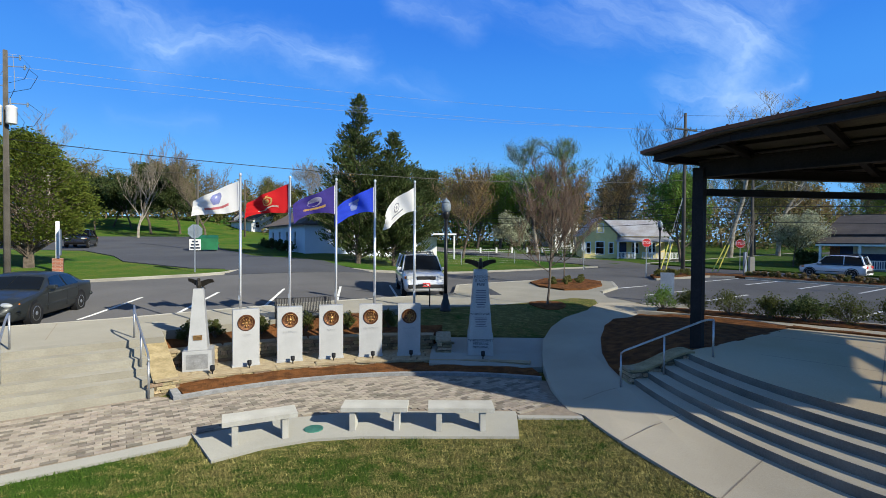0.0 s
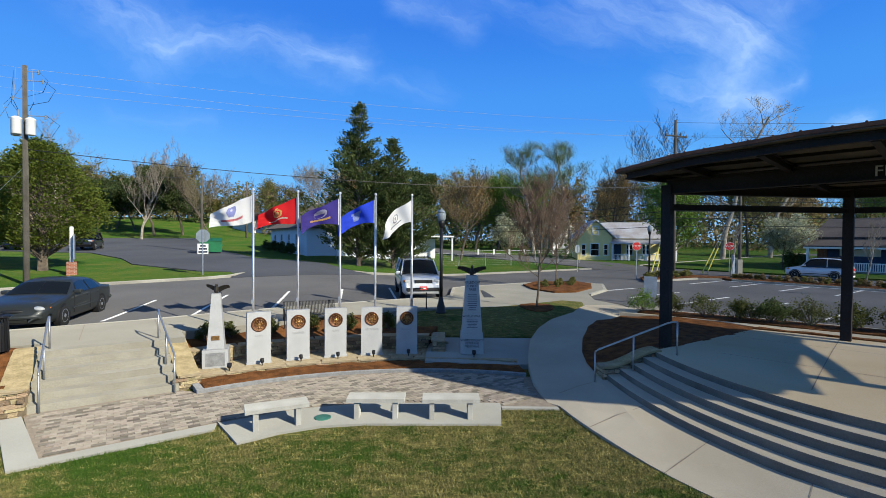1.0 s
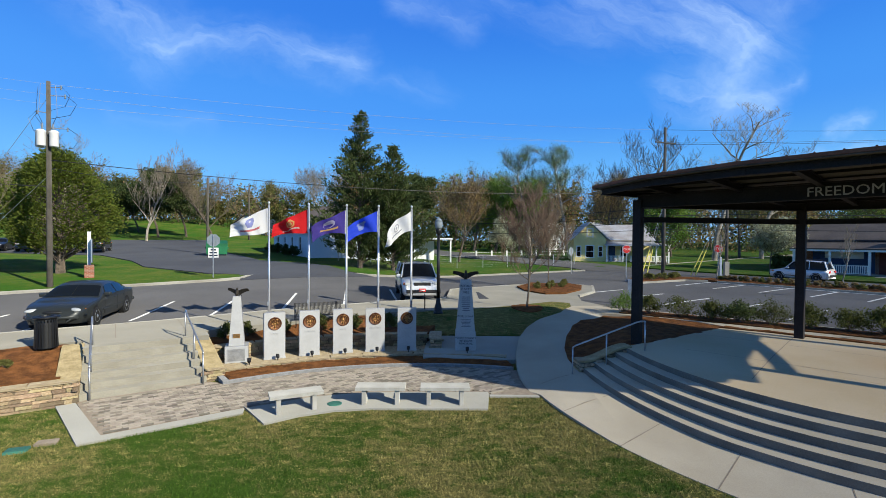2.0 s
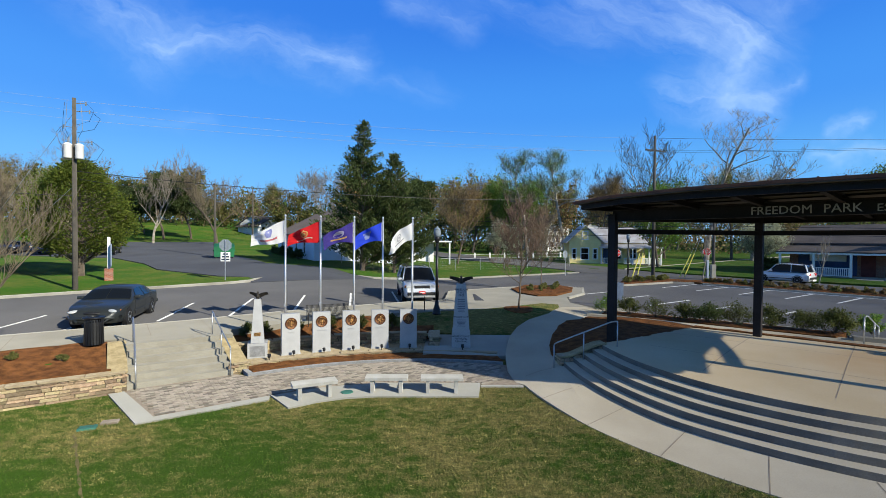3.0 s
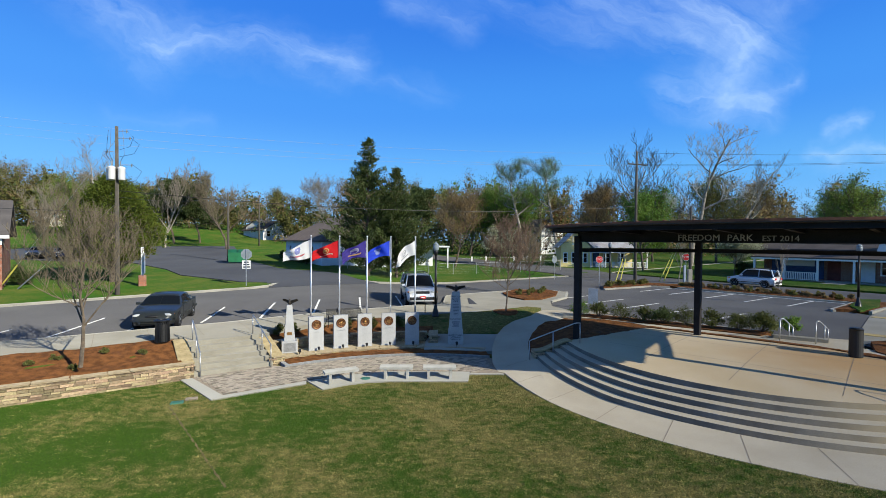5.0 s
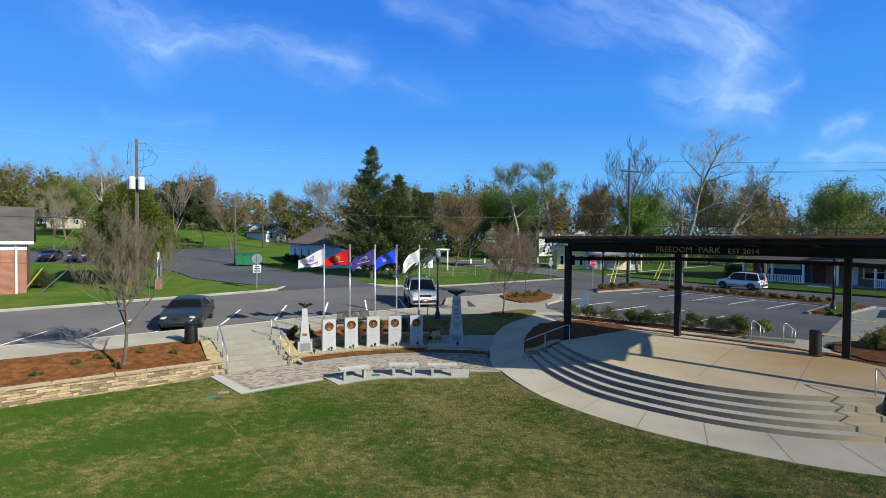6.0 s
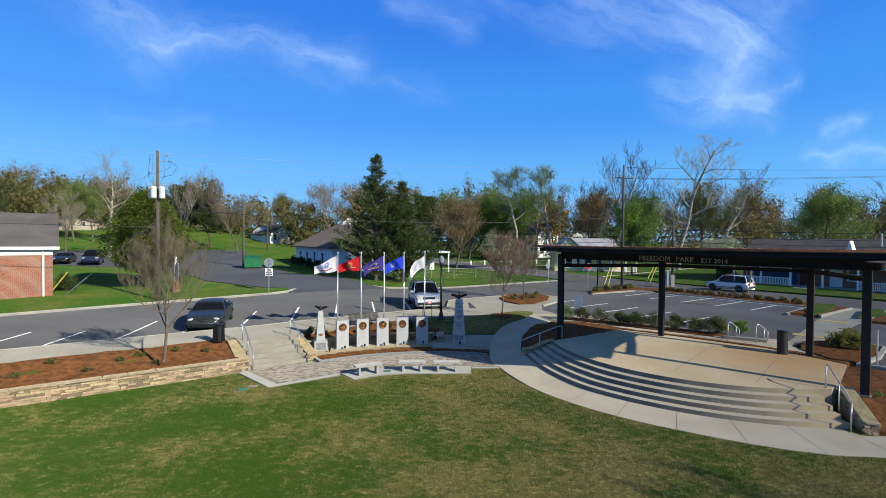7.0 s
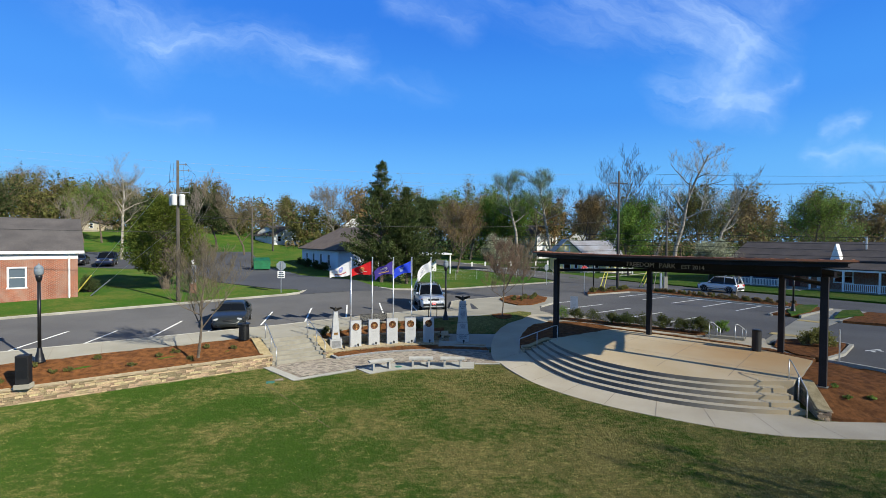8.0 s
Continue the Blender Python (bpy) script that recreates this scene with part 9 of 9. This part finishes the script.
for k in range(9):
    a = 184.5 + 10.5 * k
    joint_line(pol(CS, R_LOW + 0.02, a), walk_edge(a + 1.0), zwalk)
for k in range(-9, 5):
    joint_line(st(1.85 * k, -2.72), st(1.85 * k, -0.1), lambda x, y: zs(x, y) + 0.12)
for a, b in (((7.0, 10.2), (13.9, 4.2)), ((8.6, 12.2), (15.0, 6.4)), ((7.2, 7.6), (11.6, 12.1)), ((9.0, 5.6), (13.6, 10.3)), ((11.2, 4.2), (15.2, 8.3))):
    joint_line(a, b, zstage)

# ---- stonework ----
PIECE = random.Random(7)


def piece_mesh(name, mat, jitter, seed):
    """A unit block with worn, uneven corners: x and y centred, z from 0 to 1."""
    g = random.Random(seed)
    bm = B()
    bmesh.ops.create_cube(bm, size=1.0)
    for v in bm.verts:
        v.co = Vector((v.co.x + g.uniform(-jitter, jitter), v.co.y + g.uniform(-jitter, jitter) * 0.5, v.co.z + 0.5 + g.uniform(-jitter, jitter)))
    front = min(bm.faces, key=lambda f: f.calc_center_median().y)
    r = bmesh.ops.inset_individual(bm, faces=[front], thickness=0.09, depth=0.06)
    me = bpy.data.meshes.new(name)
    bm.to_mesh(me)
    bm.free()
    me.materials.append(mat)
    return me


STONES = [piece_mesh("stone", M['stone'], 0.10, 500 + k) for k in range(8)]
CAPS = [piece_mesh("cap_stone", M['cap'], 0.05, 520 + k) for k in range(6)]
PAVERS = []
for k in range(4):
    bm = B()
    box(bm, -0.5, 0.5, -0.5, 0.5, 0, 1)
    top = max(bm.faces, key=lambda f: f.calc_center_median().z)
    bmesh.ops.inset_individual(bm, faces=[top], thickness=0.03, depth=0.12)
    me = bpy.data.meshes.new("paver")
    bm.to_mesh(me)
    bm.free()
    me.materials.append(M['paver'])
    PAVERS.append(me)


def at_path(pts, s):
    """Point and heading at length s along a plan line."""
    for a, b in zip(pts, pts[1:]):
        a, b = Vector(a), Vector(b)
        L = (b - a).length
        if s <= L or b == Vector(pts[-1]):
            return a.lerp(b, min(1.0, s / L)), math.atan2(b.y - a.y, b.x - a.x)
        s -= L
    return Vector(pts[-1]), 0.0


def path_length(pts):
    return sum((Vector(b) - Vector(a)).length for a, b in zip(pts, pts[1:]))


def stone_wall(name, label, face, thick, z0, ztop, cap=0.05, course=0.092, limit=1e9, ends=()):
    """A coursed ledge-stone wall. face: plan line of its front, which lies to the right of its run; ztop(s): height along it."""
    L = path_length(face)
    w = tagged(new(name), label, "wall", "", "structure")
    back = offset_line(face, thick)
    V, F = [], []
    n = max(2, int(L / 0.35))
    for i in range(n + 1):
        p, h = at_path(face, L * i / n)
        q = p + Vector((-math.sin(h), math.cos(h))) * thick
        z = ztop(L * i / n) - cap
        p = p + Vector((-math.sin(h), math.cos(h))) * 0.035
        V += [(p.x, p.y, z0), (p.x, p.y, z), (q.x, q.y, z), (q.x, q.y, z0)]
    for i in range(n):
        for k in range(4):
            F.append((4 * i + k, 4 * i + 4 + k, 4 * i + 4 + (k + 1) % 4, 4 * i + (k + 1) % 4))
    F += [(0, 1, 2, 3), (4 * n + 3, 4 * n + 2, 4 * n + 1, 4 * n)]
    mesh_from("core", V, F, M['mortar'], w)
    count = 0
    z = z0
    row = 0
    zmax = max(ztop(L * k / 20) for k in range(21)) - cap
    while z < zmax - 0.02:
        h = course * PIECE.uniform(0.75, 1.2)
        h = min(h, zmax - z)
        s = -PIECE.uniform(0, 0.2)
        while s < L:
            wd = PIECE.uniform(0.14, 0.44)
            mid = s + wd / 2
            if 0 < mid < L and z + 0.035 < min(ztop(max(0.0, s)), ztop(min(L, s + wd))) - cap and z + h * 0.7 < ztop(mid) - cap + 0.02 and mid > L - limit:
                p, a = at_path(face, mid)
                hh = min(h, min(ztop(max(0.0, s)), ztop(min(L, s + wd))) - cap - z)
                m = Matrix.Translation((p.x - math.sin(a) * 0.045, p.y + math.cos(a) * 0.045, z + 0.006)) @ Matrix.Rotation(a, 4, 'Z') @ Matrix.Diagonal((wd - 0.014, 0.10 + PIECE.uniform(0, 0.03), max(0.03, hh - 0.012), 1))
                share("stone", STONES[PIECE.randrange(8)], w, m)
                count += 1
            s += wd
        z += h
        row += 1
    sloped = abs(ztop(0.0) - ztop(L)) > 0.1
    if sloped:
        V, F, n = [], [], 18
        for i in range(n + 1):
            p, a = at_path(face, L * i / n)
            o = Vector((-math.sin(a), math.cos(a)))
            z = ztop(L * i / n) + 0.004 * noise.noise(Vector((p.x * 5, p.y * 5, 2.0)))
            e0, e1 = 0.04 + 0.007 * noise.noise(Vector((i * 0.8, 1.0, z0))), 0.04 + 0.007 * noise.noise(Vector((i * 0.8, 7.0, z0)))
            q0, q1 = p - o * e0, p + o * (thick + e1)
            V += [(q0.x, q0.y, z - cap), (q0.x, q0.y, z - 0.012), (*(q0 + o * 0.02), z), (*(q1 - o * 0.02), z), (q1.x, q1.y, z - 0.012), (q1.x, q1.y, z - cap)]
        for i in range(n):
            F += [(6 * i + k, 6 * i + 6 + k, 6 * i + 6 + (k + 1) % 6, 6 * i + (k + 1) % 6) for k in range(6)]
        F += [tuple(range(6)), tuple(6 * n + 5 - k for k in range(6))]
        mesh_from("cap_stone", V, F, M['cap_slope'], w)
    s = L if sloped else 0.0
    while s < L:
        wd = PIECE.uniform(0.55, 1.15)
        wd = min(wd, L - s)
        if wd > 0.05 and s + wd > L - limit:
            mid = s + wd / 2
            p, a = at_path(face, mid)
            q = p + Vector((-math.sin(a), math.cos(a))) * (thick / 2 - 0.01)
            slope = math.atan2(ztop(s + wd) - ztop(s), wd)
            m = Matrix.Translation((q.x, q.y, ztop(mid) - cap)) @ Matrix.Rotation(a, 4, 'Z') @ Matrix.Rotation(-slope, 4, 'Y') @ Matrix.Diagonal((wd / math.cos(slope) - 0.012, thick + 0.07, cap, 1))
            share("cap_stone", CAPS[PIECE.randrange(6)], w, m)
        s += wd
    if limit < L:
        p, a = at_path(face, 0)
        V = []
        lo = offset_line([face[0], tuple(at_path(face, L - limit)[0])], 0.0)
        hi = offset_line(lo, thick)
        zz = ztop(0)
        mesh_from("cap_run", [(*lo[0], zz - cap), (*lo[1], zz - cap), (*hi[1], zz - cap), (*hi[0], zz - cap), (*lo[0], zz), (*lo[1], zz), (*hi[1], zz), (*hi[0], zz)], [(3, 2, 1, 0), (4, 5, 6, 7), (0, 1, 5, 4), (1, 2, 6, 5), (2, 3, 7, 6), (3, 0, 4, 7)], M['cap'], w)
    return w


stone_wall("retaining_wall", "low wall of tan ledge stone with a flagstone cap", [st(-40, -5.58), st(-0.72, -5.58)], 0.36, -0.05, lambda s: 0.57, limit=11.5)
stone_wall("stair_wall_left", "sloping stone cheek wall beside the stairs", [st(-0.74, -5.56), st(-0.74, -3.3)], 0.40, -0.05, lambda s: 0.57 + 0.44 * min(1.0, max(0.0, (s - 0.3) / 1.75)))
stone_wall("stair_wall_right", "sloping stone cheek wall between stairs and monuments", [st(2.48, -5.30), st(2.32, -3.3)], 0.42, -0.05, lambda s: 0.33 + 0.60 * min(1.0, max(0.0, (s - 0.15) / 1.75)))
stone_wall("stair_wall_end", "stone end of the sloping cheek wall", [st(2.03, -5.34), st(2.52, -5.34)], 0.12, -0.05, lambda s: 0.33)
AL = arc(*C1, 9.62, 129.0, 75.5, 40)
stone_wall("ledge", "low curved ledge of tan stone under the monuments", AL, 0.30, -0.02, lambda s: 0.185, cap=0.05, course=0.075)
slab("ledge_top", arc(*C1, 9.9, 131.2, 90.2, 20) + arc(*C1, 10.8, 90.2, 131.2, 20), lambda x, y: 0.165, M['mortar'], 0.3, 4.0, "mortar bed of the flagstone platform", "paving")
fl = tagged(new("flagstone_platform"), "irregular tan flagstones under the tablets", "paving", "", "structure")
FLAGS = [piece_mesh("flagstone", M['cap'], 0.07, 540 + k) for k in range(8)]
for ring in range(3):
    a = 129.2
    r = 10.06 + 0.36 * ring
    a += 1.6
    while a > 90.6:
        wd = PIECE.uniform(0.32, 0.62)
        da = math.degrees(wd / r)
        p = pol(C1, r, a - da / 2)
        share("flagstone", FLAGS[PIECE.randrange(8)], fl, Matrix.Translation((p[0], p[1], 0.16)) @ Matrix.Rotation(radians(a - da / 2 - 90), 4, 'Z') @ Matrix.Diagonal((wd - 0.02, 0.34, 0.03, 1)))
        a -= da
stone_wall("back_wall", "low curved wall of tan stone behind the tablets", arc(*C1, 10.77, 129.6, 91.0, 30), 0.28, 0.12, lambda s: 0.62, course=0.10)
stone_wall("end_wall", "short stone wall closing the memorial bed", [(-0.12, 14.3), (-0.12, 13.05)], 0.34, 0.0, lambda s: 0.60, course=0.10)
stone_wall("end_wall_face", "stone end of the memorial wall", [(-0.12, 13.03), (0.24, 13.03)], 0.12, 0.0, lambda s: 0.60, course=0.10)
stone_wall("stage_wall_left", "sloping stone cheek wall beside the stage steps", [(4.12, 10.16), (5.62, 10.36)], 0.36, 0.1, lambda s: 0.60 + 0.38 * smooth((s - 0.15) / 1.3))
stone_wall("stage_wall_left_end", "stone end of the stage cheek wall", [(4.08, 10.54), (4.12, 10.14)], 0.12, 0.1, lambda s: 0.60)
stone_wall("stage_wall_right", "sloping stone cheek wall at the end of the steps", [(13.72, 3.75), (12.93, 1.85)], 0.34, -0.02, lambda s: 0.36 + 0.50 * min(1.0, max(0.0, (1.98 - s) / 1.75)))
stone_wall("stage_wall_right_end", "stone end of the stage cheek wall", [(12.92, 1.83), (13.26, 1.70)], 0.12, -0.02, lambda s: 0.36)

# ---- clay pavers ----
PLAZA = [(-8.36, 8.26), (-6.46, 6.42), (-4.3, 7.98), (-3.0, 8.78), (-1.5, 9.18), (1.48, 9.23), (1.48, 9.04), (2.68, 9.02), (2.36, 10.2), (2.36, 11.2)] + arc(*C1, 8.68, 74, 128, 16) + [st(2.05, -5.48), st(-0.6, -5.46)]


def inside(poly, x, y):
    ok = False
    for (ax, ay), (bx, by) in zip(poly, poly[1:] + poly[:1]):
        if (ay > y) != (by > y) and x < (bx - ax) * (y - ay) / (by - ay) + ax:
            ok = not ok
    return ok


spots = []
PW, PH = 0.215, 0.108
for j in range(-60, 30):
    for i in range(-16, 90):
        u, n = i * PW + (PW / 2 if j % 2 else 0), -4.0 + j * PH
        x, y = st(u, n)
        if all(inside(PLAZA, x + U.x * a * PW / 2 + N.x * b2 * PH / 2, y + U.y * a * PW / 2 + N.y * b2 * PH / 2) for a in (-0.9, 0.9) for b2 in (-0.9, 0.9)):
            spots.append((x, y))
spots.sort(key=lambda p: (p[0] + 1.5) ** 2 + (p[1] - 9.6) ** 2)
for k, (x, y) in enumerate(spots[:300]):
    share("paver", PAVERS[k % 4], plaza, Matrix.Translation((x, y, 0.0)) @ Matrix.Rotation(radians(STREET_TURN), 4, 'Z') @ Matrix.Diagonal((PW - 0.008, PH - 0.008, 0.014 + PIECE.uniform(-0.002, 0.002), 1)))
V, F = [], []
for x, y in spots[300:]:
    o = len(V)
    zt = 0.014 + PIECE.uniform(-0.002, 0.002)
    m = Matrix.Translation((x, y, 0.0)) @ Matrix.Rotation(radians(STREET_TURN), 4, 'Z')
    for z in (0.0, zt):
        V += [m @ Vector((sx * (PW - 0.008) / 2, sy * (PH - 0.008) / 2, z)) for sx, sy in ((-1, -1), (1, -1), (1, 1), (-1, 1))]
    F += [(o + 4, o + 5, o + 6, o + 7), (o, o + 1, o + 5, o + 4), (o + 1, o + 2, o + 6, o + 5), (o + 2, o + 3, o + 7, o + 6), (o + 3, o, o + 4, o + 7)]
if F:
    tagged(mesh_from("paver_field", V, F, M['paver_rest'], plaza), "", "", "", "stuff")
